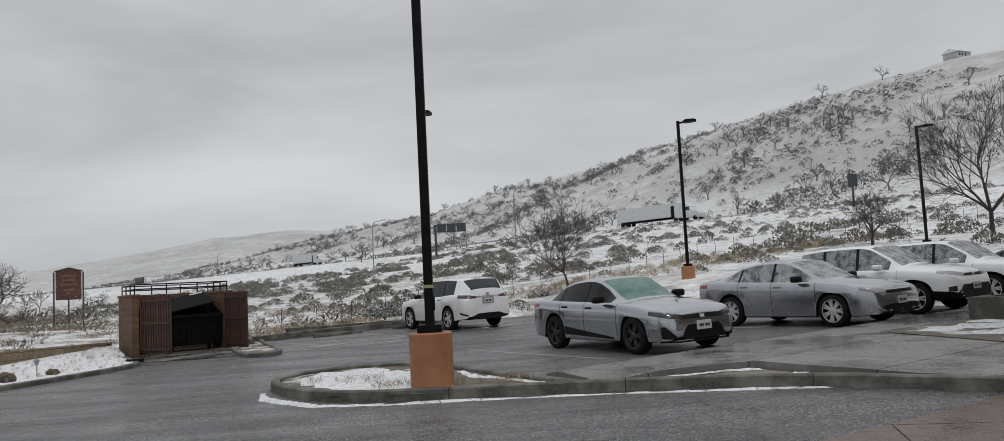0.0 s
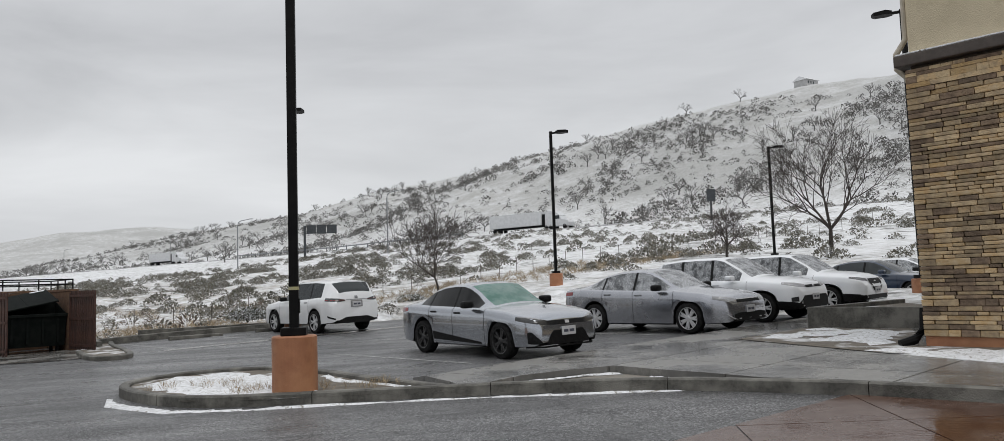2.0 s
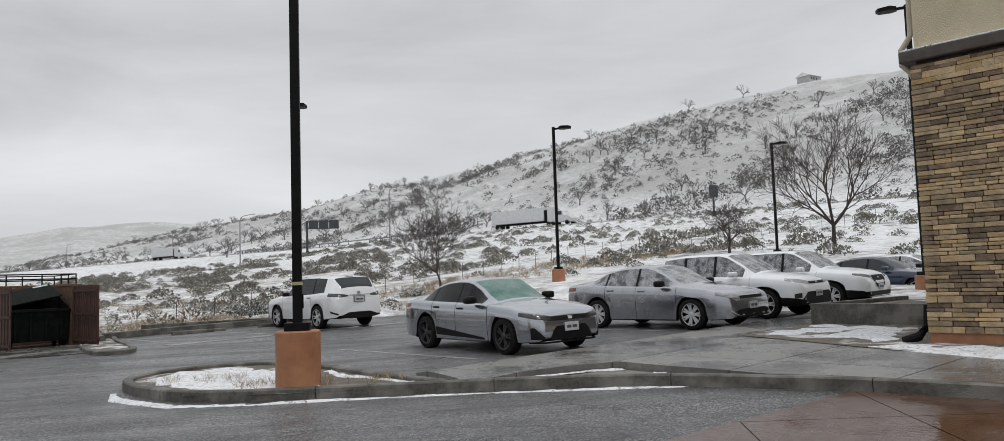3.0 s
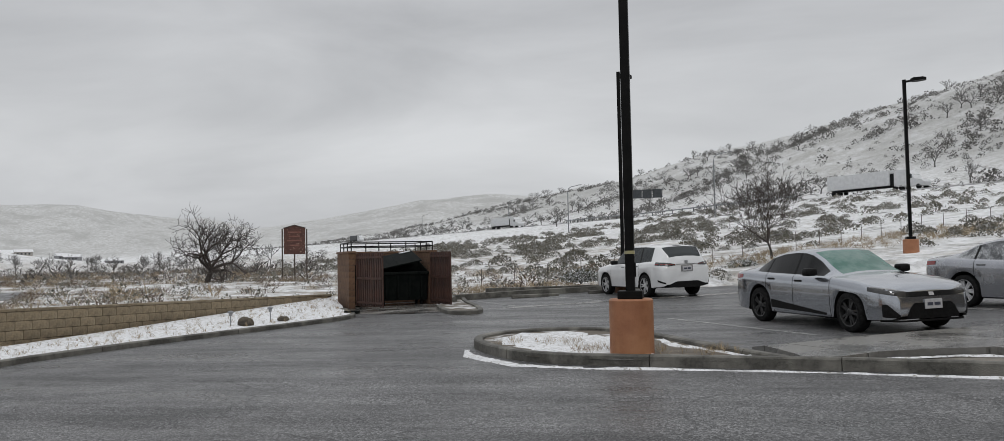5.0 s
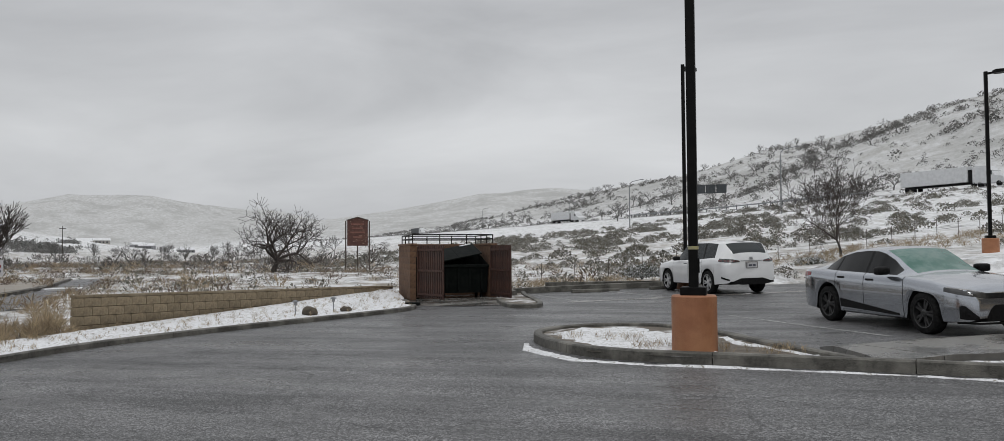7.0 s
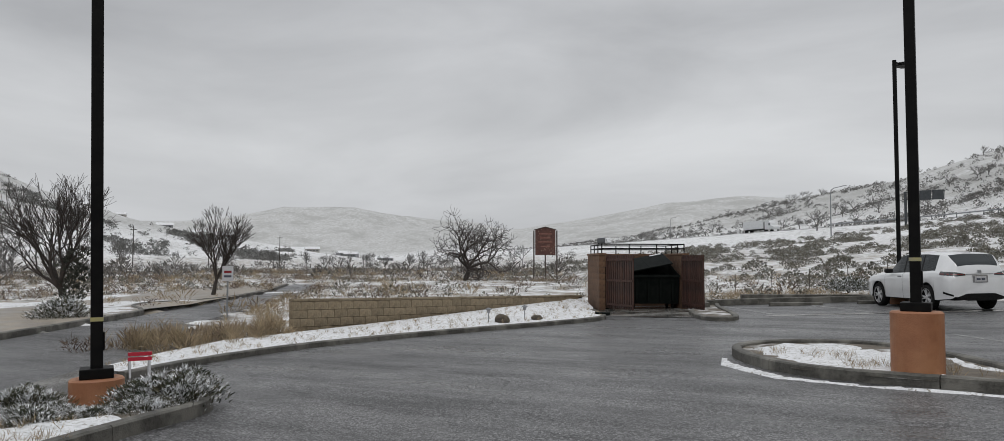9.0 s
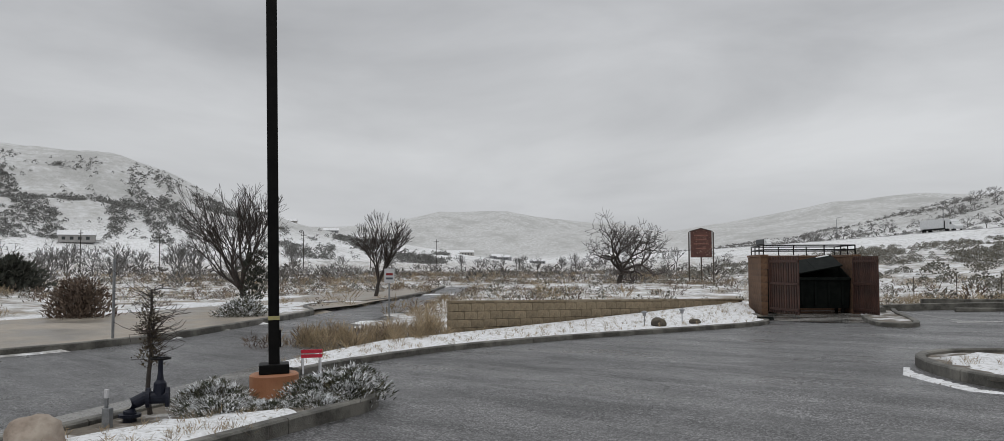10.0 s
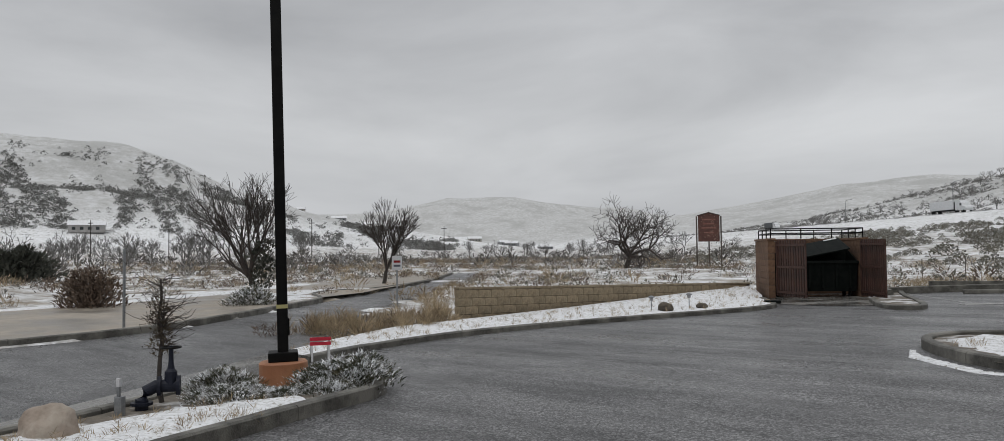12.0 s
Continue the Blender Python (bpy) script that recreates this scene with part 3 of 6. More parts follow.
patch("verge_snow", BANK, M_SNOW, 0.095, "thin bright snow on the sloping verge", "snow", rough=0.07, rise=bank_rise)
kerb("kerb_road", [(-17.6, -14), (-17.65, 4.6), (-17.8, 6.7), (-18.7, 9.2), (-22.3, 14.6), (-23.6, 16.3), (-26.2, 17.4), (-27.6, 19.2), (-27.0, 21.2), (-31.3, 28.2), (-39.6, 37.5)], "pale concrete kerb of the road's far side")
kerb("kerb_drive", [(-6.3, 1.6), (-6.98, 4.0), (-7.3, 4.95), (-7.5, 5.85), (-7.9, 6.25), (-8.9, 6.3), (-9.6, 5.6), (-9.35, 4.4), (-8.7, 3.3), (-8.2, 1.6)], "concrete kerb of the planted corner island")
patch("corner_soil", [(-6.4, 1.6), (-7.08, 4.0), (-7.4, 4.95), (-7.6, 5.8), (-7.95, 6.15), (-8.85, 6.2), (-9.5, 5.55), (-9.25, 4.4), (-8.6, 3.3), (-8.1, 1.6)], M_DIRT, 0.10, "earth of the planted corner island", "soil", rough=0.03)
patch("corner_snow", [(-6.45, 1.7), (-7.12, 4.0), (-7.42, 4.9), (-7.75, 5.0), (-8.0, 4.4), (-8.3, 3.9), (-8.2, 3.2), (-7.9, 1.7)], M_SNOW, 0.125, "thin snow on the corner island", "snow", rough=0.05, edge=0.03)
patch("gutter", [(-8.0, -12), (-8.25, 1.6), (-8.75, 3.3), (-9.4, 4.4), (-9.7, 5.6), (-9.0, 6.4), (-10.9, 7.3), (-11.6, 8.2), (-12.75, 7.7), (-10.55, 4.35), (-9.6, 2.7), (-9.1, -12)], M_CONCRETE, 0.006, "wet concrete apron strip beside the road", "gutter", step=2)
patch("road_shoulder", [(-17.75, -12), (-17.75, 4.6), (-17.9, 6.7), (-18.8, 9.3), (-22.4, 14.7), (-24, 16.6), (-25, 19.0), (-26.5, 21), (-31.4, 28.3), (-40, 38), (-42, 38), (-38, 30), (-33, 22), (-29, 15.5), (-27.0, 10.5), (-26.5, 4), (-26.5, -12)],
      material("tan_hardpan", (0.30, 0.262, 0.215), 0.6, alt=(0.37, 0.325, 0.27), scale=3, alt2=(0.20, 0.178, 0.15), scale2=0.5, rough2=0.3, bump=0.6, bump_scale=30), 0.12, "damp tan bare ground beside the road", "shoulder", step=1.5)
patch("shoulder_snow", [(-26.4, -12), (-26.4, 4), (-26.9, 10.5), (-28.9, 15.5), (-32.8, 22), (-34, 22), (-30.5, 15.2), (-28.2, 10.3), (-27.6, 4), (-27.6, -12)], M_SNOW, 0.15, "snow strip along the bare ground", "snow", rough=0.06, edge=0.04, step=0.7)
patch("shoulder_snow", [(-22.6, 14.6), (-23.8, 16.2), (-26.1, 17.2), (-27.4, 19.1), (-26.9, 21.0), (-28.2, 20.6), (-28.9, 18.6), (-27, 16.2), (-24.5, 14.6)], M_SNOW, 0.14, "snow on the rounded corner of the shoulder", "snow", rough=0.06, edge=0.04)

# ---- car park's back edge
BACK = Vector((-3.4, 31.6, 0))


def along(s, d=0.0):
    p = BACK + ROWDIR * s - HEAD * d
    return (p.x, p.y)


kerb("kerb_back", [along(-7.2, -2.4), along(-6.8, 0), along(2.0, 0), along(9.5, 1.0), along(16, 0.6), along(24, -3)], "dark concrete kerb at the back of the car park", height=0.22, cell=3.5)


def low_wall(s0, s1, d, h, label):
    p, q = Vector((*along(s0, d), 0)), Vector((*along(s1, d), 0))
    m = pose(p.x, p.y, G(p.x, p.y), 0, 0, math.degrees(math.atan2(q.y - p.y, q.x - p.x)))
    whole = base("low_wall", m, label, "wall", kind="structure")
    n = max(2, int((q - p).length / 1.2))
    w = (q - p).length / n
    for i in range(n):
        part("block", boxed(i * w + 0.006, (i + 1) * w - 0.006, -0.1, 0.1, -0.2, h + 0.01 * random.random(), bevel=0.012), M_KERB, whole)
    return whole


low_wall(-5.2, 1.2, 0.42, 0.34, "low grey concrete edging wall behind the parking bays")
for s in (-3.9, -0.9):
    p = along(s - 0.9, -1.3)
    stop = base("wheel_stop", pose(p[0], p[1], G(*p), 0, 0, 33), "grey concrete wheel stop at the head of a bay", "wheel stop", group="wheel stops")
    bm = bmesh.new()
    box(bm, 0, 1.8, -0.08, 0.08, 0, 0.13, bevel=0.03)
    part("beam", bm, M_KERB, stop)
kerb("kerb_bin", [(-8.9, 29.2), (-8.0, 26.2), (-6.6, 23.0), (-5.9, 21.0), (-6.3, 20.6), (-7.0, 21.2), (-8.0, 23.6)], "concrete kerb of the small island beside the bin store", height=0.11)
patch("bin_island", [(-8.8, 29.0), (-7.9, 26.2), (-6.6, 22.9), (-6.05, 21.0), (-6.4, 20.8), (-7.0, 21.4), (-8.05, 23.7), (-9.0, 27)], M_DIRT, 0.06, "earth and snow of the small island", "soil", rough=0.03)
patch("bin_apron", [(-11.2, 23.5), (-10.2, 22.0), (-8.3, 21.5), (-7.3, 22.0), (-8.3, 24.4), (-9.3, 27.4), (-12.5, 26)], M_CONCRETE, 0.01, "wet dark concrete apron of the bin store", "apron", step=1)


def bay_line(s, d0, d1):
    p, q = Vector((*along(s, d0), 0)), Vector((*along(s, d1), 0))
    n = ROWDIR * 0.05
    poly = [(p - n).to_2d()[:], (p + n).to_2d()[:], (q + n).to_2d()[:], (q - n).to_2d()[:]]
    patch("bay_line", poly, M_LINE, 0.005, "worn white bay line", "road marking", step=1.0)


M_LINE = material("worn_white_paint", (0.42, 0.42, 0.41), 0.5, alt=(0.10, 0.10, 0.10), scale=14, cut=(0.46, 0.60), alt2=(0.25, 0.25, 0.25), scale2=2)
for s in (-6.2, -3.4, -0.6, 2.2, 5.0, 7.8):
    bay_line(s, -5.6, -0.4)
for k in range(-1, 6):
    c = Vector((2.2, 15.9, 0)) + ROWDIR * (2.78 * k + 1.39)
    n = ROWDIR * 0.05
    p, q = c + HEAD * 1.2, c - HEAD * 3.6
    patch("bay_line", [(p - n).to_2d()[:], (p + n).to_2d()[:], (q + n).to_2d()[:], (q - n).to_2d()[:]], M_LINE, 0.005, "worn white bay line", "road marking", step=1.0)
patch("drain_strip", [along(-6.6, -6.3), along(4, -6.3), along(4, -5.75), along(-6.6, -5.75)], M_CONCRETE, 0.006, "pale concrete drainage strip across the car park", "gutter", step=2)

# ---------------------------------------------------------------- building corner
CORNER = Vector((7.93, 10.68, 0))
BASE_Z = G(7.8, 10.75) + 0.14
FACE = pose(CORNER.x, CORNER.y, BASE_Z, 0, 0, math.degrees(math.atan2(HEAD.y, HEAD.x)))
STONE_H = 4.15


def build_building():
    """x runs along the front face from the corner, y into the building, z up."""
    b = tagged(new("building_wall"), "hotel corner with ledgestone below and cream stucco above", "building", kind="structure")
    b.matrix_world = FACE
    # the unseen length past x = 7 is added to darken the paving nearby
    part("core", boxed(0.06, 24.0, 0.06, 14.0, -0.5, STONE_H), M_MORTAR, b)
    part("plinth", boxed(0.0, 24.05, 0.02, 14.05, -0.4, 0.16, bevel=0.01), M_TERRACOTTA, b, "orange-brown painted plinth")
    part("trim_band", boxed(-0.12, 24.1, -0.12, 14.1, STONE_H, STONE_H + 0.17, bevel=0.02), M_TRIM, b, "dark brown projecting band")
    part("band_snow", boxed(-0.10, 7.1, -0.11, 0.05, STONE_H + 0.17, STONE_H + 0.195, bevel=0.01), M_SNOW, b, "thin snow on the band")
    part("upper_wall", boxed(0.05, 24.0, 0.05, 14.0, STONE_H + 0.1, 9.0), M_STUCCO, b, "cream stucco upper wall")
    bm = bmesh.new()
    tube(bm, [(-0.05, 0.30, 0.0), (-0.05, 0.30, STONE_H - 0.25), (-0.09, 0.26, STONE_H - 0.08), (-0.20, 0.22, STONE_H + 0.05), (-0.20, 0.22, STONE_H + 0.28), (-0.06, 0.26, STONE_H + 0.5), (-0.05, 0.28, 6), (-0.05, 0.28, 9)], 0.045, 10)
    part("downpipe", bm, material("cream_pipe", (0.52, 0.47, 0.38), 0.5, alt=(0.45, 0.40, 0.32), scale=9), b, "cream painted downpipe")
    bm = bmesh.new()
    tube(bm, [(-0.07, 0.24, 0.55), (-0.08, 0.2, 0.25), (-0.16, 0.05, 0.1), (-0.32, -0.1, 0.03)], 0.07, 10)
    part("downpipe_shoe", bm, M_BLACK, b, "black drain shoe")
    part("hose_tap", boxed(1.28, 1.33, -0.08, 0.06, 0.06, 0.14, bevel=0.01), M_STEEL, b)
    return b


WALL = build_building()

# ---------------------------------------------------------------- retaining block wall
W0, W1 = Vector((-14.3, 13.7, 0)), Vector((-12.5, 25.9, 0))


def build_block_wall():
    d = W1 - W0
    ang = math.degrees(math.atan2(d.y, d.x))
    b = base("block_wall", pose(W0.x, W0.y, G(W0.x, W0.y) - 0.05, 0, 1.25, ang), "tan split-face block garden wall, four courses high", "wall", kind="structure")
    shapes = []
    for k in range(5):
        bm = boxed(0, 0.39, 0, 0.19, 0, 0.19, bevel=0.008)
        for v in bm.verts:
            v.co.y += 0.006 * (random.random() - 0.5)
        me = bpy.data.meshes.new("block")
        bm.to_mesh(me)
        bm.free()
        me.materials.append(M_BLOCK)
        shapes.append(me)
    n = int(d.length / 0.4)
    bm = bmesh.new()
    box(bm, 0.02, n * 0.4, 0.02, 0.17, -0.3, 0.80)
    part("mortar", bm, M_MORTAR, b)
    for c in range(4):
        for i in range(n):
            ob = new("block", random.choice(shapes))
            ob.parent = b
            ob.location = (i * 0.4 - (0.2 if c % 2 and i else 0), 0, c * 0.2 + 0.004)
            if c % 2 and i == 0:
                ob.scale = (0.5, 1, 1)
    part("cap", boxed(-0.02, n * 0.4, -0.012, 0.20, 0.802, 0.86, bevel=0.01), M_BLOCK, b)
    return b


build_block_wall()

# ---------------------------------------------------------------- bin store
BIN_L = Vector((-11.1, 24.4, 0))
BIN_R = BIN_L + ROWDIR * 2.42
BIN_U = (BIN_R - BIN_L).normalized()
BIN_M = pose(BIN_L.x, BIN_L.y, G(-10.5, 25) - 0.0, 0, 0, math.degrees(math.atan2(BIN_U.y, BIN_U.x)))


def block_run(parent, x0, x1, y0, y1, h, mat, course=0.2, length=0.4):
    """A wall of laid blocks between two corners of a local plan."""
    p, q = Vector((x0, y0, 0)), Vector((x1, y1, 0))
    d = (q - p).normalized()
    turn = math.atan2(d.y, d.x)
    n = max(1, round((q - p).length / length))
    w = (q - p).length / n
    bm = boxed(0.004, w - 0.004, -0.1, 0.1, 0.004, course - 0.004, bevel=0.006)
    me = bpy.data.meshes.new("block")
    bm.to_mesh(me)
    bm.free()
    me.materials.append(mat)
    core = boxed(0.01, (q - p).length - 0.01, -0.088, 0.088, -0.3, h - 0.01)
    bmesh.ops.transform(core, matrix=Matrix.Translation(p) @ Matrix.Rotation(turn, 4, "Z"), verts=core.verts[:])
    part("mortar", core, M_MORTAR, parent)
    for c in range(int(h / course)):
        for i in range(n):
            ob = new("block", me)
            ob.parent = parent
            half = c % 2 and i == 0
            ob.matrix_basis = Matrix.Translation(p + d * (i * w - (0.5 * w if c % 2 and i else 0)) + Vector((0, 0, c * course))) @ Matrix.Rotation(turn, 4, "Z") @ Matrix.Diagonal((0.5 if half else 1, 1, 1, 1))
        if c % 2:
            ob = new("block", me)
            ob.parent = parent
            ob.matrix_basis = Matrix.Translation(p + d * ((n - 0.5) * w) + Vector((0, 0, c * course))) @ Matrix.Rotation(turn, 4, "Z") @ Matrix.Diagonal((0.5, 1, 1, 1))


def bin_gate(parent, hinge, angle, w, name):
    g = new(name)
    g.parent = parent
    g.matrix_basis = Matrix.Translation(hinge) @ Matrix.Rotation(radians(angle), 4, "Z")
    g["label"] = "dark brown slatted gate leaf standing open"
    frame_bm = bmesh.new()
    for z in (0.18, 0.95, 1.62):
        box(frame_bm, 0, w, -0.035, -0.005, z, z + 0.07)
    for x in (0, w - 0.06):
        box(frame_bm, x, x + 0.06, -0.035, -0.005, 0.1, 1.75)
    part("gate_frame", frame_bm, M_WOOD, g)
    n = int(w / 0.125)
    bm = boxed(0, 0.078, 0, 0.03, 0.08, 1.80, bevel=0.005)
    me = bpy.data.meshes.new("slat")
    bm.to_mesh(me)
    bm.free()
    me.materials.append(M_WOOD)
    for i in range(n):
        ob = new("slat", me)
        ob.parent = g
        ob.location = (i * w / n + 0.01, 0, 0.01 * random.random())
    return g


def build_bin_store():
    """x along the opening, y into the store."""
    b = base("bin_store", BIN_M, "brown block bin store with slatted gates standing open", "enclosure")
    wdt = (BIN_R - BIN_L).length
    block_run(b, -0.15, -0.15, -0.1, 2.7, 1.8, M_BLOCK_RED)
    block_run(b, wdt + 0.15, wdt + 0.15, -0.1, 2.7, 1.8, M_BLOCK_RED)
    block_run(b, -0.04, wdt + 0.04, 2.59, 2.59, 1.8, M_BLOCK_RED)
    cap = bmesh.new()
    box(cap, -0.28, -0.02, -0.15, 2.75, 1.8, 1.87, bevel=0.01)
    box(cap, wdt + 0.02, wdt + 0.28, -0.15, 2.75, 1.8, 1.87, bevel=0.01)
    box(cap, -0.01, wdt + 0.01, 2.48, 2.74, 1.8, 1.87, bevel=0.01)
    part("coping", cap, M_BLOCK_RED, b, "block coping with melting snow")
    rail = bmesh.new()
    ring = [(-0.15, 0.0, 0), (-0.15, 2.6, 0), (wdt + 0.15, 2.6, 0), (wdt + 0.15, 0.0, 0), (-0.15, 0.0, 0)]
    for z in (2.02, 2.16):
        for p, q in zip(ring, ring[1:]):
            tube(rail, [(p[0], p[1], z), (q[0], q[1], z)], 0.022, 6)
    for p, q in zip(ring, ring[1:]):
        for k in range(4):
            x, y = p[0] + (q[0] - p[0]) * k / 3, p[1] + (q[1] - p[1]) * k / 3
            tube(rail, [(x, y, 1.85), (x, y, 2.16)], 0.02, 6)
    part("top_rail", rail, M_BLACK, b, "dark steel rail on the coping")
    bin_gate(b, (0.0, -0.14, 0), -68, 1.6, "gate_leaf")
    bin_gate(b, (wdt + 0.05, -0.14, 0), -80, 1.6, "gate_leaf")
    return b


build_bin_store()


def build_dumpster(m, w=1.85, d=1.3, h=1.25, lid_up=True):
    b = base("dumpster", m, "dark green steel dumpster with sloping lid on casters", "dumpster", group="dumpsters")
    bm = bmesh.new()
    vs = [bm.verts.new(v) for v in ((0, 0.12, 0.2), (w, 0.12, 0.2), (w, d, 0.2), (0, d, 0.2), (-0.03, 0, h), (w + 0.03, 0, h), (w + 0.03, d, h + 0.36), (-0.03, d, h + 0.36))]
    for f in ((0, 1, 2, 3), (0, 4, 5, 1), (1, 5, 6, 2), (2, 6, 7, 3), (3, 7, 4, 0)):
        bm.faces.new([vs[i] for i in f])
    bmesh.ops.recalc_face_normals(bm, faces=bm.faces[:])
    bmesh.ops.solidify(bm, geom=bm.faces[:], thickness=0.03)
    part("body", bm, M_DUMP, b)
    bm = bmesh.new()
    for k in range(4):
        box(bm, w * (k + 0.5) / 4 - 0.03, w * (k + 0.5) / 4 + 0.03, 0.0, 0.1, 0.3, h - 0.1)
    box(bm, -0.05, w + 0.05, -0.04, 0.03, h - 0.08, h, bevel=0.01)
    part("ribs", bm, M_DUMP, b)
    for k in range(2):
        lid = boxed(-0.02, w / 2 - 0.02, 0, d + 0.05, 0, 0.045, bevel=0.012)
        ob = part("lid", lid, M_DUMP, b, "black plastic lid")
        slope = math.degrees(math.atan2(0.36, d))
        if lid_up:
            ob.matrix_basis = pose(-0.14, -0.03, h + 0.05, 0, -11) @ pose(k * w / 2, 0, 0, slope)
        else:
            ob.matrix_basis = pose(k * w / 2 + 0.01, -0.03, h + 0.02, slope)
        if k != (1 if lid_up else 0):
            continue
        sn = part("lid_snow", boxed(0.3, w / 2 - 0.1, d - 0.10, d - 0.02, 0, 0.02, bevel=0.009), M_SNOW, ob, "melting snow on the lid")
        sn.location = (0, 0, 0.046)
    for x in (0.15, w - 0.15):
        for y in (0.3, d - 0.2):
            part("caster", lathe(bmesh.new(), [(0.02, -0.03), (0.09, -0.03), (0.1, 0), (0.09, 0.03), (0.02, 0.03)], 14, pose(x, y, 0.1, 0, 90)), M_TYRE, b)
    return b


E_IN = BIN_M @ pose(1.06, 0.22, 0)
build_dumpster(E_IN @ pose(-0.24, -0.1, 0, 0, 0, 1), w=1.6, d=1.2, h=1.15)
build_dumpster(BIN_M @ pose(0.54, 0.9, 0, 0, 0, 90), w=1.15, d=0.45, h=1.05, lid_up=False)

# ---------------------------------------------------------------- lamps


def build_lamp(x, y, z, height, label, arm=90.0, arms=1, base_h=0.76, strap=True, r=0.305, turn=0, lean=(0, 0)):
    """Square black post on an orange concrete drum, with a flat head on a short arm."""
    b = base("street_lamp", pose(x, y, z, lean[0], lean[1], 0) @ pose(0, 0, 0, 0, 0, turn), label, "street lamp", group="car park lamps")
    part("footing", lathe(bmesh.new(), [(r, -0.2), (r, base_h - 0.02), (r - 0.02, base_h)], 40), M_TERRACOTTA, b, "orange painted concrete drum", smooth=False)
    part("base_cover", boxed(-0.17, 0.17, -0.17, 0.17, base_h, base_h + 0.11, bevel=0.012), M_BLACK, b)
    part("post", boxed(-0.063, 0.063, -0.063, 0.063, base_h + 0.05, height, bevel=0.008), M_BLACK, b)
    if strap:
        part("strap", boxed(-0.067, 0.067, -0.067, 0.067, base_h + 0.62, base_h + 0.665), material("dull_yellow_tape", (0.42, 0.38, 0.16), 0.5, alt=(0.32, 0.30, 0.2), scale=20), b, "dull yellow tape")
        part("hand_cover", boxed(0.06, 0.08, -0.04, 0.04, base_h + 0.30, base_h + 0.5, bevel=0.005), M_BLACK, b)
    for k in range(arms):
        h = new("lamp_head")
        h.parent = b
        h.matrix_basis = pose(0, 0, height - 0.1, 0, 0, arm + 180 * k)
        bm = boxed(0.05, 0.30, -0.035, 0.035, -0.03, 0.05)
        part("arm", bm, M_BLACK, h)
        bm = bmesh.new()
        vs = [(0.28, -0.1, 0.07), (0.28, 0.1, 0.07), (0.45, 0.19, 0.10), (0.80, 0.16, 0.08), (0.88, 0, 0.06), (0.80, -0.16, 0.08), (0.45, -0.19, 0.10)]
        top = [bm.verts.new(v) for v in vs]
        low = [bm.verts.new((v[0], v[1] * 1.05, -0.04)) for v in vs]
        bm.faces.new(top)
        bm.faces.new(low[::-1])
        for i in range(len(vs)):
            j = (i + 1) % len(vs)
            bm.faces.new((top[i], low[i], low[j], top[j]))
        bmesh.ops.recalc_face_normals(bm, faces=bm.faces[:])
        part("head", bm, M_BLACK, h)
    return b


A_POS = (-1.09, 11.38)
build_lamp(*A_POS, G(*A_POS) + 0.09, 7.9, "tall black lamp post on orange drum in snowy island", arm=20)
B_POS = (-8.72, 5.42)
build_lamp(*B_POS, G(*B_POS) - 0.02, 7.6, "tall black lamp post on an orange drum among junipers", arm=170, base_h=0.40, r=0.28, turn=58, lean=(0.9, -0.95))
build_lamp(8.2, 36.0, H(8.2, 36.0) - 0.15, 7.35, "black lamp post on an orange drum behind the parked cars", arm=-35, strap=False)
build_lamp(23.3, 44.2, H(23.3, 44.2) - 0.05, 6.6, "black lamp post before the snowy slope", arm=-35, strap=False, base_h=0.12, r=0.2)
build_lamp(-2.95, 29.9, H(-2.95, 29.9), 8.2, "black lamp post at the back of the car park", arm=68, strap=False)
build_lamp(16.3, 21.95, G(16.3, 21.95) + 0.02, 9.1, "black lamp post beside the hotel corner", arm=142, strap=False)

# ---------------------------------------------------------------- cars
M_GLASS = glass("dark_car_glass", (0.10, 0.11, 0.115), 0.05, 0.55)
M_FROST = material("frosted_car_glass", (0.17, 0.178, 0.19), 0.20, alt=(0.62, 0.64, 0.66), scale=46, cut=(0.44, 0.66), alt2=(0.07, 0.074, 0.08), scale2=4, bump=0.2, spec=0.6)
M_GREEN = material("green_tinted_windscreen", (0.03, 0.125, 0.095), 0.10, alt=(0.055, 0.17, 0.135), scale=4, alt2=(0.11, 0.20, 0.175), scale2=2.0, spec=0.5)
M_LENS = material("clear_lamp_lens", (0.34, 0.34, 0.345), 0.10, 0.2, alt=(0.24, 0.24, 0.245), scale=6, spec=0.8)
M_DARKLENS = material("smoked_lamp_lens", (0.03, 0.03, 0.032), 0.08, alt=(0.05, 0.05, 0.05), scale=6, spec=0.7)
M_RED = material("red_lamp_lens", (0.28, 0.015, 0.02), 0.12, alt=(0.20, 0.01, 0.012), scale=30, spec=0.8)
M_PLASTIC = material("black_car_plastic", (0.006, 0.006, 0.0063), 0.5, spec=0.14, alt=(0.013, 0.013, 0.0135), scale=30)
M_ALLOY = material("bright_alloy", (0.62, 0.62, 0.63), 0.35, 0.25, alt=(0.52, 0.52, 0.53), scale=10)
M_BLACKRIM = material("black_alloy", (0.012, 0.012, 0.0125), 0.3, 0.0, alt=(0.03, 0.03, 0.03), scale=10)
M_TINT = material("black_tinted_glass", (0.006, 0.0065, 0.007), 0.07, alt=(0.012, 0.0125, 0.013), scale=3, spec=0.22)
M_SEAT = material("dark_car_seat", (0.03, 0.03, 0.032), 0.8, alt=(0.045, 0.045, 0.047), scale=12)
M_PLATE = material("pale_number_plate", (0.55, 0.55, 0.56), 0.5, alt=(0.48, 0.48, 0.5), scale=20)
M_PLATEBAR = material("dark_plate_bar", (0.05, 0.055, 0.08), 0.5, alt=(0.07, 0.075, 0.10), scale=30)


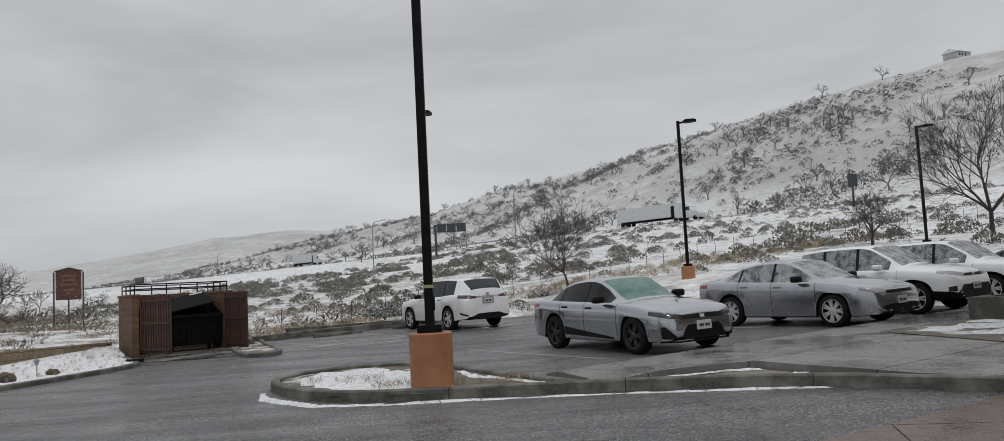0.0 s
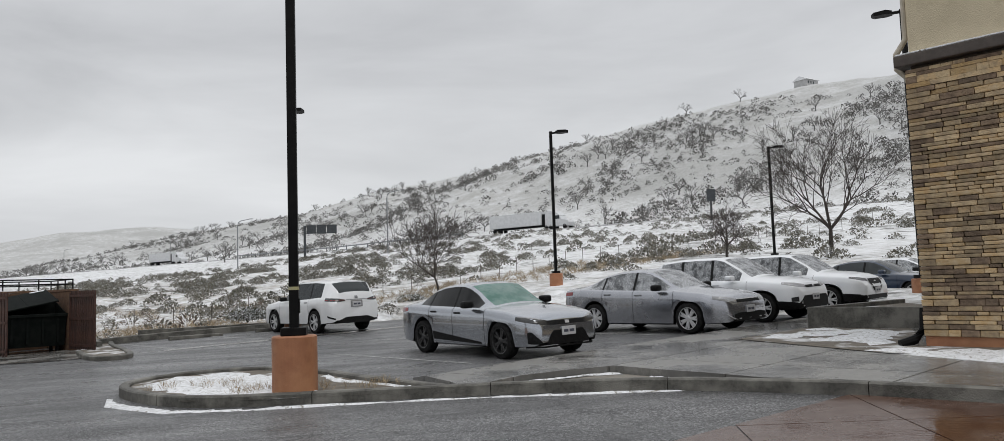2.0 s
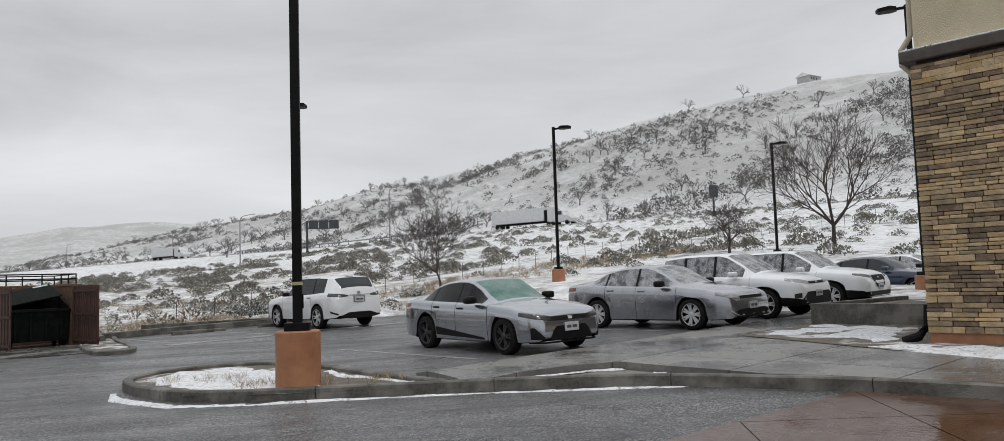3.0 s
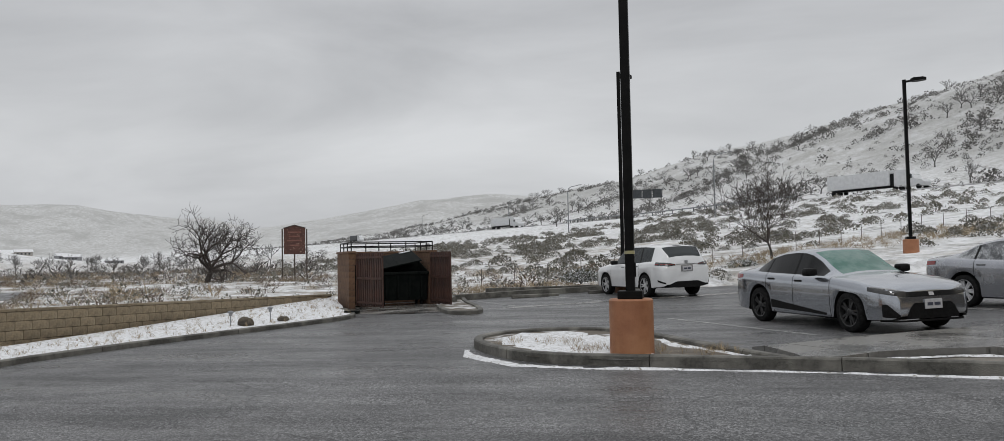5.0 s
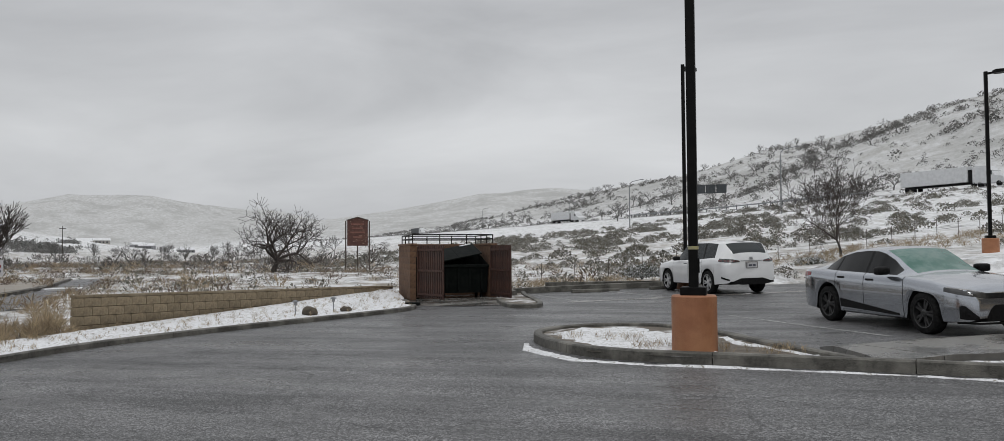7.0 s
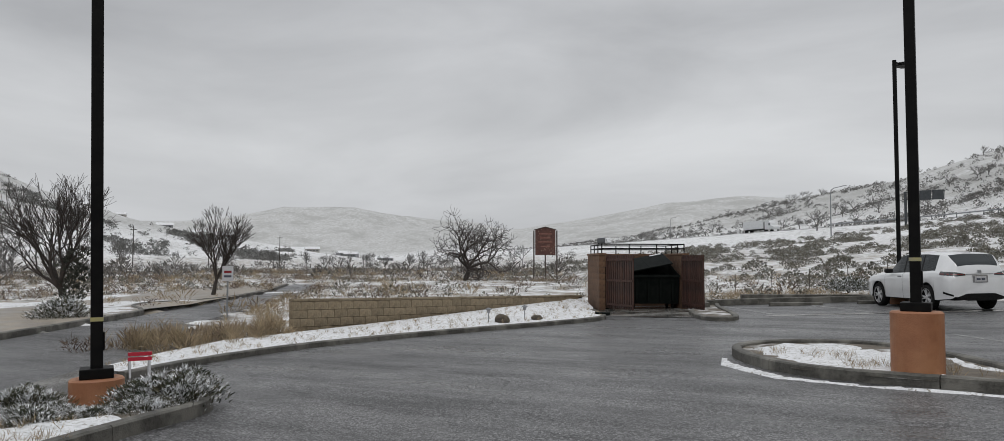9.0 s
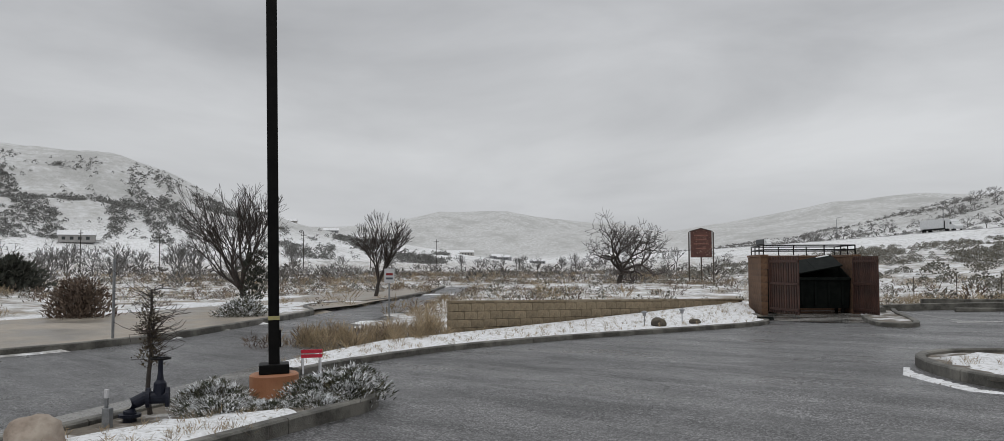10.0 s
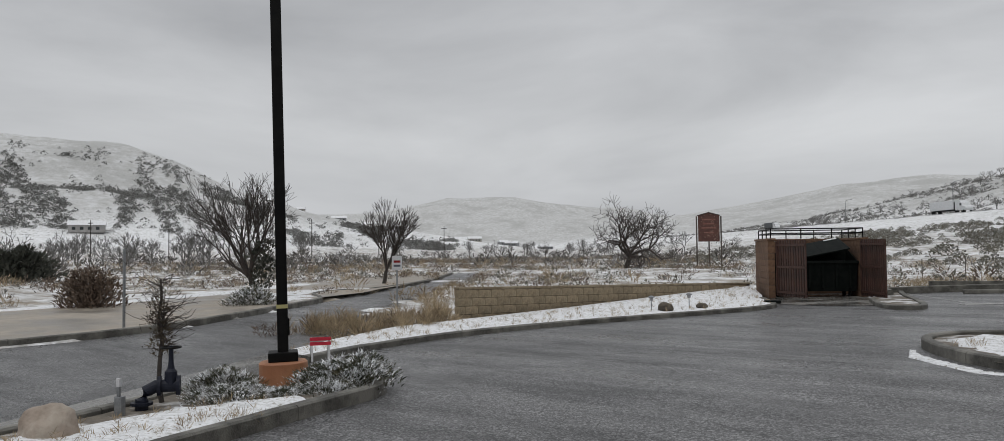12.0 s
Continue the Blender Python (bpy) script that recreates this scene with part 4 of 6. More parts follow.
def paint(name, c, c2, metal, rough=0.32, frost=None):
    return material(name, c, rough, metal, alt=c2, scale=3.0, alt2=frost, scale2=2.3, cut2=(0.55, 0.80), rough2=0.55, coat=1.0)


def car_section(s, x):
    """Half of a car's cross-section at x: eleven (y, z) points from the sill to the middle of the top."""
    L, W = s["L"], s["W"]
    e = clamp((abs(x) - (L / 2 - 0.62)) / 0.62, 0, 1)
    hw = W / 2 * (1 - (0.27 if x > 0 else 0.17) * e ** 2.4)
    zt, zb0 = table(s["top"], x), table(s["belt"], x)
    zb = 0.20 + 0.05 * e * (1 if x > 0 else 1.6) + s.get("lift", 0)
    for xw in (s["wf"], s["wr"]):
        ra = s["wr_r"] + 0.055
        if abs(x - xw) < ra:
            zb = max(zb, s["wr_r"] - 0.01 + math.sqrt(ra * ra - (x - xw) ** 2))
    zb = min(zb, zb0 - 0.2)
    c = clamp((zt - zb0 - 0.03) / 0.30, 0, 1)
    hr = hw * s.get("roof", 0.68)
    flank = zb0 - 0.17
    tip = clamp((abs(x) - (L / 2 - 0.10)) / 0.10, 0, 1) ** 2
    zt, zb0, zb, hw = zt - 0.05 * tip, zb0 - 0.04 * tip, zb + 0.05 * tip, hw * (1 - 0.05 * tip)
    flank = zb0 - 0.17
    hr = hw * s.get("roof", 0.68)
    pts = [(hw * 0.88, zb), (hw * 0.975, zb + 0.03 * (1 - e)), (hw * 1.0, zb + (flank - zb) * 0.45), (hw * 0.998, flank), (hw * 0.975, zb0 - 0.04), (hw * 0.935, zb0)]
    hood = [(hw * f, zb0 + (zt - zb0) * (1 - (f / 0.935) ** 2.2)) for f in (0.90, 0.80, 0.66, 0.38, 0.0)]
    top = [(hw * 0.905, zb0 + 0.02), (hr + (hw * 0.905 - hr) * 0.10, zt - 0.075), (hr * 0.93, zt - 0.032), (hr * 0.52, zt - 0.006), (0, zt)]
    for (hy, hz), (ty, tz) in zip(hood, top):
        pts.append((hy + (ty - hy) * c, hz + (tz - hz) * c))
    return pts


def car_skin(s):
    L = s["L"]
    xs = set(np.round(np.linspace(-L / 2, L / 2, 105), 4).tolist())
    for xw in (s["wf"], s["wr"]):
        for dx in (-1, -0.97, -0.9, 0.9, 0.97, 1):
            xs.add(round(xw + dx * (s["wr_r"] + 0.0549), 4))
    for w in s["windows"]:
        xs |= {round(v, 4) for v in w}
    for k in ("ws", "rw"):
        xs |= {round(v, 4) for v in s[k]}
    xs = sorted(x for x in xs if -L / 2 <= x <= L / 2)
    return xs, [car_section(s, x) for x in xs]


def shell(s, side, angle, z, lift=0.0):
    """The point of a car's nose (side 1) or tail (side -1) at a height, seen from inside at an angle off its axis."""
    cx = side * (s["L"] / 2 - 0.8)
    dx, dy = side * math.cos(radians(angle)), math.sin(radians(angle))
    lo, hi = 0.1, 2.0
    for _ in range(13):
        d = (lo + hi) / 2
        x, y = cx + d * dx, abs(d * dy)
        within = abs(x) < s["L"] / 2
        if within:
            pts = car_section(s, x)
            within = z <= pts[-1][1] and y < float(np.interp(z, [p[1] for p in pts], [p[0] for p in pts]))
        lo, hi = (d, hi) if within else (lo, d)
    return (cx + (lo + lift) * dx, (lo + lift) * dy, z)


def fascia(car, s, name, side, cols, mat):
    """A lamp, grille or intake let into a car's nose or tail: cols are (angle, low z, high z)."""
    bm = bmesh.new()
    grid = []
    n = max(6, int(abs(cols[-1][0] - cols[0][0]) / 4))
    order = sorted(cols)
    for k in range(n + 1):
        a = order[0][0] + (order[-1][0] - order[0][0]) * k / n
        z0, z1 = table([(c[0], c[1]) for c in order], a), table([(c[0], c[2]) for c in order], a)
        rim = [shell(s, side, a, z0, -0.03)] + [shell(s, side, a, z0 + (z1 - z0) * g / 4, 0.007) for g in range(5)] + [shell(s, side, a, z1, -0.03)]
        grid.append([bm.verts.new(p) for p in rim])
    for a, b in zip(grid, grid[1:]):
        for g in range(len(a) - 1):
            bm.faces.new((a[g], b[g], b[g + 1], a[g + 1]))
    bmesh.ops.recalc_face_normals(bm, faces=bm.faces[:])
    part(name, bm, mat, car, smooth=False)


def build_car(s, m, name, label, group="parked cars"):
    car = base(name, m, label, "car", group=group)
    xs, sec = car_skin(s)
    n = len(sec[0])
    groups = {k: ([], []) for k in ("body", "windscreen", "rear_window", "side_window", "cladding", "pillar_trim")}

    def put(kind, quad):
        v, f = groups[kind]
        f.append(tuple(range(len(v), len(v) + len(quad))))
        v.extend(quad)

    for i in range(len(xs) - 1):
        x0, x1 = xs[i], xs[i + 1]
        xm = (x0 + x1) / 2
        for j in range(n - 1):
            kind = "body"
            if 8 <= j <= 9 and s["ws"][0] < xm < s["ws"][1]:
                kind = "windscreen"
            elif 8 <= j <= 9 and s["rw"][0] < xm < s["rw"][1]:
                kind = "rear_window"
            elif j == 6 and any(a < xm < b for a, b in s["windows"]):
                kind = "side_window"
            elif j == 6 and s["windows"][-1][1] - 0.04 < xm < s["windows"][0][0] + 0.04:
                kind = "pillar_trim"
            elif s.get("clad") and j <= 1:
                kind = "cladding"
            elif j == 0:
                kind = "cladding"
            a, b, c, d = sec[i][j], sec[i + 1][j], sec[i + 1][j + 1], sec[i][j + 1]
            put(kind, [(x0, -a[0], a[1]), (x1, -b[0], b[1]), (x1, -c[0], c[1]), (x0, -d[0], d[1])])
            put(kind, [(x0, d[0], d[1]), (x1, c[0], c[1]), (x1, b[0], b[1]), (x0, a[0], a[1])])
    for i, sgn in ((0, -1), (-1, 1)):
        ring = [(xs[i], -y, z) for y, z in sec[i]] + [(xs[i], y, z) for y, z in sec[i][-2::-1]]
        put("body", ring if sgn > 0 else ring[::-1])
    mats = {"body": s["paint"], "windscreen": s["screen"], "rear_window": s["back_glass"], "side_window": s["side_glass"], "cladding": M_PLASTIC, "pillar_trim": M_PLASTIC}
    for kind, (v, f) in groups.items():
        if not f:
            continue
        if kind in ("side_window", "pillar_trim"):
            panes = {}
            for quad in f:
                xm = sum(v[i][0] for i in quad) / len(quad)
                vv, ff = panes.setdefault((v[quad[0]][1] < 0, sum(xm > w[1] for w in s["windows"])), ([], []))
                ff.append(tuple(range(len(vv), len(vv) + len(quad))))
                vv.extend(v[i] for i in quad)
            sides = list(panes.values())
        else:
            sides = [(v, f)]
        for vv, ff in sides:
            bm = bmesh.new()
            bv = [bm.verts.new(p) for p in vv]
            for quad in ff:
                bm.faces.new([bv[i] for i in quad])
            bmesh.ops.remove_doubles(bm, verts=bm.verts[:], dist=0.0008)
            bmesh.ops.recalc_face_normals(bm, faces=bm.faces[:])
            ob = part(kind, bm, mats[kind], car, smooth=True)
            if kind == "body":
                md = ob.modifiers.new("edges", "EDGE_SPLIT")
                md.split_angle = radians(62)

    def seam(x, j0=1, j1=6, w=0.0045):
        q0, q1 = car_section(s, x - w), car_section(s, x + w)
        for sg in (-1, 1):
            bm = bmesh.new()
            rows = [(bm.verts.new((x - w, sg * (a[0] + 0.003), a[1])), bm.verts.new((x + w, sg * (b[0] + 0.003), b[1]))) for a, b in zip(q0[j0:j1 + 1], q1[j0:j1 + 1])]
            for u, v in zip(rows, rows[1:]):
                bm.faces.new((u[0], u[1], v[1], v[0]))
            part("door_seam", bm, M_PLASTIC, car)

    for x in s["seams"]:
        seam(x)
    for x in s["handles"]:
        y, z = car_section(s, x)[4]
        for sg in (-1, 1):
            part("door_handle", boxed(x - 0.10, x + 0.10, sg * y - 0.028, sg * y + 0.028, z - 0.065, z - 0.03, bevel=0.01), s["handle"], car)
    mx = s["ws"][1] - 0.42
    for sg in (-1, 1):
        y, z = car_section(s, mx)[5]
        bm = boxed(mx - 0.10, mx + 0.10, sg * (y + 0.02), sg * (y + 0.23), z + 0.02, z + 0.16, bevel=0.045) if sg > 0 else boxed(mx - 0.10, mx + 0.10, -(y + 0.23), -(y + 0.02), z + 0.02, z + 0.16, bevel=0.045)
        part("wing_mirror", bm, s["mirror"], car, smooth=True)
    # floor and seats
    part("underbody", boxed(-s["L"] / 2 + 0.25, s["L"] / 2 - 0.25, -s["W"] * 0.33, s["W"] * 0.33, 0.22 + s.get("lift", 0), 0.62), M_PLASTIC, car)
    for x in (0.15, -0.75):
        for sg in (-1, 1):
            bm = bmesh.new()
            box(bm, x - 0.25, x + 0.25, sg * 0.36 - 0.25, sg * 0.36 + 0.25, 0.42, 0.62 + s.get("lift", 0), bevel=0.05)
            box(bm, x - 0.36, x - 0.2, sg * 0.36 - 0.24, sg * 0.36 + 0.24, 0.5, 1.08 + s.get("lift", 0), bevel=0.06)
            box(bm, x - 0.37, x - 0.26, sg * 0.36 - 0.12, sg * 0.36 + 0.12, 1.08 + s.get("lift", 0), 1.24 + s.get("lift", 0), bevel=0.04)
            part("seat", bm, M_SEAT, car)
    # front and tail dressing
    for nm, side, cols, mt, both in s["dress"]:
        for sg in ((1, -1) if both else (1,)):
            fascia(car, s, nm, side, [(sg * a, lo, hi) for a, lo, hi in cols], mt)
    for x, z in s["plates"]:
        xx = shell(s, 1 if x > 0 else -1, 0, z + 0.08)[0] + (0.016 if x > 0 else -0.022)
        pl = part("number_plate", boxed(xx - 0.006, xx + 0.012, -0.16, 0.16, z, z + 0.155, bevel=0.004), M_PLATE, car)
        for k in range(2):
            fr = xx + 0.014 if x > 0 else xx - 0.010
            part("plate_bar", boxed(fr - 0.002, fr + 0.002, -0.12 + 0.13 * k, -0.02 + 0.14 * k, z + 0.05, z + 0.10), M_PLATEBAR, pl)
    # wheels
    r = s["wr_r"]
    tyre_prof = [(r * 0.66, -0.105), (r * 0.93, -0.11), (r, -0.085), (r, 0.085), (r * 0.93, 0.11), (r * 0.66, 0.105)]
    for xw in (s["wf"], s["wr"]):
        for sg in (-1, 1):
            w = new("wheel")
            w.parent = car
            w.matrix_basis = pose(xw, sg * (s["W"] / 2 - 0.115), r, -90 * sg)
            part("tyre", lathe(bmesh.new(), tyre_prof, 36, caps=False), M_TYRE, w, smooth=True)
            bm = bmesh.new()
            lathe(bm, [(r * 0.20, 0.02), (r * 0.60, 0.015), (r * 0.66, 0.10), (r * 0.70, 0.108), (r * 0.70, 0.07), (r * 0.62, -0.06), (r * 0.2, -0.06)], 36)
            part("barrel", bm, M_PLASTIC if s["rim"] is not M_BLACKRIM else M_BLACKRIM, w, smooth=False)
            bm = bmesh.new()
            lathe(bm, [(0.0001, 0.03), (r * 0.18, 0.03), (r * 0.2, 0.085), (r * 0.12, 0.098), (0.0001, 0.1)], 16)
            ns = s.get("spokes", 5)
            for k in range(ns):
                for off in (-0.10, 0.10):
                    a = math.tau * (k + off) / ns
                    box(bm, r * 0.12, r * 0.68, -0.021, 0.021, 0.055, 0.088, bevel=0.006, m=Matrix.Rotation(a + off * 0.5, 4, "Z"))
            lathe(bm, [(r * 0.655, 0.05), (r * 0.66, 0.104), (r * 0.71, 0.110), (r * 0.72, 0.05)], 36, caps=False)
            part("rim", bm, s["rim"], w)
    return car


def car_pose(cx, cy, heading):
    """Sits a car on the sloping pavement."""
    h = Vector((heading.x, heading.y, 0)).normalized()
    z = G(cx, cy)
    x = Vector((h.x, h.y, (G(cx + h.x, cy + h.y) - z))).normalized()
    up = Vector((-(G(cx + 1, cy) - z), -(G(cx, cy + 1) - z), 1)).normalized()
    y = up.cross(x).normalized()
    m = Matrix((x, y, up)).transposed().to_4x4()
    m.translation = (cx, cy, z)
    return m


SALOON = dict(L=4.67, W=1.80, wf=1.455, wr=-1.28, wr_r=0.335, roof=0.665,
              top=[(-2.335, 0.86), (-2.30, 1.00), (-2.2, 1.06), (-1.85, 1.09), (-1.55, 1.165), (-1.1, 1.315), (-0.7, 1.39), (-0.3, 1.415), (0.0, 1.405), (0.2, 1.365), (0.55, 1.205), (0.95, 1.005), (1.04, 0.975), (1.5, 0.93), (1.9, 0.865), (2.15, 0.80), (2.27, 0.73), (2.335, 0.62)],
              belt=[(-2.335, 0.82), (-2.2, 0.97), (-1.8, 0.99), (-0.9, 0.95), (0.5, 0.91), (1.0, 0.90), (1.6, 0.85), (2.1, 0.755), (2.25, 0.69), (2.335, 0.60)],
              ws=(0.17, 0.97), rw=(-1.72, -0.82), windows=((-0.08, 0.74), (-1.00, -0.15), (-1.40, -1.06)),
              seams=(0.98, -0.11, -1.0), handles=(0.06, -0.82))
silver_spec = dict(SALOON, paint=paint("silver_paint", (0.39, 0.41, 0.445), (0.375, 0.395, 0.43), 0.88, 0.17), screen=M_GREEN, back_glass=M_GLASS, side_glass=M_TINT, handle=M_PLASTIC, mirror=M_PLASTIC,
             rim=M_BLACKRIM, spokes=5, plates=((1, 0.40),),
             dress=(("grille", 1, [(-31, 0.60, 0.675), (31, 0.60, 0.675)], M_PLASTIC, False),
                    ("headlight", 1, [(29, 0.60, 0.675), (44, 0.635, 0.725), (66, 0.70, 0.765)], M_DARKLENS, True),
                    ("lamp_strip", 1, [(31, 0.672, 0.684), (44, 0.722, 0.736), (64, 0.760, 0.774)], M_LENS, True),
                    ("lower_intake", 1, [(-31, 0.25, 0.30), (-25, 0.25, 0.50), (25, 0.25, 0.50), (31, 0.25, 0.30)], M_PLASTIC, False),
                    ("corner_intake", 1, [(37, 0.27, 0.32), (48, 0.28, 0.50), (52, 0.29, 0.48)], M_PLASTIC, True),
                    ("badge", 1, [(-3.5, 0.61, 0.665), (3.5, 0.61, 0.665)], M_ALLOY, False),
                    ("splitter", 1, [(-56, 0.205, 0.235), (56, 0.205, 0.235)], M_PLASTIC, False),
                    ("tail_light", -1, [(30, 0.86, 0.93), (50, 0.84, 0.95), (70, 0.87, 0.94)], M_RED, True),
                    ("rear_bumper_insert", -1, [(-40, 0.26, 0.42), (40, 0.26, 0.42)], M_PLASTIC, False)))


def skin_patch(car, s, name, mat, x0, x1, low, high):
    """A thin piece that follows the flank: low and high are z at x0 and x1."""
    for sg in (-1, 1):
        bm = bmesh.new()
        rows = []
        for k in range(15):
            f = k / 14
            x = x0 + (x1 - x0) * f
            pts = car_section(s, x)[:6]
            zs, ys = [p[1] for p in pts], [p[0] for p in pts]
            col = []
            for g in range(4):
                lo, hi = low[0] + (low[1] - low[0]) * f, high[0] + (high[1] - high[0]) * f
                z = lo + (hi - lo) * g / 3
                col.append(bm.verts.new((x, sg * (float(np.interp(z, zs, ys)) + 0.007), z)))
            rows.append(col)
        for a, b in zip(rows, rows[1:]):
            for g in range(3):
                bm.faces.new((a[g], b[g], b[g + 1], a[g + 1]) if sg < 0 else (a[g + 1], b[g + 1], b[g], a[g]))
        bmesh.ops.recalc_face_normals(bm, faces=bm.faces[:])
        part(name, bm, mat, car, smooth=True)


silver = build_car(silver_spec, car_pose(2.36, 16.22, Vector((0.46, -0.888, 0))), "parked_saloon", "silver saloon with black wheels and green-tinted windscreen")
# black strip low on the doors draws the dark ground's reflection
skin_patch(silver, silver_spec, "side_insert", M_PLASTIC, -0.84, 0.86, (0.31, 0.255), (0.47, 0.29))
skin_patch(silver, silver_spec, "side_skirt", silver_spec["paint"], -0.90, 0.95, (0.215, 0.215), (0.27, 0.25))
sedan = dict(SALOON, L=4.88, W=1.87, wf=1.44, wr=-1.31, wr_r=0.345,
             top=[(-2.44, 0.90), (-2.40, 1.06), (-2.3, 1.11), (-1.95, 1.13), (-1.6, 1.22), (-1.1, 1.385), (-0.7, 1.46), (-0.3, 1.488), (0.05, 1.48), (0.28, 1.43), (0.7, 1.24), (1.08, 1.05), (1.18, 1.02), (1.7, 0.965), (2.1, 0.885), (2.3, 0.82), (2.39, 0.74), (2.44, 0.62)],
             belt=[(-2.44, 0.86), (-2.3, 1.03), (-1.8, 1.05), (-0.9, 1.00), (0.5, 0.955), (1.1, 0.945), (1.8, 0.875), (2.25, 0.775), (2.37, 0.70), (2.44, 0.60)],
             ws=(0.24, 1.10), rw=(-1.84, -0.84), windows=((-0.06, 0.86), (-1.02, -0.13), (-1.52, -1.08)),
             paint=paint("grey_paint_frosted", (0.37, 0.38, 0.41), (0.345, 0.355, 0.385), 0.85, 0.20, frost=(0.48, 0.49, 0.515)), screen=M_FROST, back_glass=M_FROST, side_glass=M_FROST, handle=M_STEEL, mirror=M_PLASTIC,
             rim=M_ALLOY, spokes=7, plates=((1, 0.43),), seams=(1.06, -0.09, -1.03), handles=(0.08, -0.86),
             dress=(("grille", 1, [(-30, 0.66, 0.725), (30, 0.66, 0.725)], M_PLASTIC, False),
                    ("grille_bar", 1, [(-30, 0.725, 0.738), (30, 0.725, 0.738)], M_ALLOY, False),
                    ("headlight", 1, [(31, 0.655, 0.74), (46, 0.69, 0.795), (64, 0.76, 0.82)], M_LENS, True),
                    ("lower_intake", 1, [(-40, 0.27, 0.40), (-30, 0.26, 0.44), (30, 0.26, 0.44), (40, 0.27, 0.40)], M_PLASTIC, False),
                    ("chrome_strip", 1, [(-47, 0.41, 0.43), (-38, 0.30, 0.325), (38, 0.30, 0.325), (47, 0.41, 0.43)], M_ALLOY, False),
                    ("tail_light", -1, [(30, 0.88, 0.98), (68, 0.92, 1.00)], M_RED, True)))
build_car(sedan, car_pose(6.85, 18.75, HEAD), "parked_saloon", "grey saloon with frosted windows and bright alloy wheels")
SUV = dict(L=4.62, W=1.86, wf=1.36, wr=-1.33, wr_r=0.365, roof=0.72, lift=0.08, clad=True,
           top=[(-2.31, 0.98), (-2.26, 1.12), (-2.12, 1.35), (-1.9, 1.56), (-1.7, 1.645), (-1.2, 1.69), (-0.5, 1.70), (0.0, 1.69), (0.22, 1.64), (0.6, 1.42), (0.95, 1.20), (1.05, 1.155), (1.6, 1.11), (2.0, 1.035), (2.18, 0.96), (2.26, 0.88), (2.31, 0.76)],
           belt=[(-2.31, 0.98), (-2.2, 1.10), (-1.6, 1.12), (-0.9, 1.08), (0.5, 1.04), (1.1, 1.03), (1.9, 0.96), (2.2, 0.865), (2.31, 0.74)],
           ws=(0.20, 0.97), rw=(-2.20, -1.78), windows=((-0.06, 0.74), (-1.0, -0.14), (-1.75, -1.08)),
           seams=(0.96, -0.10, -1.02), handles=(0.07, -0.86))
white_frost = paint("white_paint", (0.82, 0.84, 0.87), (0.78, 0.80, 0.83), 0.0, 0.30, frost=(0.86, 0.87, 0.88))
compact_spec = dict(SUV, paint=white_frost, screen=M_FROST, back_glass=M_FROST, side_glass=M_FROST, handle=white_frost, mirror=white_frost, rim=M_ALLOY, spokes=5, plates=((1, 0.52),),
           dress=(("grille", 1, [(-27, 0.83, 0.89), (27, 0.83, 0.89)], M_PLASTIC, False), ("badge", 1, [(-4, 0.84, 0.90), (4, 0.84, 0.90)], M_ALLOY, False),
                  ("headlight", 1, [(27, 0.83, 0.905), (44, 0.86, 0.955), (66, 0.93, 0.985)], M_LENS, True),
                  ("lower_intake", 1, [(-46, 0.36, 0.42), (-34, 0.34, 0.64), (34, 0.34, 0.64), (46, 0.36, 0.42)], M_PLASTIC, False),
                  ("fog_lamp", 1, [(44, 0.50, 0.62), (54, 0.50, 0.60)], M_DARKLENS, True),
                  ("bumper_strip", 1, [(-34, 0.30, 0.335), (34, 0.30, 0.335)], M_STEEL, False)))
build_car(compact_spec, car_pose(9.55, 20.45, HEAD), "parked_suv", "white compact SUV with black lower bumper and frosted windows")
crossover_spec = dict(SUV, L=4.68, paint=white_frost, screen=M_FROST, back_glass=M_FROST, side_glass=M_FROST, handle=white_frost, mirror=white_frost, rim=M_ALLOY, spokes=6, plates=((1, 0.50),),
             dress=(("grille", 1, [(-27, 0.80, 0.90), (-14, 0.56, 0.90), (14, 0.56, 0.90), (27, 0.80, 0.90)], M_PLASTIC, False),
                    ("grille_bar", 1, [(18, 0.56, 0.60), (30, 0.84, 0.90)], M_ALLOY, True), ("badge", 1, [(-4, 0.76, 0.84), (4, 0.76, 0.84)], M_ALLOY, False),
                    ("headlight", 1, [(31, 0.84, 0.90), (46, 0.86, 0.945), (64, 0.93, 0.97)], M_DARKLENS, True),
                    ("lower_intake", 1, [(-44, 0.34, 0.46), (44, 0.34, 0.46)], M_PLASTIC, False),
                    ("bumper_strip", 1, [(-40, 0.30, 0.325), (40, 0.30, 0.325)], M_STEEL, False)))
build_car(crossover_spec, car_pose(12.45, 22.3, HEAD), "parked_suv", "white crossover with dark V-shaped grille and alloy wheels")
blue_paint = paint("dark_blue_paint", (0.012, 0.028, 0.06), (0.01, 0.022, 0.05), 0.3, 0.3, frost=(0.05, 0.07, 0.10))
blue = dict(SALOON, paint=blue_paint, screen=M_GLASS, back_glass=M_GLASS, side_glass=M_GLASS, handle=blue_paint, mirror=blue_paint, rim=M_ALLOY, spokes=5, plates=((1, 0.42),),
            dress=(("grille", 1, [(-28, 0.58, 0.66), (28, 0.58, 0.66)], M_PLASTIC, False), ("headlight", 1, [(30, 0.61, 0.68), (60, 0.69, 0.76)], M_LENS, True),
                   ("lower_intake", 1, [(-38, 0.26, 0.44), (38, 0.26, 0.44)], M_PLASTIC, False)))
build_car(blue, car_pose(16.75, 24.8, HEAD), "parked_saloon", "dark blue hatchback parked beyond the white crossover")
build_car(dict(sedan, paint=white_frost), car_pose(19.6, 27.2, HEAD), "parked_saloon", "white saloon at the far end of the row")
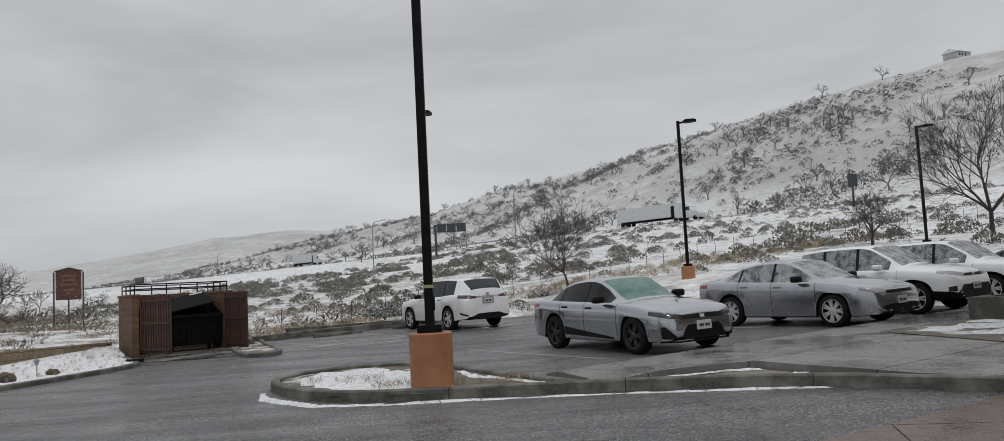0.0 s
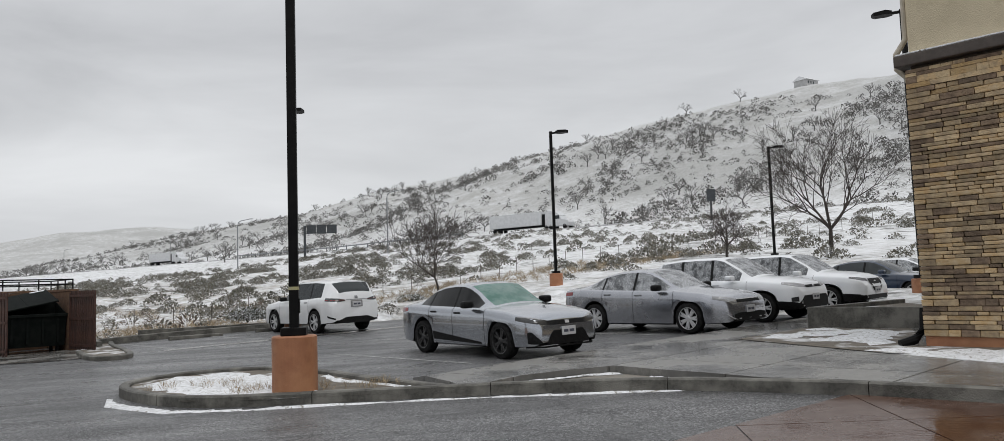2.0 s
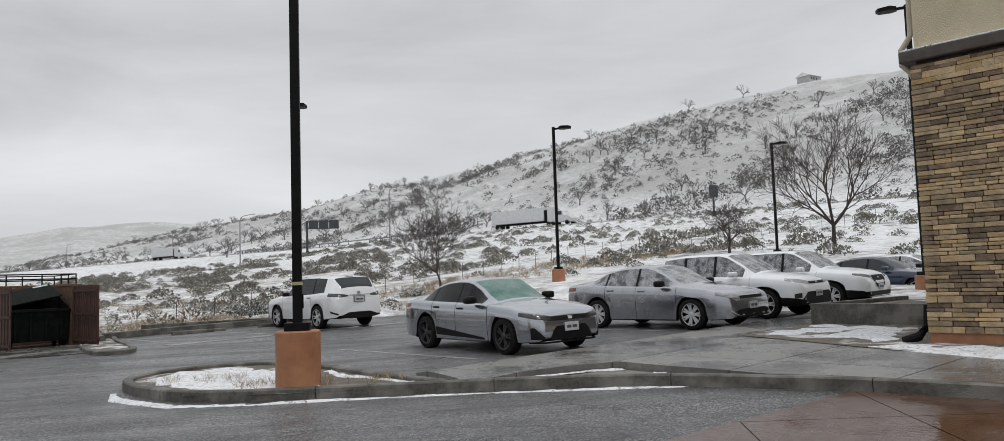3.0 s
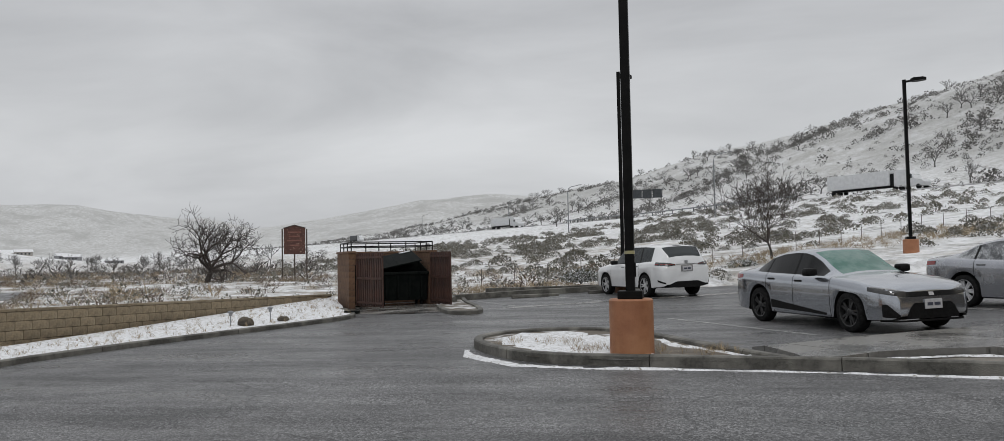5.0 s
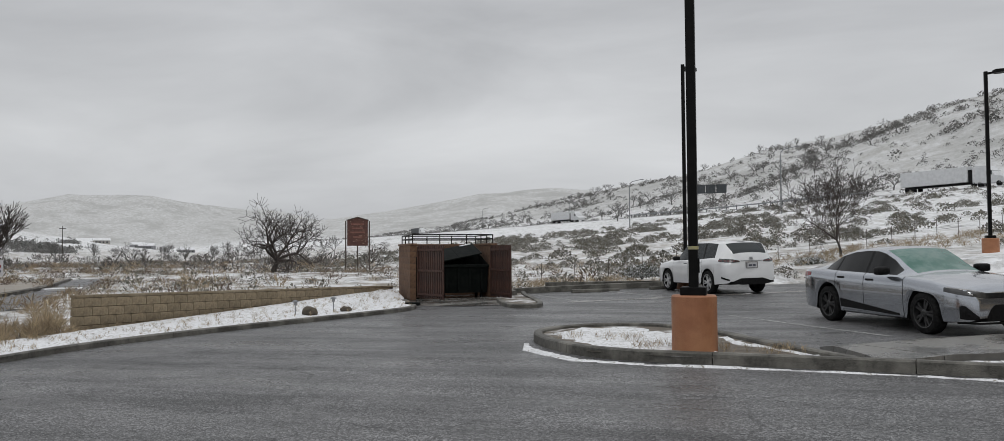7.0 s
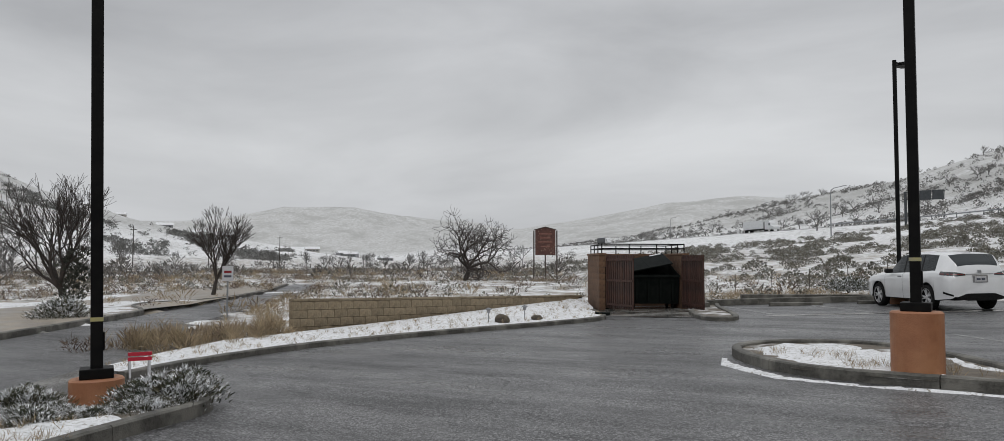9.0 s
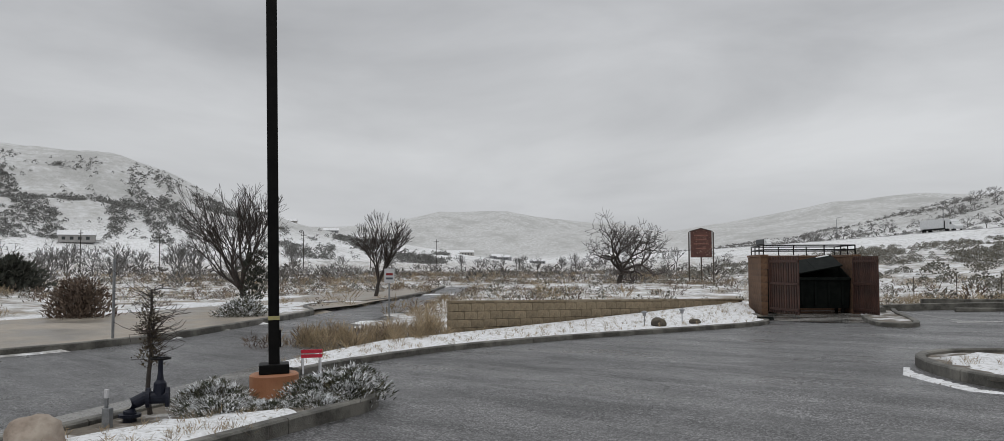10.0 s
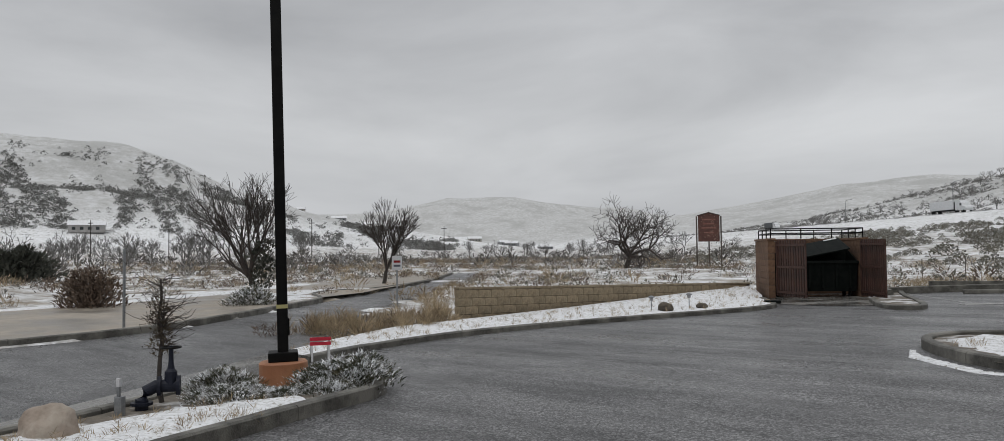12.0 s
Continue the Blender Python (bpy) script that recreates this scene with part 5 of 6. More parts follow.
tall_spec = dict(SUV, L=4.89, W=1.90, wf=1.43, wr=-1.36,
           top=[(-2.445, 0.98), (-2.42, 1.15), (-2.30, 1.36), (-2.02, 1.60), (-1.75, 1.65), (-1.2, 1.685), (-0.5, 1.69), (0.0, 1.68), (0.25, 1.63), (0.65, 1.42), (1.02, 1.20), (1.12, 1.155), (1.7, 1.11), (2.15, 1.03), (2.32, 0.95), (2.40, 0.86), (2.445, 0.76)],
           rw=(-2.34, -2.02), windows=((-0.04, 0.80), (-1.0, -0.12), (-1.75, -1.08)), clad=False,
           paint=paint("bright_white_paint", (0.76, 0.77, 0.78), (0.72, 0.73, 0.74), 0.0, 0.25), screen=M_GLASS, back_glass=M_GLASS, side_glass=M_GLASS, handle=M_STEEL, mirror=M_PLASTIC,
           rim=M_ALLOY, spokes=5, plates=((-1, 0.82),),
           dress=(("tail_light", -1, [(27, 1.00, 1.04), (40, 0.98, 1.09), (66, 1.02, 1.12)], M_DARKLENS, True), ("tail_lens", -1, [(28, 1.025, 1.04), (66, 1.04, 1.06)], M_RED, True),
                  ("tail_strip", -1, [(-26, 1.03, 1.045), (26, 1.03, 1.045)], M_STEEL, False), ("badge", -1, [(-4, 1.07, 1.15), (4, 1.07, 1.15)], M_STEEL, False),
                  ("plate_recess", -1, [(-15, 0.80, 1.01), (15, 0.80, 1.01)], M_LENS, False),
                  ("rear_diffuser", -1, [(-40, 0.34, 0.40), (-26, 0.30, 0.50), (26, 0.30, 0.50), (40, 0.34, 0.40)], M_PLASTIC, False),
                  ("corner_vent", -1, [(44, 0.42, 0.47), (60, 0.50, 0.56)], M_PLASTIC, True),
                  ("spoiler", -1, [(-30, 1.615, 1.635), (30, 1.615, 1.635)], M_PLASTIC, False),
                  ("grille", 1, [(-25, 0.42, 0.88), (25, 0.42, 0.88)], M_PLASTIC, False), ("headlight", 1, [(28, 0.84, 0.92), (60, 0.90, 0.98)], M_LENS, True)))
build_car(tall_spec, car_pose(-1.9, 28.1, -HEAD), "parked_suv", "bright white SUV parked nose to the back kerb")

# ---------------------------------------------------------------- trees and shrubs


def grow(rng, height, spread, trunk_r, levels=5, forks=3, lean=(0, 0), droop=0.0, clear=0.22, twist=0.35, first=None):
    """Segments (start, end, r0, r1) of a bare tree."""
    segs = []

    def limb(p, d, length, r, level):
        n = 4 if level < 2 else 3
        for k in range(n):
            d = (d + Vector((rng.uniform(-1, 1), rng.uniform(-1, 1), rng.uniform(-0.5, 0.7) - droop * level)) * twist * 0.5).normalized()
            q = p + d * length / n
            r1 = max(r * 0.88, 0.003)
            segs.append((p.copy(), q.copy(), r, r1))
            p, r = q, r1
            if 0 < level < levels and 0 < k < n - 1 and rng.random() < 0.62:
                split(p, d, length * rng.uniform(0.55, 0.8), r * 0.55, level + 1, 1)
        if level < levels:
            split(p, d, length * rng.uniform(0.68, 0.86) * (1.45 if level == 0 else 1), r * 0.80, level + 1, forks if level else (first or forks + 2))

    def split(p, d, length, r, level, count):
        turn = rng.uniform(0, math.tau)
        for k in range(count):
            a = turn + k * math.tau / max(count, 1) + rng.uniform(-0.5, 0.5)
            side = d.cross(Vector((math.cos(a), math.sin(a), 0.31))).normalized()
            w = rng.uniform(0.35, 0.85) * spread * (1.1 if level == 1 else 0.85)
            limb(p, (d + side * w + Vector((0, 0, 0.12))).normalized(), length * rng.uniform(0.75, 1.15), r, level)

    limb(Vector((0, 0, 0)), Vector((lean[0], lean[1], 1)).normalized(), height * clear, trunk_r, 0)
    top = max(s[1].z for s in segs)
    f = height / top
    return [(a * f, b * f, r0, r1) for a, b, r0, r1 in segs]


def tree_mesh(name, segs, mat, least=0.0, sides=(7, 5, 3)):
    verts, faces = [], []
    for a, b, r0, r1 in segs:
        n = sides[0] if r0 > 0.05 else sides[1] if r0 > 0.02 else sides[2]
        d = (b - a).normalized()
        u = d.cross(Vector((0, 0, 1)) if abs(d.z) < 0.9 else Vector((1, 0, 0))).normalized()
        v = d.cross(u)
        o = len(verts)
        for p, r in ((a - d * r0 * 0.3, max(r0, least)), (b, max(r1, least))):
            for k in range(n):
                c, s = math.cos(k * math.tau / n), math.sin(k * math.tau / n)
                w = p + (u * c + v * s) * r
                verts.append((w.x, w.y, w.z))
        for k in range(n):
            faces.append((o + k, o + (k + 1) % n, o + n + (k + 1) % n, o + n + k))
    me = bpy.data.meshes.new(name)
    me.from_pydata(verts, [], faces)
    me.materials.append(mat)
    me.shade_smooth()
    return me


def build_tree(x, y, height, label, seed, spread=1.0, trunk_r=0.12, levels=5, forks=2, lean=(0, 0), clear=0.22, twist=0.35, least=0.008, z=None, dz=-0.1, turn=0, first=None, group="bare trees"):
    rng = random.Random(seed)
    segs = grow(rng, height, spread, trunk_r, levels, forks, lean, clear=clear, twist=twist, first=first)
    t = base("tree", pose(x, y, (H(x, y) if z is None else z) + dz, 0, 0, turn), label, "tree", group=group)
    stem = [s for s in segs if s[2] > trunk_r * 0.5]
    rest = [s for s in segs if s[2] <= trunk_r * 0.5]
    a, b = new("trunk", tree_mesh("trunk", stem, M_TWIG_HAZED if group in ("hill trees", "valley trees") else M_BARK)), new("crown", tree_mesh("crown", rest, M_TWIG_HAZED if group in ("hill trees", "valley trees") else M_TWIG, least))
    a.parent = b.parent = t
    return t


M_TWIG = material("wet_dark_twigs", (0.060, 0.046, 0.040), 0.8, alt=(0.04, 0.032, 0.028), scale=6, island=0.2)
# far twigs: distance haze painted in as a paler grey, plus snow dust
M_TWIG_HAZED = material("hazed_snowy_grey_twigs", (0.115, 0.11, 0.105), 0.85, alt=(0.18, 0.175, 0.17), scale=0.8, island=0.3)

build_tree(3.1, 39.9, 5.2, "small bare round-headed tree behind the car park", 3, spread=1.45, trunk_r=0.075, levels=5, forks=3, clear=0.30, least=0.007, first=6, dz=-0.1)
build_tree(20.9, 45.4, 3.6, "low spreading bare tree on the snowy slope", 8, spread=2.2, trunk_r=0.10, levels=5, forks=3, clear=0.12, least=0.008, first=6)
build_tree(20.9, 34.1, 7.5, "large bare vase-shaped tree behind the parked cars", 21, spread=1.15, trunk_r=0.14, levels=5, forks=3, clear=0.15, least=0.007, first=6, dz=-0.3)
build_tree(-32.5, 47.9, 5.9, "gnarled bare oak in the dry scrub", 14, spread=2.1, trunk_r=0.26, levels=5, forks=3, clear=0.20, twist=0.9, least=0.012, first=6, dz=-0.5)
build_tree(-30.5, 24.4, 4.4, "bare many-stemmed tree with a bird's nest", 5, spread=0.7, trunk_r=0.12, levels=5, forks=3, clear=0.12, least=0.009, first=6, dz=-0.1)
build_tree(-25.4, 15.0, 4.7, "dark bare tree with ivy-clad trunk beside the road", 31, spread=0.58, trunk_r=0.15, levels=5, forks=3, clear=0.40, twist=0.6, least=0.006, first=7, dz=-0.1)


def clump_cloud(name, places, mat, label, category, rng, leaves=36, blade=(0.05, 0.22), flat=0.8, tilt=1.0, kind="stuff", parent=None):
    """Many shrubs as tufts of small leaf and twig slips: places are (x, y, z, width, height)."""
    total = len(places) * leaves
    r = np.random.RandomState(rng)
    P = np.repeat(np.array(places, float), leaves, axis=0)
    az, rad = r.rand(total) * math.tau, np.sqrt(r.rand(total))
    hgt = r.rand(total) ** 0.8
    env = np.sqrt(np.clip(1 - hgt ** 2 * 0.85, 0, 1)) * (0.75 + 0.5 * r.rand(total))
    c = np.stack([P[:, 0] + np.cos(az) * rad * env * P[:, 3] / 2, P[:, 1] + np.sin(az) * rad * env * P[:, 3] / 2, P[:, 2] + hgt * P[:, 4] * (1 - 0.35 * rad)], 1)
    d = np.stack([np.cos(az) * (0.4 + rad), np.sin(az) * (0.4 + rad), 0.7 + r.rand(total) * tilt], 1) + r.randn(total, 3) * 0.45
    d /= np.linalg.norm(d, axis=1)[:, None]
    s = np.cross(d, r.randn(total, 3))
    s /= np.linalg.norm(s, axis=1)[:, None] + 1e-9
    size = np.sqrt(P[:, 3] * P[:, 4])[:, None]
    ln = size * blade[1] * (0.6 + 0.8 * r.rand(total, 1))
    wd = size * blade[0] * (0.6 + 0.8 * r.rand(total, 1))
    V = np.stack([c - d * ln * 0.5 - s * wd * 0.5, c - d * ln * 0.3 + s * wd, c + d * ln * 0.6, c - s * wd * 0.8], 1).reshape(-1, 3)
    F = np.arange(total * 4).reshape(-1, 4)
    me = bpy.data.meshes.new(name)
    me.from_pydata(V.tolist(), [], F.tolist())
    me.materials.append(mat)
    ob = new(name, me)
    if parent:
        ob.parent = parent
        return ob
    return tagged(ob, label, category, kind=kind)


M_SAGE = material("grey_green_sage", (0.115, 0.112, 0.088), 0.85, alt=(0.20, 0.185, 0.150), scale=2.5, alt2=(0.56, 0.56, 0.56), scale2=2.6, cut2=(0.53, 0.66), island=0.35)
M_DRY = material("dry_tan_grass", (0.38, 0.30, 0.19), 0.85, alt=(0.27, 0.205, 0.13), scale=3, island=0.4)
M_RUST = material("brown_weeds", (0.17, 0.125, 0.095), 0.85, alt=(0.13, 0.098, 0.076), scale=3, island=0.4)
# oak greys lifted to paint in distance haze; the palest patches are snow
M_OAK = material("hazed_grey_oak_scrub", (0.125, 0.122, 0.112), 0.85, alt=(0.19, 0.185, 0.175), scale=0.6, alt2=(0.42, 0.42, 0.42), scale2=0.35, cut2=(0.56, 0.72), island=0.4)
M_FAROAK = material("hazed_snowy_grey_oaks", (0.15, 0.15, 0.14), 0.85, alt=(0.22, 0.22, 0.21), scale=0.3, alt2=(0.42, 0.42, 0.42), scale2=0.35, cut2=(0.56, 0.72), island=0.3)
M_EVER = material("dark_evergreen", (0.04, 0.045, 0.035), 0.8, alt=(0.07, 0.07, 0.055), scale=3, island=0.35)
M_JUNIPER = material("juniper_green", (0.045, 0.056, 0.034), 0.75, alt=(0.10, 0.092, 0.055), scale=5, alt2=(0.82, 0.83, 0.85), scale2=9.0, cut2=(0.49, 0.55), island=0.35)

rv = random.Random(77)


def scatter(n, x0, x1, y0, y1, keep, size, squash=(0.55, 0.9), sink=0.08):
    out = []
    tries = 0
    while len(out) < n and tries < n * 30:
        tries += 1
        x, y = rv.uniform(x0, x1), rv.uniform(y0, y1)
        k = keep(x, y)
        if k <= 0 or rv.random() > k:
            continue
        w = rv.uniform(*size) * rv.choice((0.7, 1, 1, 1.3))
        out.append((x, y, H(x, y) - sink * w, w, w * rv.uniform(*squash)))
    return out


def on_bank(x, y):
    q = 0.748 * x + 0.664 * y
    if inside(PAVED, x, y) or not 21 < q < 128:
        return 0
    return clamp(0.35 + 2.4 * noise.noise((x / 9, y / 9, 2)), 0.03, 1) * (1.0 if q > 36 else 0.45) * (1 - 0.45 * smooth01(0, 14, x))


def on_flat(x, y):
    q = 0.748 * x + 0.664 * y
    th = math.degrees(math.atan2(x, y))
    if inside(PAVED, x, y) or q > 26 or math.hypot(x, y) < 24 or x > -5 or (x > -14.6 and y < 30) or (-29.5 < x and y < 17):
        return 0
    return clamp(0.6 + 1.6 * noise.noise((x / 9, y / 9, 5)), 0.1, 1)


def on_hill(x, y):
    q, p = 0.748 * x + 0.664 * y, -0.664 * x + 0.748 * y
    if not 158 < q < 290 or not -80 < p < 900:
        return 0
    return clamp(0.32 + 2.2 * noise.noise((p / 30, q / 40, 8)), 0.10, 1) * (1.0 if p < 320 else 0.5)


def on_left_hill(x, y):
    r, th = math.hypot(x, y), math.degrees(math.atan2(x, y))
    if not 370 < r < 570 or not -100 < th < -46:
        return 0
    k = noise.noise((th / 4.2, r / 130, 3)) + 0.7 * noise.noise((th / 1.5, r / 48, 6))
    return clamp(4.0 * (k + 0.02), 0.02, 1) * smooth01(570, 500, r)


bank = scatter(1900, -60, 130, 18, 190, on_bank, (0.9, 2.1), (0.38, 0.58))
clump_cloud("sagebrush", [b for b in bank if b[0] + b[1] < 78], M_SAGE, "grey-green sagebrush clumps dusted with snow", "shrubs", 1, leaves=290, blade=(0.042, 0.080))
clump_cloud("sagebrush", [b for b in bank if b[0] + b[1] >= 78], M_SAGE, "grey-green sagebrush higher on the snowy bank", "shrubs", 11, leaves=150, blade=(0.052, 0.10))
near_flat = scatter(6000, -110, -4, -5, 130, on_flat, (0.5, 1.3), (0.40, 0.70))
clump_cloud("dry_scrub", near_flat[::3], M_DRY, "dry tan grass and weeds on the flat", "grass", 2, leaves=52, blade=(0.014, 0.30))
clump_cloud("sage_scrub", near_flat[1::3], M_SAGE, "low grey scrub on the flat", "shrubs", 3, leaves=52, blade=(0.042, 0.13))
clump_cloud("rusty_scrub", near_flat[2::3], M_RUST, "rust-brown weeds on the flat", "shrubs", 4, leaves=52, blade=(0.022, 0.2))
clump_cloud("hill_scrub", scatter(6200, -500, 420, 60, 900, on_hill, (1.2, 4.0), (0.5, 0.8)), M_OAK, "dark oak scrub on the snowy hill", "shrubs", 5, leaves=50, blade=(0.065, 0.12))
clump_cloud("far_scrub", scatter(7500, -660, -150, -120, 470, on_left_hill, (1.7, 4.2), (0.55, 0.8)), M_FAROAK, "dark scrub on the far valley side", "shrubs", 6, leaves=28, blade=(0.10, 0.16))
valley = []
for k in range(420):
    th = radians(rv.uniform(-82, -26))
    r = rv.uniform(70, 420) if k % 3 else rv.uniform(70, 150)
    x, y = r * math.sin(th), r * math.cos(th)
    w = rv.uniform(2.0, 4.5)
    valley.append((x, y, H(x, y) - 0.3, w, w * rv.uniform(0.4, 0.7)))
clump_cloud("valley_scrub", valley, material("grey_winter_thicket", (0.10, 0.09, 0.08), 0.9, alt=(0.15, 0.14, 0.13), scale=0.8, alt2=(0.4, 0.4, 0.4), scale2=0.4, cut2=(0.55, 0.7), island=0.4), "grey winter thickets across the valley floor", "shrubs", 7, leaves=60, blade=(0.025, 0.2))
clump_cloud("verge_grass", [(rv.uniform(-15.6, -13.4), rv.uniform(9.5, 13.3), -0.28, rv.uniform(0.35, 0.7), rv.uniform(0.35, 0.65)) for _ in range(46)] + [(-15 - 0.55 * k + rv.uniform(-.8, .8), 13 + k * 0.6, -0.25, 0.7, 0.5) for k in range(22)],
            M_DRY, "tufts of dry pale grass beside the block wall", "grass", 8, leaves=110, blade=(0.012, 0.5), tilt=2.2)
clump_cloud("brown_weeds", [(rv.uniform(-15.8, -14.0), rv.uniform(9.0, 14), -0.28, rv.uniform(0.4, 0.8), rv.uniform(0.3, 0.5)) for _ in range(26)], M_RUST, "brown weeds among the dry grass", "weeds", 9, leaves=80, blade=(0.018, 0.3))
foot = [(*along(rv.uniform(-9, 34), rv.uniform(0.8, 7.5)), rv.uniform(0.4, 0.9), rv.uniform(0.22, 0.45)) for _ in range(520)]
clump_cloud("bank_grass", [(x, y, H(x, y), w, h) for x, y, w, h in foot], M_DRY, "dry grass behind the car park kerb", "grass", 10, leaves=44, blade=(0.016, 0.4))
tufts = [(rv.uniform(-3.4, 0.3), 0, 0.11, 0.16, 0.14) for _ in range(60)]
tufts = [(x, 10.98 - 0.18 * x + rv.uniform(0, 0.5) + (0.9 if x < -2 else 0), G(x, 11) + 0.10, w, h) for x, y, z, w, h in tufts]
clump_cloud("island_grass", tufts, M_DRY, "thin dry grass poking through the island snow", "grass", 11, leaves=14, blade=(0.02, 0.7), tilt=2.5)


verge = []
while len(verge) < 420:
    vx, vy = rv.uniform(-14.2, -9.4), rv.uniform(7.5, 25)
    if inside(BANK, vx, vy):
        verge.append((vx, vy, G(vx, vy) + 0.085 + bank_rise(vx, vy), 0.14, rv.uniform(0.06, 0.13)))
verge += [(rv.uniform(-8.1, -6.9), rv.uniform(2.2, 4.8), -0.02, 0.15, 0.08) for _ in range(60)]
clump_cloud("verge_stubble", verge, M_DRY, "dry grass stubble poking through the verge snow", "grass", 12, leaves=12, blade=(0.03, 0.6), tilt=2.0)


def bush(x, y, z, w, h, mat, label, seed, leaves=1500, blade=(0.03, 0.13), name="bush"):
    t = base(name, pose(0, 0, 0), label, "bush", group="bushes")
    clump_cloud("foliage", [(x + rv.uniform(-.2, .2) * w, y + rv.uniform(-.2, .2) * w, z, w * rv.uniform(0.6, 0.85), h * rv.uniform(0.75, 1)) for _ in range(7)], mat, "", "", seed, leaves=leaves // 7, blade=blade, parent=t)
    stem = bmesh.new()
    for k in range(6):
        a = k * 1.05
        tube(stem, [(x, y, z - 0.1), (x + 0.15 * w * math.cos(a), y + 0.15 * w * math.sin(a), z + h * 0.45)], 0.018, 5, 0.008)
    part("stems", stem, M_BARK, t)
    return t


bush(-26.4, 9.7, H(-26.6, 9.6) - 0.1, 2.0, 1.75, M_RUST, "dense brown bare bush beside the bare ground", 41, 3200, (0.02, 0.10))
bush(-53, 14.6, H(-53, 14.6) - 0.1, 5.0, 2.6, M_EVER, "dark green bush in the valley scrub", 42, 3600, (0.03, 0.09))
bush(-22.9, 13.2, G(-22.9, 13.2) + 0.05, 2.0, 0.75, M_JUNIPER, "low snow-dusted shrub at the road corner", 43, 1800, (0.02, 0.2))
bush(*along(-1.0, 1.1), 0.5, 2.2, 0.6, M_JUNIPER, "low dark evergreen shrub behind the parking bays", 44, 1500)
bush(*along(7.5, 2.0), 0.7, 2.0, 0.6, M_JUNIPER, "low dark evergreen shrub behind the parking bays", 45, 1500)
for x, y, w, h, sd in ((-7.95, 5.75, 1.2, 0.42, 51), (-8.35, 4.6, 1.0, 0.22, 52), (-7.75, 5.35, 0.7, 0.22, 53), (-8.95, 4.7, 1.0, 0.34, 54), (-8.2, 6.0, 1.0, 0.42, 55), (-8.0, 4.9, 0.7, 0.16, 56)):
    bush(x, y, G(x, y) + 0.08, w, h, M_JUNIPER, "spreading juniper weighed down with snow", sd, 4200, (0.015, 0.11), "juniper")

# small ivy-hung sapling on the corner island
def sapling(x, y, h):
    """A crooked little stem smothered in short twigs and dry vine."""
    rng = random.Random(61)
    t = base("sapling", pose(x, y, G(x, y) + 0.1), "small bare sapling smothered in dry brown vine", "tree")
    stem = [(0.02 * math.sin(3.1 * k), 0.02 * math.cos(2.3 * k), h * k / 6) for k in range(7)]
    part("trunk", tube(bmesh.new(), stem, 0.028, 7, 0.012), M_BARK, t)
    segs = []
    for _ in range(100):
        f = rng.choice((rng.uniform(0.42, 0.78), rng.uniform(0.55, 1.0)))
        p = Vector((0.02, 0.02, h * f))
        a = rng.uniform(0, math.tau)
        d = Vector((math.cos(a), math.sin(a), rng.uniform(-0.2, 0.9))).normalized()
        length = rng.uniform(0.10, 0.30) * (1.5 if rng.random() < 0.18 else 1)
        r = 0.006
        for _ in range(4):
            d = (d + Vector((rng.uniform(-1, 1), rng.uniform(-1, 1), rng.uniform(-0.8, 0.9))) * 0.35).normalized()
            q = p + d * length / 4
            segs.append((p, q, r, r * 0.75))
            p, r = q, r * 0.75
            if rng.random() < 0.5:
                e = (d + Vector((rng.uniform(-1, 1), rng.uniform(-1, 1), rng.uniform(-1, 1)))).normalized()
                segs.append((p, p + e * length * 0.3, r * 0.8, 0.002))
    new("crown", tree_mesh("crown", segs, M_TWIG, 0.0024)).parent = t
    clump_cloud("vine", [(rng.uniform(-.05, .05), rng.uniform(-.05, .05), h * (0.38 + 0.065 * k), 0.30 - 0.02 * k, 0.18) for k in range(7)], M_VINE, "", "", 62, leaves=110, blade=(0.04, 0.14), parent=t)
    return t


M_VINE = material("dry_brown_vine", (0.075, 0.058, 0.040), 0.85, alt=(0.12, 0.095, 0.06), scale=9, island=0.4)
sapling(-8.75, 3.95, 1.30)
ivy = clump_cloud("ivy", [(-25.4 + rv.uniform(-.3, .3), 15.0 + rv.uniform(-.3, .3), H(-25.4, 15) + 0.5 + 0.3 * k, 0.9, 0.6) for k in range(5)], M_EVER, "dark ivy on the bare tree's trunk", "ivy", 63, leaves=160, blade=(0.06, 0.14))

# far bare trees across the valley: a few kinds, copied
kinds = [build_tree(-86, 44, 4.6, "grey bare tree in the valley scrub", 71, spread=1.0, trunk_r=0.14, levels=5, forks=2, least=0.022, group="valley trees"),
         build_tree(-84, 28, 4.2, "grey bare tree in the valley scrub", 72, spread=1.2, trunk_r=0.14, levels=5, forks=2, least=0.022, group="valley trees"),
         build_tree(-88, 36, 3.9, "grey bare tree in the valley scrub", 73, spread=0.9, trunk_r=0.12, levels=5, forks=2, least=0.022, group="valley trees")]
for k in range(60):
    th = radians(rv.uniform(-79, -50) if k < 32 else rv.uniform(-50, -30))
    r = rv.uniform(85, 150) if k < 22 else rv.uniform(150, 330)
    x, y = r * math.sin(th), r * math.cos(th)
    copy_thing(kinds[k % 3], pose(x, y, H(x, y) - 0.1, 0, 0, rv.uniform(0, 360)))
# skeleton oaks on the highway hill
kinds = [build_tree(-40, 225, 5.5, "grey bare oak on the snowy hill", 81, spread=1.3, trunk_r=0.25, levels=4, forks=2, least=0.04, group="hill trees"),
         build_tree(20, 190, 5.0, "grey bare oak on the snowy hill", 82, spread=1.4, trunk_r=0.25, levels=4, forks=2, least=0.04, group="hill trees")]
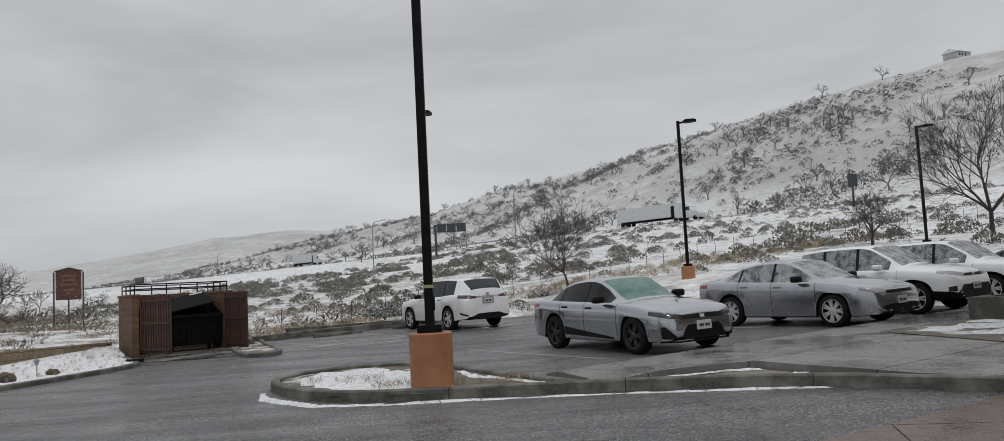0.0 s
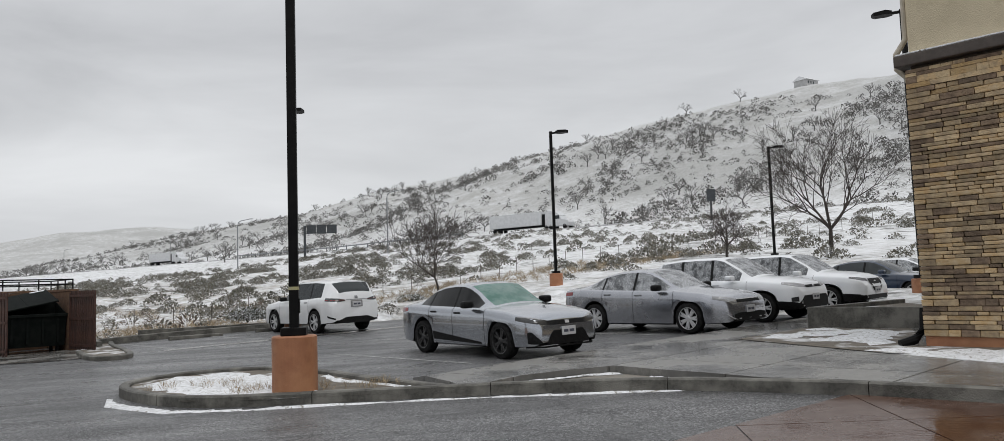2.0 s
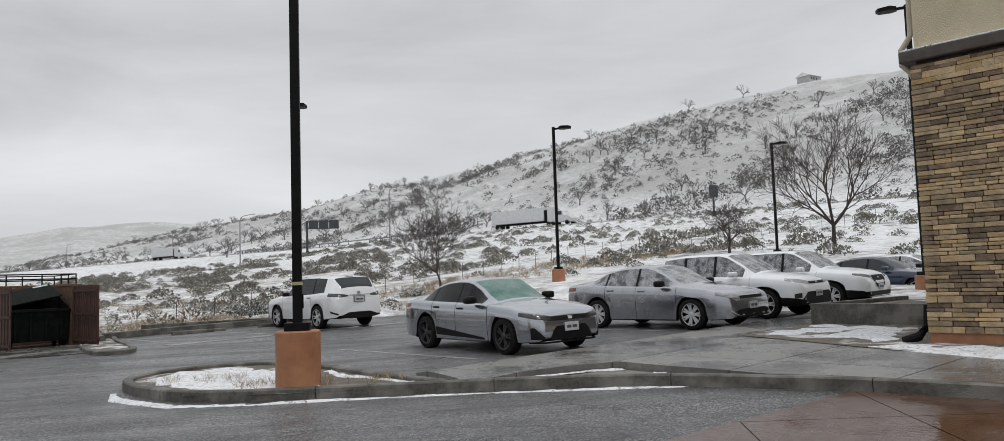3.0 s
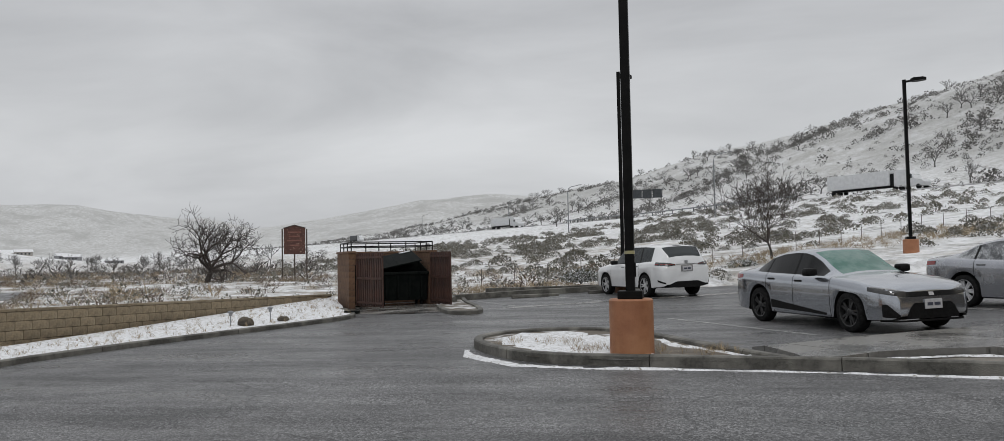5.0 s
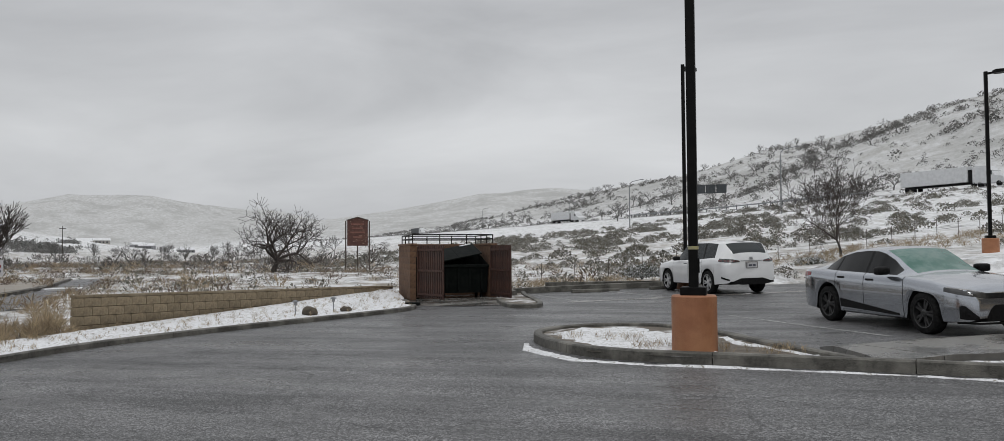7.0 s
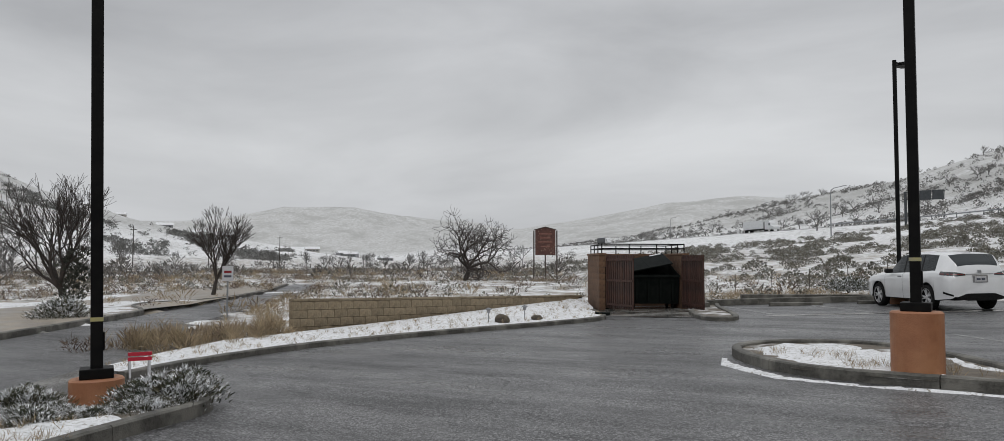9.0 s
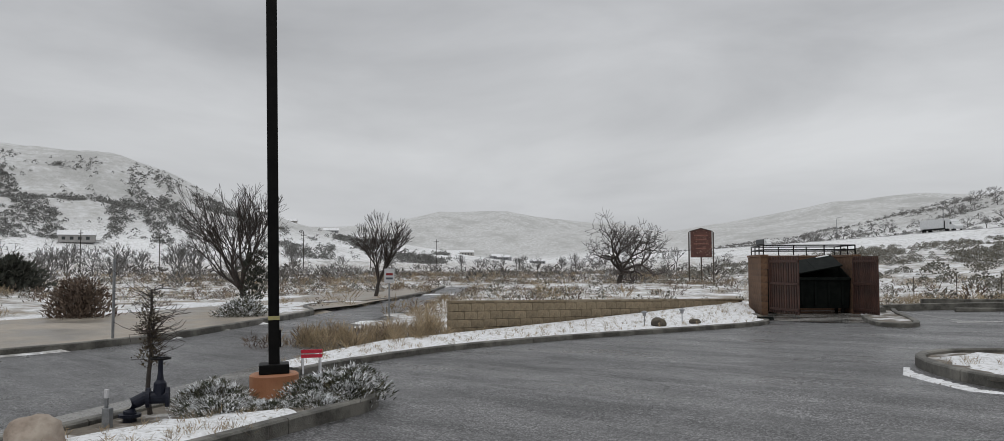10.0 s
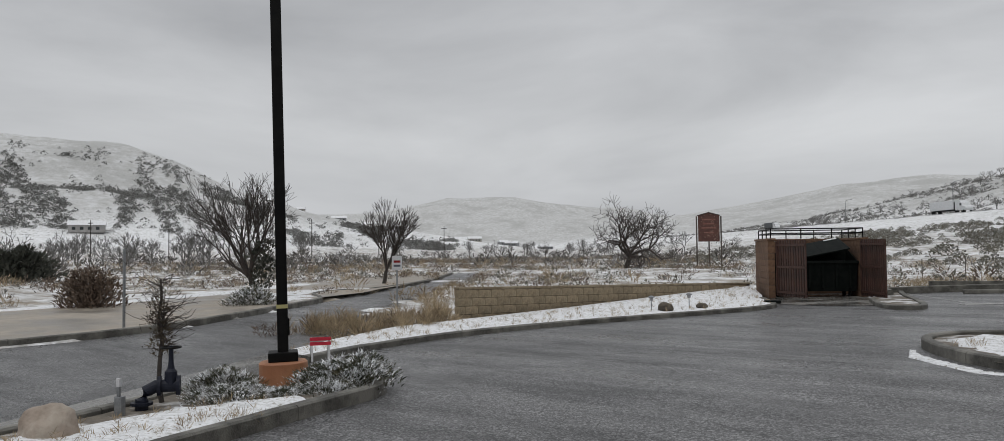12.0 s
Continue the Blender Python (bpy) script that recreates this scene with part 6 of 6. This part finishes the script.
for k in range(120):
    while True:
        p, q = rv.uniform(40, 520), rv.uniform(160, 300)
        x, y = 0.748 * q - 0.664 * p, 0.664 * q + 0.748 * p
        if rv.random() < on_hill(x, y) + 0.1:
            break
    copy_thing(kinds[k % 2], pose(x, y, H(x, y) - 0.2, 0, 0, rv.uniform(0, 360)))

# ---------------------------------------------------------------- highway, signs, distance
M_ROAD = material("pale_highway", (0.22, 0.22, 0.22), 0.6, alt=(0.17, 0.17, 0.17), scale=0.8, alt2=(0.5, 0.5, 0.5), scale2=0.2)
M_TRUCK = material("white_trailer_panel", (0.66, 0.67, 0.68), 0.45, alt=(0.58, 0.59, 0.60), scale=1.5)
M_DARKBOX = material("dark_trailer_panel", (0.03, 0.035, 0.04), 0.5, alt=(0.045, 0.05, 0.055), scale=2)
M_RUSTSIGN = material("weathered_red_board", (0.105, 0.045, 0.034), 0.8, alt=(0.075, 0.034, 0.028), scale=3, alt2=(0.30, 0.20, 0.15), scale2=7, cut2=(0.60, 0.66), bump=0.3)


def hw(p, q):
    return 0.748 * q - 0.664 * p, 0.664 * q + 0.748 * p


HW_DIR = Vector((-0.664, 0.748, 0))
verts, faces = [], []
for k in range(0, 121):
    p = -250 + k * 12
    for q, dz in ((129.5, -0.8), (133, 0.2), (154, 0.2), (157, -0.8)):
        x, y = hw(p, q)
        verts.append((x, y, H(x, y) + dz))
for k in range(120):
    for j in range(3):
        a = 4 * k + j
        faces.append((a, a + 1, a + 5, a + 4))
tagged(link("highway", verts, faces, M_ROAD), "pale wet highway on its bench along the hill", "road", kind="structure")


def guard_rail(q, p0, p1):
    g = base("guard_rail", pose(0, 0, 0), "galvanised guard rail along the highway's edge", "guard rail")
    rail, last = bmesh.new(), None
    p = p0
    while p < p1:
        x, y = hw(p, q)
        z = H(x, y) + 0.3
        part("post", boxed(x - 0.09, x + 0.09, y - 0.09, y + 0.09, z - 0.4, z + 0.85), M_DARKBOX, g)
        p += 4
    x0, y0 = hw(p0, q)
    x1, y1 = hw(p1, q)
    pts = []
    for k in range(21):
        x, y = x0 + (x1 - x0) * k / 20, y0 + (y1 - y0) * k / 20
        pts.append((x, y, H(x, y) + 0.95))
    tube(rail, pts, 0.16, 6)
    part("rail", rail, M_STEEL, g)


guard_rail(132.5, 120, 210)


def build_truck(p, q, box_mat, cab_mat, label, length=14.5, ahead=-1):
    """A tractor and box trailer; x is forward."""
    x, y = hw(p, q)
    d = HW_DIR * ahead
    t = base("articulated_truck", pose(x, y, H(x, y) + 0.36, 0, 0, math.degrees(math.atan2(d.y, d.x))), label, "truck", group="highway trucks")
    part("trailer", boxed(-length, 0, -1.28, 1.28, 1.15, 4.05, bevel=0.04), box_mat, t)
    part("chassis", boxed(-length + 0.5, 6.0, -0.5, 0.5, 0.75, 1.14), M_PLASTIC, t)
    bm = bmesh.new()
    prof = [(1.0, 0.75), (6.9, 0.6), (7.0, 1.3), (6.7, 1.75), (5.2, 2.05), (4.7, 2.95), (3.6, 3.85), (1.4, 3.95), (1.0, 3.6)]
    sides = [[bm.verts.new((a, s * 1.2, b)) for a, b in prof] for s in (-1, 1)]
    bm.faces.new(sides[0])
    bm.faces.new(sides[1][::-1])
    for i in range(len(prof)):
        j = (i + 1) % len(prof)
        bm.faces.new((sides[0][i], sides[1][i], sides[1][j], sides[0][j]))
    bmesh.ops.recalc_face_normals(bm, faces=bm.faces[:])
    part("cab", bm, cab_mat, t)
    part("cab_window", boxed(3.7, 4.75, -1.215, 1.215, 2.15, 2.9), M_GLASS, t)
    part("fairing_gap", boxed(0.02, 0.98, -1.0, 1.0, 1.1, 3.4), M_PLASTIC, t)
    for a in (6.0, 2.4, 1.2, -length + 1.4, -length + 2.7):
        for s in (-1, 1):
            part("wheel", lathe(bmesh.new(), [(0.1, -0.15), (0.48, -0.15), (0.5, 0), (0.48, 0.15), (0.1, 0.15)], 16, pose(a, s * 1.05, 0.5, 90)), M_TYRE, t)
    return t


build_truck(102, 139, M_TRUCK, M_TRUCK, "white articulated truck with plain box trailer on the highway")
build_truck(258, 139, M_TRUCK, M_TRUCK, "white articulated truck far along the highway")
build_truck(470, 148, M_DARKBOX, M_TRUCK, "dark box trailer with white cab on the highway")


def highway_lamp(x, y, h, turn):
    z = H(x, y)
    t = base("highway_lamp", pose(x, y, z, 0, 0, turn), "tall grey curved-arm lamp beside the highway", "street lamp", group="highway lamps")
    part("mast", tube(bmesh.new(), [(0, 0, -0.5), (0, 0, h - 1.2), (0.15, 0, h - 0.5), (0.7, 0, h - 0.1), (2.6, 0, h + 0.25)], 0.13, 8, 0.07), M_STEEL, t)
    part("lantern", boxed(2.5, 3.3, -0.16, 0.16, h + 0.18, h + 0.34, bevel=0.05), M_STEEL, t)


highway_lamp(-28.9, 177.6, 10.2, -10)
highway_lamp(2.4, 150.0, 11.5, -10)
x, y = -70, 292
highway_lamp(x, y, 11, 10)
highway_lamp(-150, 420, 12, 10)


def gantry():
    x, y = -15.9, 189.3
    z = H(x, y)
    t = base("road_sign", pose(x, y, z, 0, 0, -4), "dark overhead highway sign seen from behind on one mast", "road sign")
    part("mast", tube(bmesh.new(), [(0, 0, -1), (0, 0, 7.4)], 0.28, 10), M_DARKBOX, t)
    bm = bmesh.new()
    for zz in (5.7, 7.3):
        tube(bm, [(0, 0, zz), (7.4, 0, zz)], 0.10, 6)
    for k in range(9):
        tube(bm, [(k * 0.9, 0, 5.7), (k * 0.9 + 0.1, 0, 7.3)], 0.07, 5)
    part("truss", bm, M_DARKBOX, t)
    for k in range(3):
        part("panel", boxed(0.5 + 2.3 * k, 2.6 + 2.3 * k, -0.3, -0.2, 5.5, 7.5), M_DARKBOX, t)


gantry()


def red_board():
    x, y = -33.6, 61.8
    z = H(x, y) + 0.75
    t = base("notice_board", pose(x, y, z, 0, 0, 30), "weathered red-brown board on three posts in the scrub", "sign")
    for k in (-1.0, 0.0, 1.0):
        part("post", boxed(k - 0.06, k + 0.06, -0.06, 0.06, -1.3, 2.2 if k == 0 else 3.9, bevel=0.01), M_TRIM, t)
    bm = bmesh.new()
    prof = [(-0.88, 1.75), (0.88, 1.75), (0.88, 3.95), (0, 4.2), (-0.88, 3.95)]
    f = [bm.verts.new((a, -0.09, b)) for a, b in prof]
    g = [bm.verts.new((a, 0.09, b)) for a, b in prof]
    bm.faces.new(f)
    bm.faces.new(g[::-1])
    for i in range(5):
        bm.faces.new((f[i], g[i], g[(i + 1) % 5], f[(i + 1) % 5]))
    bmesh.ops.recalc_face_normals(bm, faces=bm.faces[:])
    part("board", bm, M_RUSTSIGN, t)
    cap = bmesh.new()
    box(cap, -1.0, 0.02, -0.14, 0.14, -0.03, 0.03, m=Matrix.Translation((0, 0, 4.22)) @ Matrix.Rotation(-0.27, 4, "Y") @ Matrix.Rotation(0, 4, "Z"))
    box(cap, -0.02, 1.0, -0.14, 0.14, -0.03, 0.03, m=Matrix.Translation((0, 0, 4.22)) @ Matrix.Rotation(0.27, 4, "Y") @ Matrix.Rotation(0, 4, "Z"))
    part("cap", cap, M_TRIM, t)
    for k, (w, zz) in enumerate(((1.1, 3.55), (0.9, 3.2), (1.2, 2.85), (0.8, 2.45))):
        part("text_bar", boxed(-w / 2, w / 2, -0.10, -0.092, zz, zz + 0.12), material("faded_lettering", (0.22, 0.11, 0.085), 0.8, alt=(0.15, 0.055, 0.042), scale=9), t)


red_board()


def far_house(x, y, w, d, h, turn, label, wall=(0.35, 0.34, 0.33), panes=4):
    t = base("house", pose(x, y, H(x, y) - 0.3, 0, 0, turn), label, "house", group="far houses")
    part("wall", boxed(-w / 2, w / 2, -d / 2, d / 2, 0, h), material("far_house_wall", wall, 0.8, alt=tuple(c * 0.8 for c in wall), scale=0.5), t)
    bm = bmesh.new()
    a = [bm.verts.new(v) for v in ((-w / 2 - .5, -d / 2 - .6, h), (w / 2 + .5, -d / 2 - .6, h), (w / 2 + .5, d / 2 + .6, h), (-w / 2 - .5, d / 2 + .6, h), (-w / 2 - .5, 0, h + d * 0.28), (w / 2 + .5, 0, h + d * 0.28))]
    for f in ((0, 1, 5, 4), (2, 3, 4, 5), (0, 4, 3), (1, 2, 5), (0, 3, 2, 1)):
        bm.faces.new([a[i] for i in f])
    bmesh.ops.recalc_face_normals(bm, faces=bm.faces[:])
    part("roof", bm, M_SNOW, t, "snow-covered roof")
    for k in range(panes):
        part("window", boxed(-w * 0.4 + k * w * 0.22, -w * 0.4 + k * w * 0.22 + w * 0.1, -d / 2 - 0.05, -d / 2 + 0.05, h * 0.35, h * 0.75), M_GLASS, t)


far_house(176.5, 300.6, 7.5, 6, 2.6, 25, "pale house with snowy roof on the hill crest", (0.5, 0.5, 0.5), 3)
far_house(-343.4, 123.6, 13, 7, 3, 66, "long low house with snowy roof on the far slope")
for k in range(16):
    th, r = radians(rv.uniform(-62, -34)), rv.uniform(620, 800)
    far_house(r * math.sin(th), r * math.cos(th), rv.uniform(8, 15), 7, rv.uniform(2.5, 3.5), rv.uniform(20, 70), "low house with snowy roof in the valley town", (0.3, 0.3, 0.31) if k % 2 else (0.42, 0.40, 0.37))
for k in range(6):
    th, r = radians(-70 + k * 4.6), 190 + 22 * (k % 3)
    x, y = r * math.sin(th), r * math.cos(th)
    t = base("utility_pole", pose(x, y, H(x, y)), "dark wooden utility pole with cross-arm in the valley", "utility pole", group="utility poles")
    part("pole", tube(bmesh.new(), [(0, 0, -0.5), (0, 0, 9)], 0.12, 7, 0.08), M_BARK, t)
    part("cross_arm", boxed(-1.1, 1.1, -0.07, 0.07, 8.2, 8.35), M_BARK, t)


def small_sign(x, y, h, label, white=True, turn=0, z=None):
    z = G(x, y) + 0.1 if z is None else z
    t = base("road_sign", pose(x, y, z, 0, 0, turn), label, "road sign")
    part("post", boxed(-0.025, 0.025, -0.025, 0.025, -0.2, h, bevel=0.005), M_STEEL, t)
    if white:
        pl = part("plate", boxed(-0.15, 0.15, -0.04, -0.026, h - 0.42, h, bevel=0.004), M_PLATE, t, "white sign plate")
        part("text_bar", boxed(-0.1, 0.1, -0.046, -0.041, h - 0.2, h - 0.13), M_RED, pl)
        part("text_bar", boxed(-0.1, 0.1, -0.046, -0.041, h - 0.32, h - 0.26), M_PLATEBAR, pl)


small_sign(-18.9, 15.6, 1.45, "white roadside sign on a thin steel post", turn=50)
small_sign(-18.5, 7.5, 1.75, "bare thin steel post at the road kerb", white=False)
x, y = 52, 118
t = base("road_sign", pose(x, y, H(x, y)), "dark back of a highway sign on a short post", "road sign")
part("post", boxed(-0.12, 0.12, -0.12, 0.12, -0.5, 3.4), M_DARKBOX, t)
part("panel", boxed(-0.7, 0.7, -0.2, -0.13, 3.0, 4.9), M_DARKBOX, t)
fence = base("wire_fence", pose(0, 0, 0), "thin wire fence with dark stakes along the slope's foot", "fence")
wire = bmesh.new()
last = None
for k in range(46):
    px, py = along(-8 + k * 1.7, 7.5 + 0.8 * math.sin(k * 0.4))
    z = H(px, py)
    part("stake", boxed(px - 0.014, px + 0.014, py - 0.014, py + 0.014, z - 0.2, z + 1.0), M_TRIM, fence)
    if last:
        for zz in (0.5, 1.0):
            tube(wire, [(last[0], last[1], last[2] + zz), (px, py, z + zz)], 0.004, 4)
    last = (px, py, z)
part("wires", wire, M_STEEL, fence)

# ---------------------------------------------------------------- corner island things
M_PIPE = material("dark_blue_valve_paint", (0.006, 0.008, 0.017), 0.5, alt=(0.011, 0.013, 0.024), spec=0.25, scale=9, bump=0.2)


def backflow_valve(x, y):
    z = G(x, y) + 0.1
    t = base("backflow_valve", pose(x, y, z, 0, 0, 60) @ Matrix.Scale(0.72, 4), "dark blue cast-iron backflow valve with handwheel", "valve")
    part("riser", tube(bmesh.new(), [(-0.28, 0, -0.1), (-0.28, 0, 0.12), (-0.22, 0, 0.24), (-0.1, 0, 0.3), (0.2, 0, 0.3)], 0.09, 14), M_PIPE, t)
    part("flange", lathe(bmesh.new(), [(0.05, -0.025), (0.14, -0.025), (0.14, 0.025), (0.05, 0.025)], 18, pose(-0.05, 0, 0.3, 0, 90)), M_PIPE, t)
    part("flange", lathe(bmesh.new(), [(0.05, -0.025), (0.14, -0.025), (0.14, 0.025), (0.05, 0.025)], 18, pose(0.2, 0, 0.3, 0, 90)), M_PIPE, t)
    part("flange", lathe(bmesh.new(), [(0.05, 0), (0.15, 0), (0.15, 0.04), (0.05, 0.04)], 18, pose(-0.28, 0, 0.05)), M_PIPE, t)
    part("bonnet", lathe(bmesh.new(), [(0.09, 0), (0.085, 0.2), (0.05, 0.24), (0.035, 0.34), (0.03, 0.56)], 14, pose(0.1, 0, 0.3)), M_PIPE, t)
    bm = bmesh.new()
    ring = [(0.13 * math.cos(a * math.tau / 20), 0.13 * math.sin(a * math.tau / 20), 0) for a in range(21)]
    tube(bm, ring, 0.014, 6)
    for a in range(3):
        tube(bm, [(0, 0, 0), (0.13 * math.cos(a * 2.1), 0.13 * math.sin(a * 2.1), 0)], 0.011, 5)
    bmesh.ops.translate(bm, vec=(0.1, 0, 0.84), verts=bm.verts[:])
    part("handwheel", bm, M_BLACK, t)


backflow_valve(-8.45, 3.85)


def utility_box(x, y):
    t = base("meter_post", pose(x, y, G(x, y) + 0.1, 0, 0, 30) @ Matrix.Scale(0.66, 4), "grey steel service post with a white cap", "utility post")
    part("cabinet", boxed(-0.06, 0.06, -0.05, 0.05, -0.1, 0.26, bevel=0.008), M_STEEL, t)
    part("stem", boxed(-0.045, 0.0, -0.02, 0.02, 0.26, 0.5, bevel=0.006), M_STEEL, t)
    part("cap", boxed(-0.05, 0.005, -0.03, 0.03, 0.4, 0.53, bevel=0.01), M_PLATE, t, "white cap")


utility_box(-8.45, 3.42)


def boulder(x, y, z, w, h, label, seed, mat):
    bm = bmesh.new()
    bmesh.ops.create_icosphere(bm, subdivisions=4, radius=0.5)
    for v in bm.verts:
        c = v.co.normalized()
        v.co *= 1 + 0.20 * noise.noise(c * 1.6 + Vector((seed, 0, 0))) + 0.07 * noise.noise(c * 5 + Vector((0, seed, 0)))
        v.co.x *= w
        v.co.y *= w * 0.8
        v.co.z = v.co.z * h * 1.3 + h * 0.4
    me = bpy.data.meshes.new("boulder")
    bm.to_mesh(me)
    bm.free()
    me.materials.append(mat)
    me.shade_smooth()
    ob = new("boulder", me)
    ob.location = (x, y, z)
    return tagged(ob, label, "rock")


M_ROCK = material("tan_rock", (0.33, 0.27, 0.22), 0.75, alt=(0.24, 0.19, 0.15), scale=6, alt2=(0.42, 0.37, 0.31), scale2=2, bump=0.9, bump_scale=20)
M_ROCK2 = material("dark_rock", (0.075, 0.06, 0.042), 0.8, alt=(0.12, 0.10, 0.07), scale=6, alt2=(0.06, 0.05, 0.04), scale2=2, bump=0.9, bump_scale=20)
boulder(-7.95, 2.62, G(-7.75, 2.75) - 0.06, 0.58, 0.40, "tan boulder with snow streaks on the corner island", 3, M_ROCK)
boulder(-10.95, 17.6, G(-10.95, 17.6) + 0.10, 0.40, 0.20, "dark mossy rock on the snowy verge", 9, M_ROCK2)
boulder(-10.55, 18.7, G(-10.55, 18.7) + 0.10, 0.32, 0.12, "small dark rock beside the verge kerb", 12, M_ROCK2)
part_box = base("valve_lid", pose(-9.8, 21.2, G(-9.8, 21.2) + 0.10, 0, 0, 30) @ Matrix.Scale(0.6, 4), "dark green irrigation box lid in the snow", "lid")
part("cover", boxed(-0.35, 0.35, -0.2, 0.2, -0.05, 0.09, bevel=0.02), M_DUMP, part_box)


def path_light(x, y):
    t = base("path_light", pose(x, y, G(x, y) + 0.08), "small grey solar path light stuck in the snow", "garden light", group="path lights")
    part("stake", tube(bmesh.new(), [(0, 0, -0.15), (0, 0, 0.30)], 0.012, 6), M_STEEL, t)
    part("lens", lathe(bmesh.new(), [(0.035, 0.28), (0.05, 0.36)], 12), M_LENS, t)
    part("cap", lathe(bmesh.new(), [(0.075, 0.36), (0.08, 0.38), (0.02, 0.41)], 12), M_STEEL, t)


path_light(-11.1, 17.2)
path_light(-10.8, 18.5)


def barricade(x, y):
    t = base("barricade", pose(x, y, G(x, y) + 0.01, 0, 0, 62) @ Matrix.Scale(0.60, 4), "small folding barricade with two red boards on white legs", "barricade")
    for s in (-0.22, 0.22):
        for lean in (-1, 1):
            bm = boxed(-0.025, 0.025, -0.02, 0.02, 0, 0.62)
            ob = part("leg", bm, M_PLATE, t)
            ob.matrix_basis = pose(s, 0.16 * lean, 0, 15 * lean)
    for z in (0.40, 0.52):
        part("board", boxed(-0.27, 0.27, -0.075, -0.06, z, z + 0.09), material("fluorescent_red", (0.62, 0.03, 0.06), 0.5, alt=(0.5, 0.025, 0.05), scale=12), t, "red reflective board")


barricade(-10.95, 7.45)
pb = base("planter_box", pose(9.1, 14.35, G(9.1, 14.35) + 0.12, 0, 0, math.degrees(math.atan2(HEAD.y, HEAD.x))), "low grey concrete planter box beside the hotel", "planter")
bm = bmesh.new()
box(bm, -0.9, 1.6, 0, 0.15, -0.1, 0.42, bevel=0.015)
part("front_wall", bm, M_KERB, pb)
part("side_wall", boxed(-0.9, -0.75, 0.16, 4.5, -0.1, 0.42, bevel=0.015), M_KERB, pb)
part("side_wall", boxed(1.45, 1.6, 0.16, 4.5, -0.1, 0.42, bevel=0.015), M_KERB, pb)
part("soil", boxed(-0.74, 1.44, 0.16, 4.5, 0.0, 0.33), M_DIRT, pb)

# ---------------------------------------------------------------- ledgestones of the hotel corner
rs = random.Random(5)
M_STONES = [M_STONE,
            material("brown_ledgestone", (0.17, 0.115, 0.075), 0.7, alt=(0.11, 0.075, 0.05), scale=8, alt2=(0.24, 0.17, 0.11), scale2=3, bump=1.0, bump_scale=30, vary=0.3),
            material("golden_ledgestone", (0.49, 0.33, 0.15), 0.7, alt=(0.40, 0.26, 0.12), scale=7, alt2=(0.46, 0.36, 0.23), scale2=3, bump=1.0, bump_scale=30, vary=0.25)]


def stone_mesh(w, h, d, k):
    bm = boxed(0, w, -d, 0.1, 0, h, bevel=0.012)
    for v in bm.verts:
        if v.co.y < 0:
            v.co += Vector((0.008 * noise.noise(v.co * 6 + Vector((k, 0, 0))), 0.02 * noise.noise(v.co * 5 + Vector((0, k, 0))), 0.006 * noise.noise(v.co * 7)))
    me = bpy.data.meshes.new("stone")
    bm.to_mesh(me)
    bm.free()
    return me


shapes = {}
for k, w in enumerate((0.16, 0.24, 0.34, 0.46)):
    for hh in (0.055, 0.075, 0.10):
        for mi, mt in enumerate(M_STONES):
            me = stone_mesh(w - 0.006, hh - 0.006, 0.02 + 0.012 * ((k + mi) % 3), k + 10 * hh)
            me.materials.append(mt)
            shapes[w, hh, mi] = me
far_stones = ([], [], [])
z = 0.16
count = 0
while z < STONE_H - 0.05:
    hh = rs.choice((0.055, 0.055, 0.075, 0.075, 0.10))
    if z + hh > STONE_H:
        break
    x = 0.0 - rs.choice((0, 0.0))
    while x < 7.0:
        w = rs.choice((0.16, 0.24, 0.34, 0.46))
        mi = rs.choices((0, 1, 2), (5, 3, 3))[0]
        if x < 1.55 and count < 300:
            ob = new("stone", shapes[w, hh, mi])
            ob.parent = WALL
            ob.location = (x, 0.0, z)
            count += 1
        else:
            far_stones[mi].append((x, z, w, hh))
        x += w
    z += hh
for mi, rows in enumerate(far_stones):
    v, f = [], []
    for x, z, w, hh in rows:
        o, d = len(v), 0.015 + 0.02 * rs.random()
        for yy in (-d, 0.1):
            v += [(x + 0.003, yy, z + 0.003), (x + w - 0.003, yy, z + 0.003), (x + w - 0.003, yy, z + hh - 0.003), (x + 0.003, yy, z + hh - 0.003)]
        f += [(o, o + 1, o + 2, o + 3), (o, o + 4, o + 5, o + 1), (o + 1, o + 5, o + 6, o + 2), (o + 2, o + 6, o + 7, o + 3), (o + 3, o + 7, o + 4, o)]
    ob = link("far_stones", v, f, M_STONES[mi], WALL)
    ob["kind"] = "stuff"
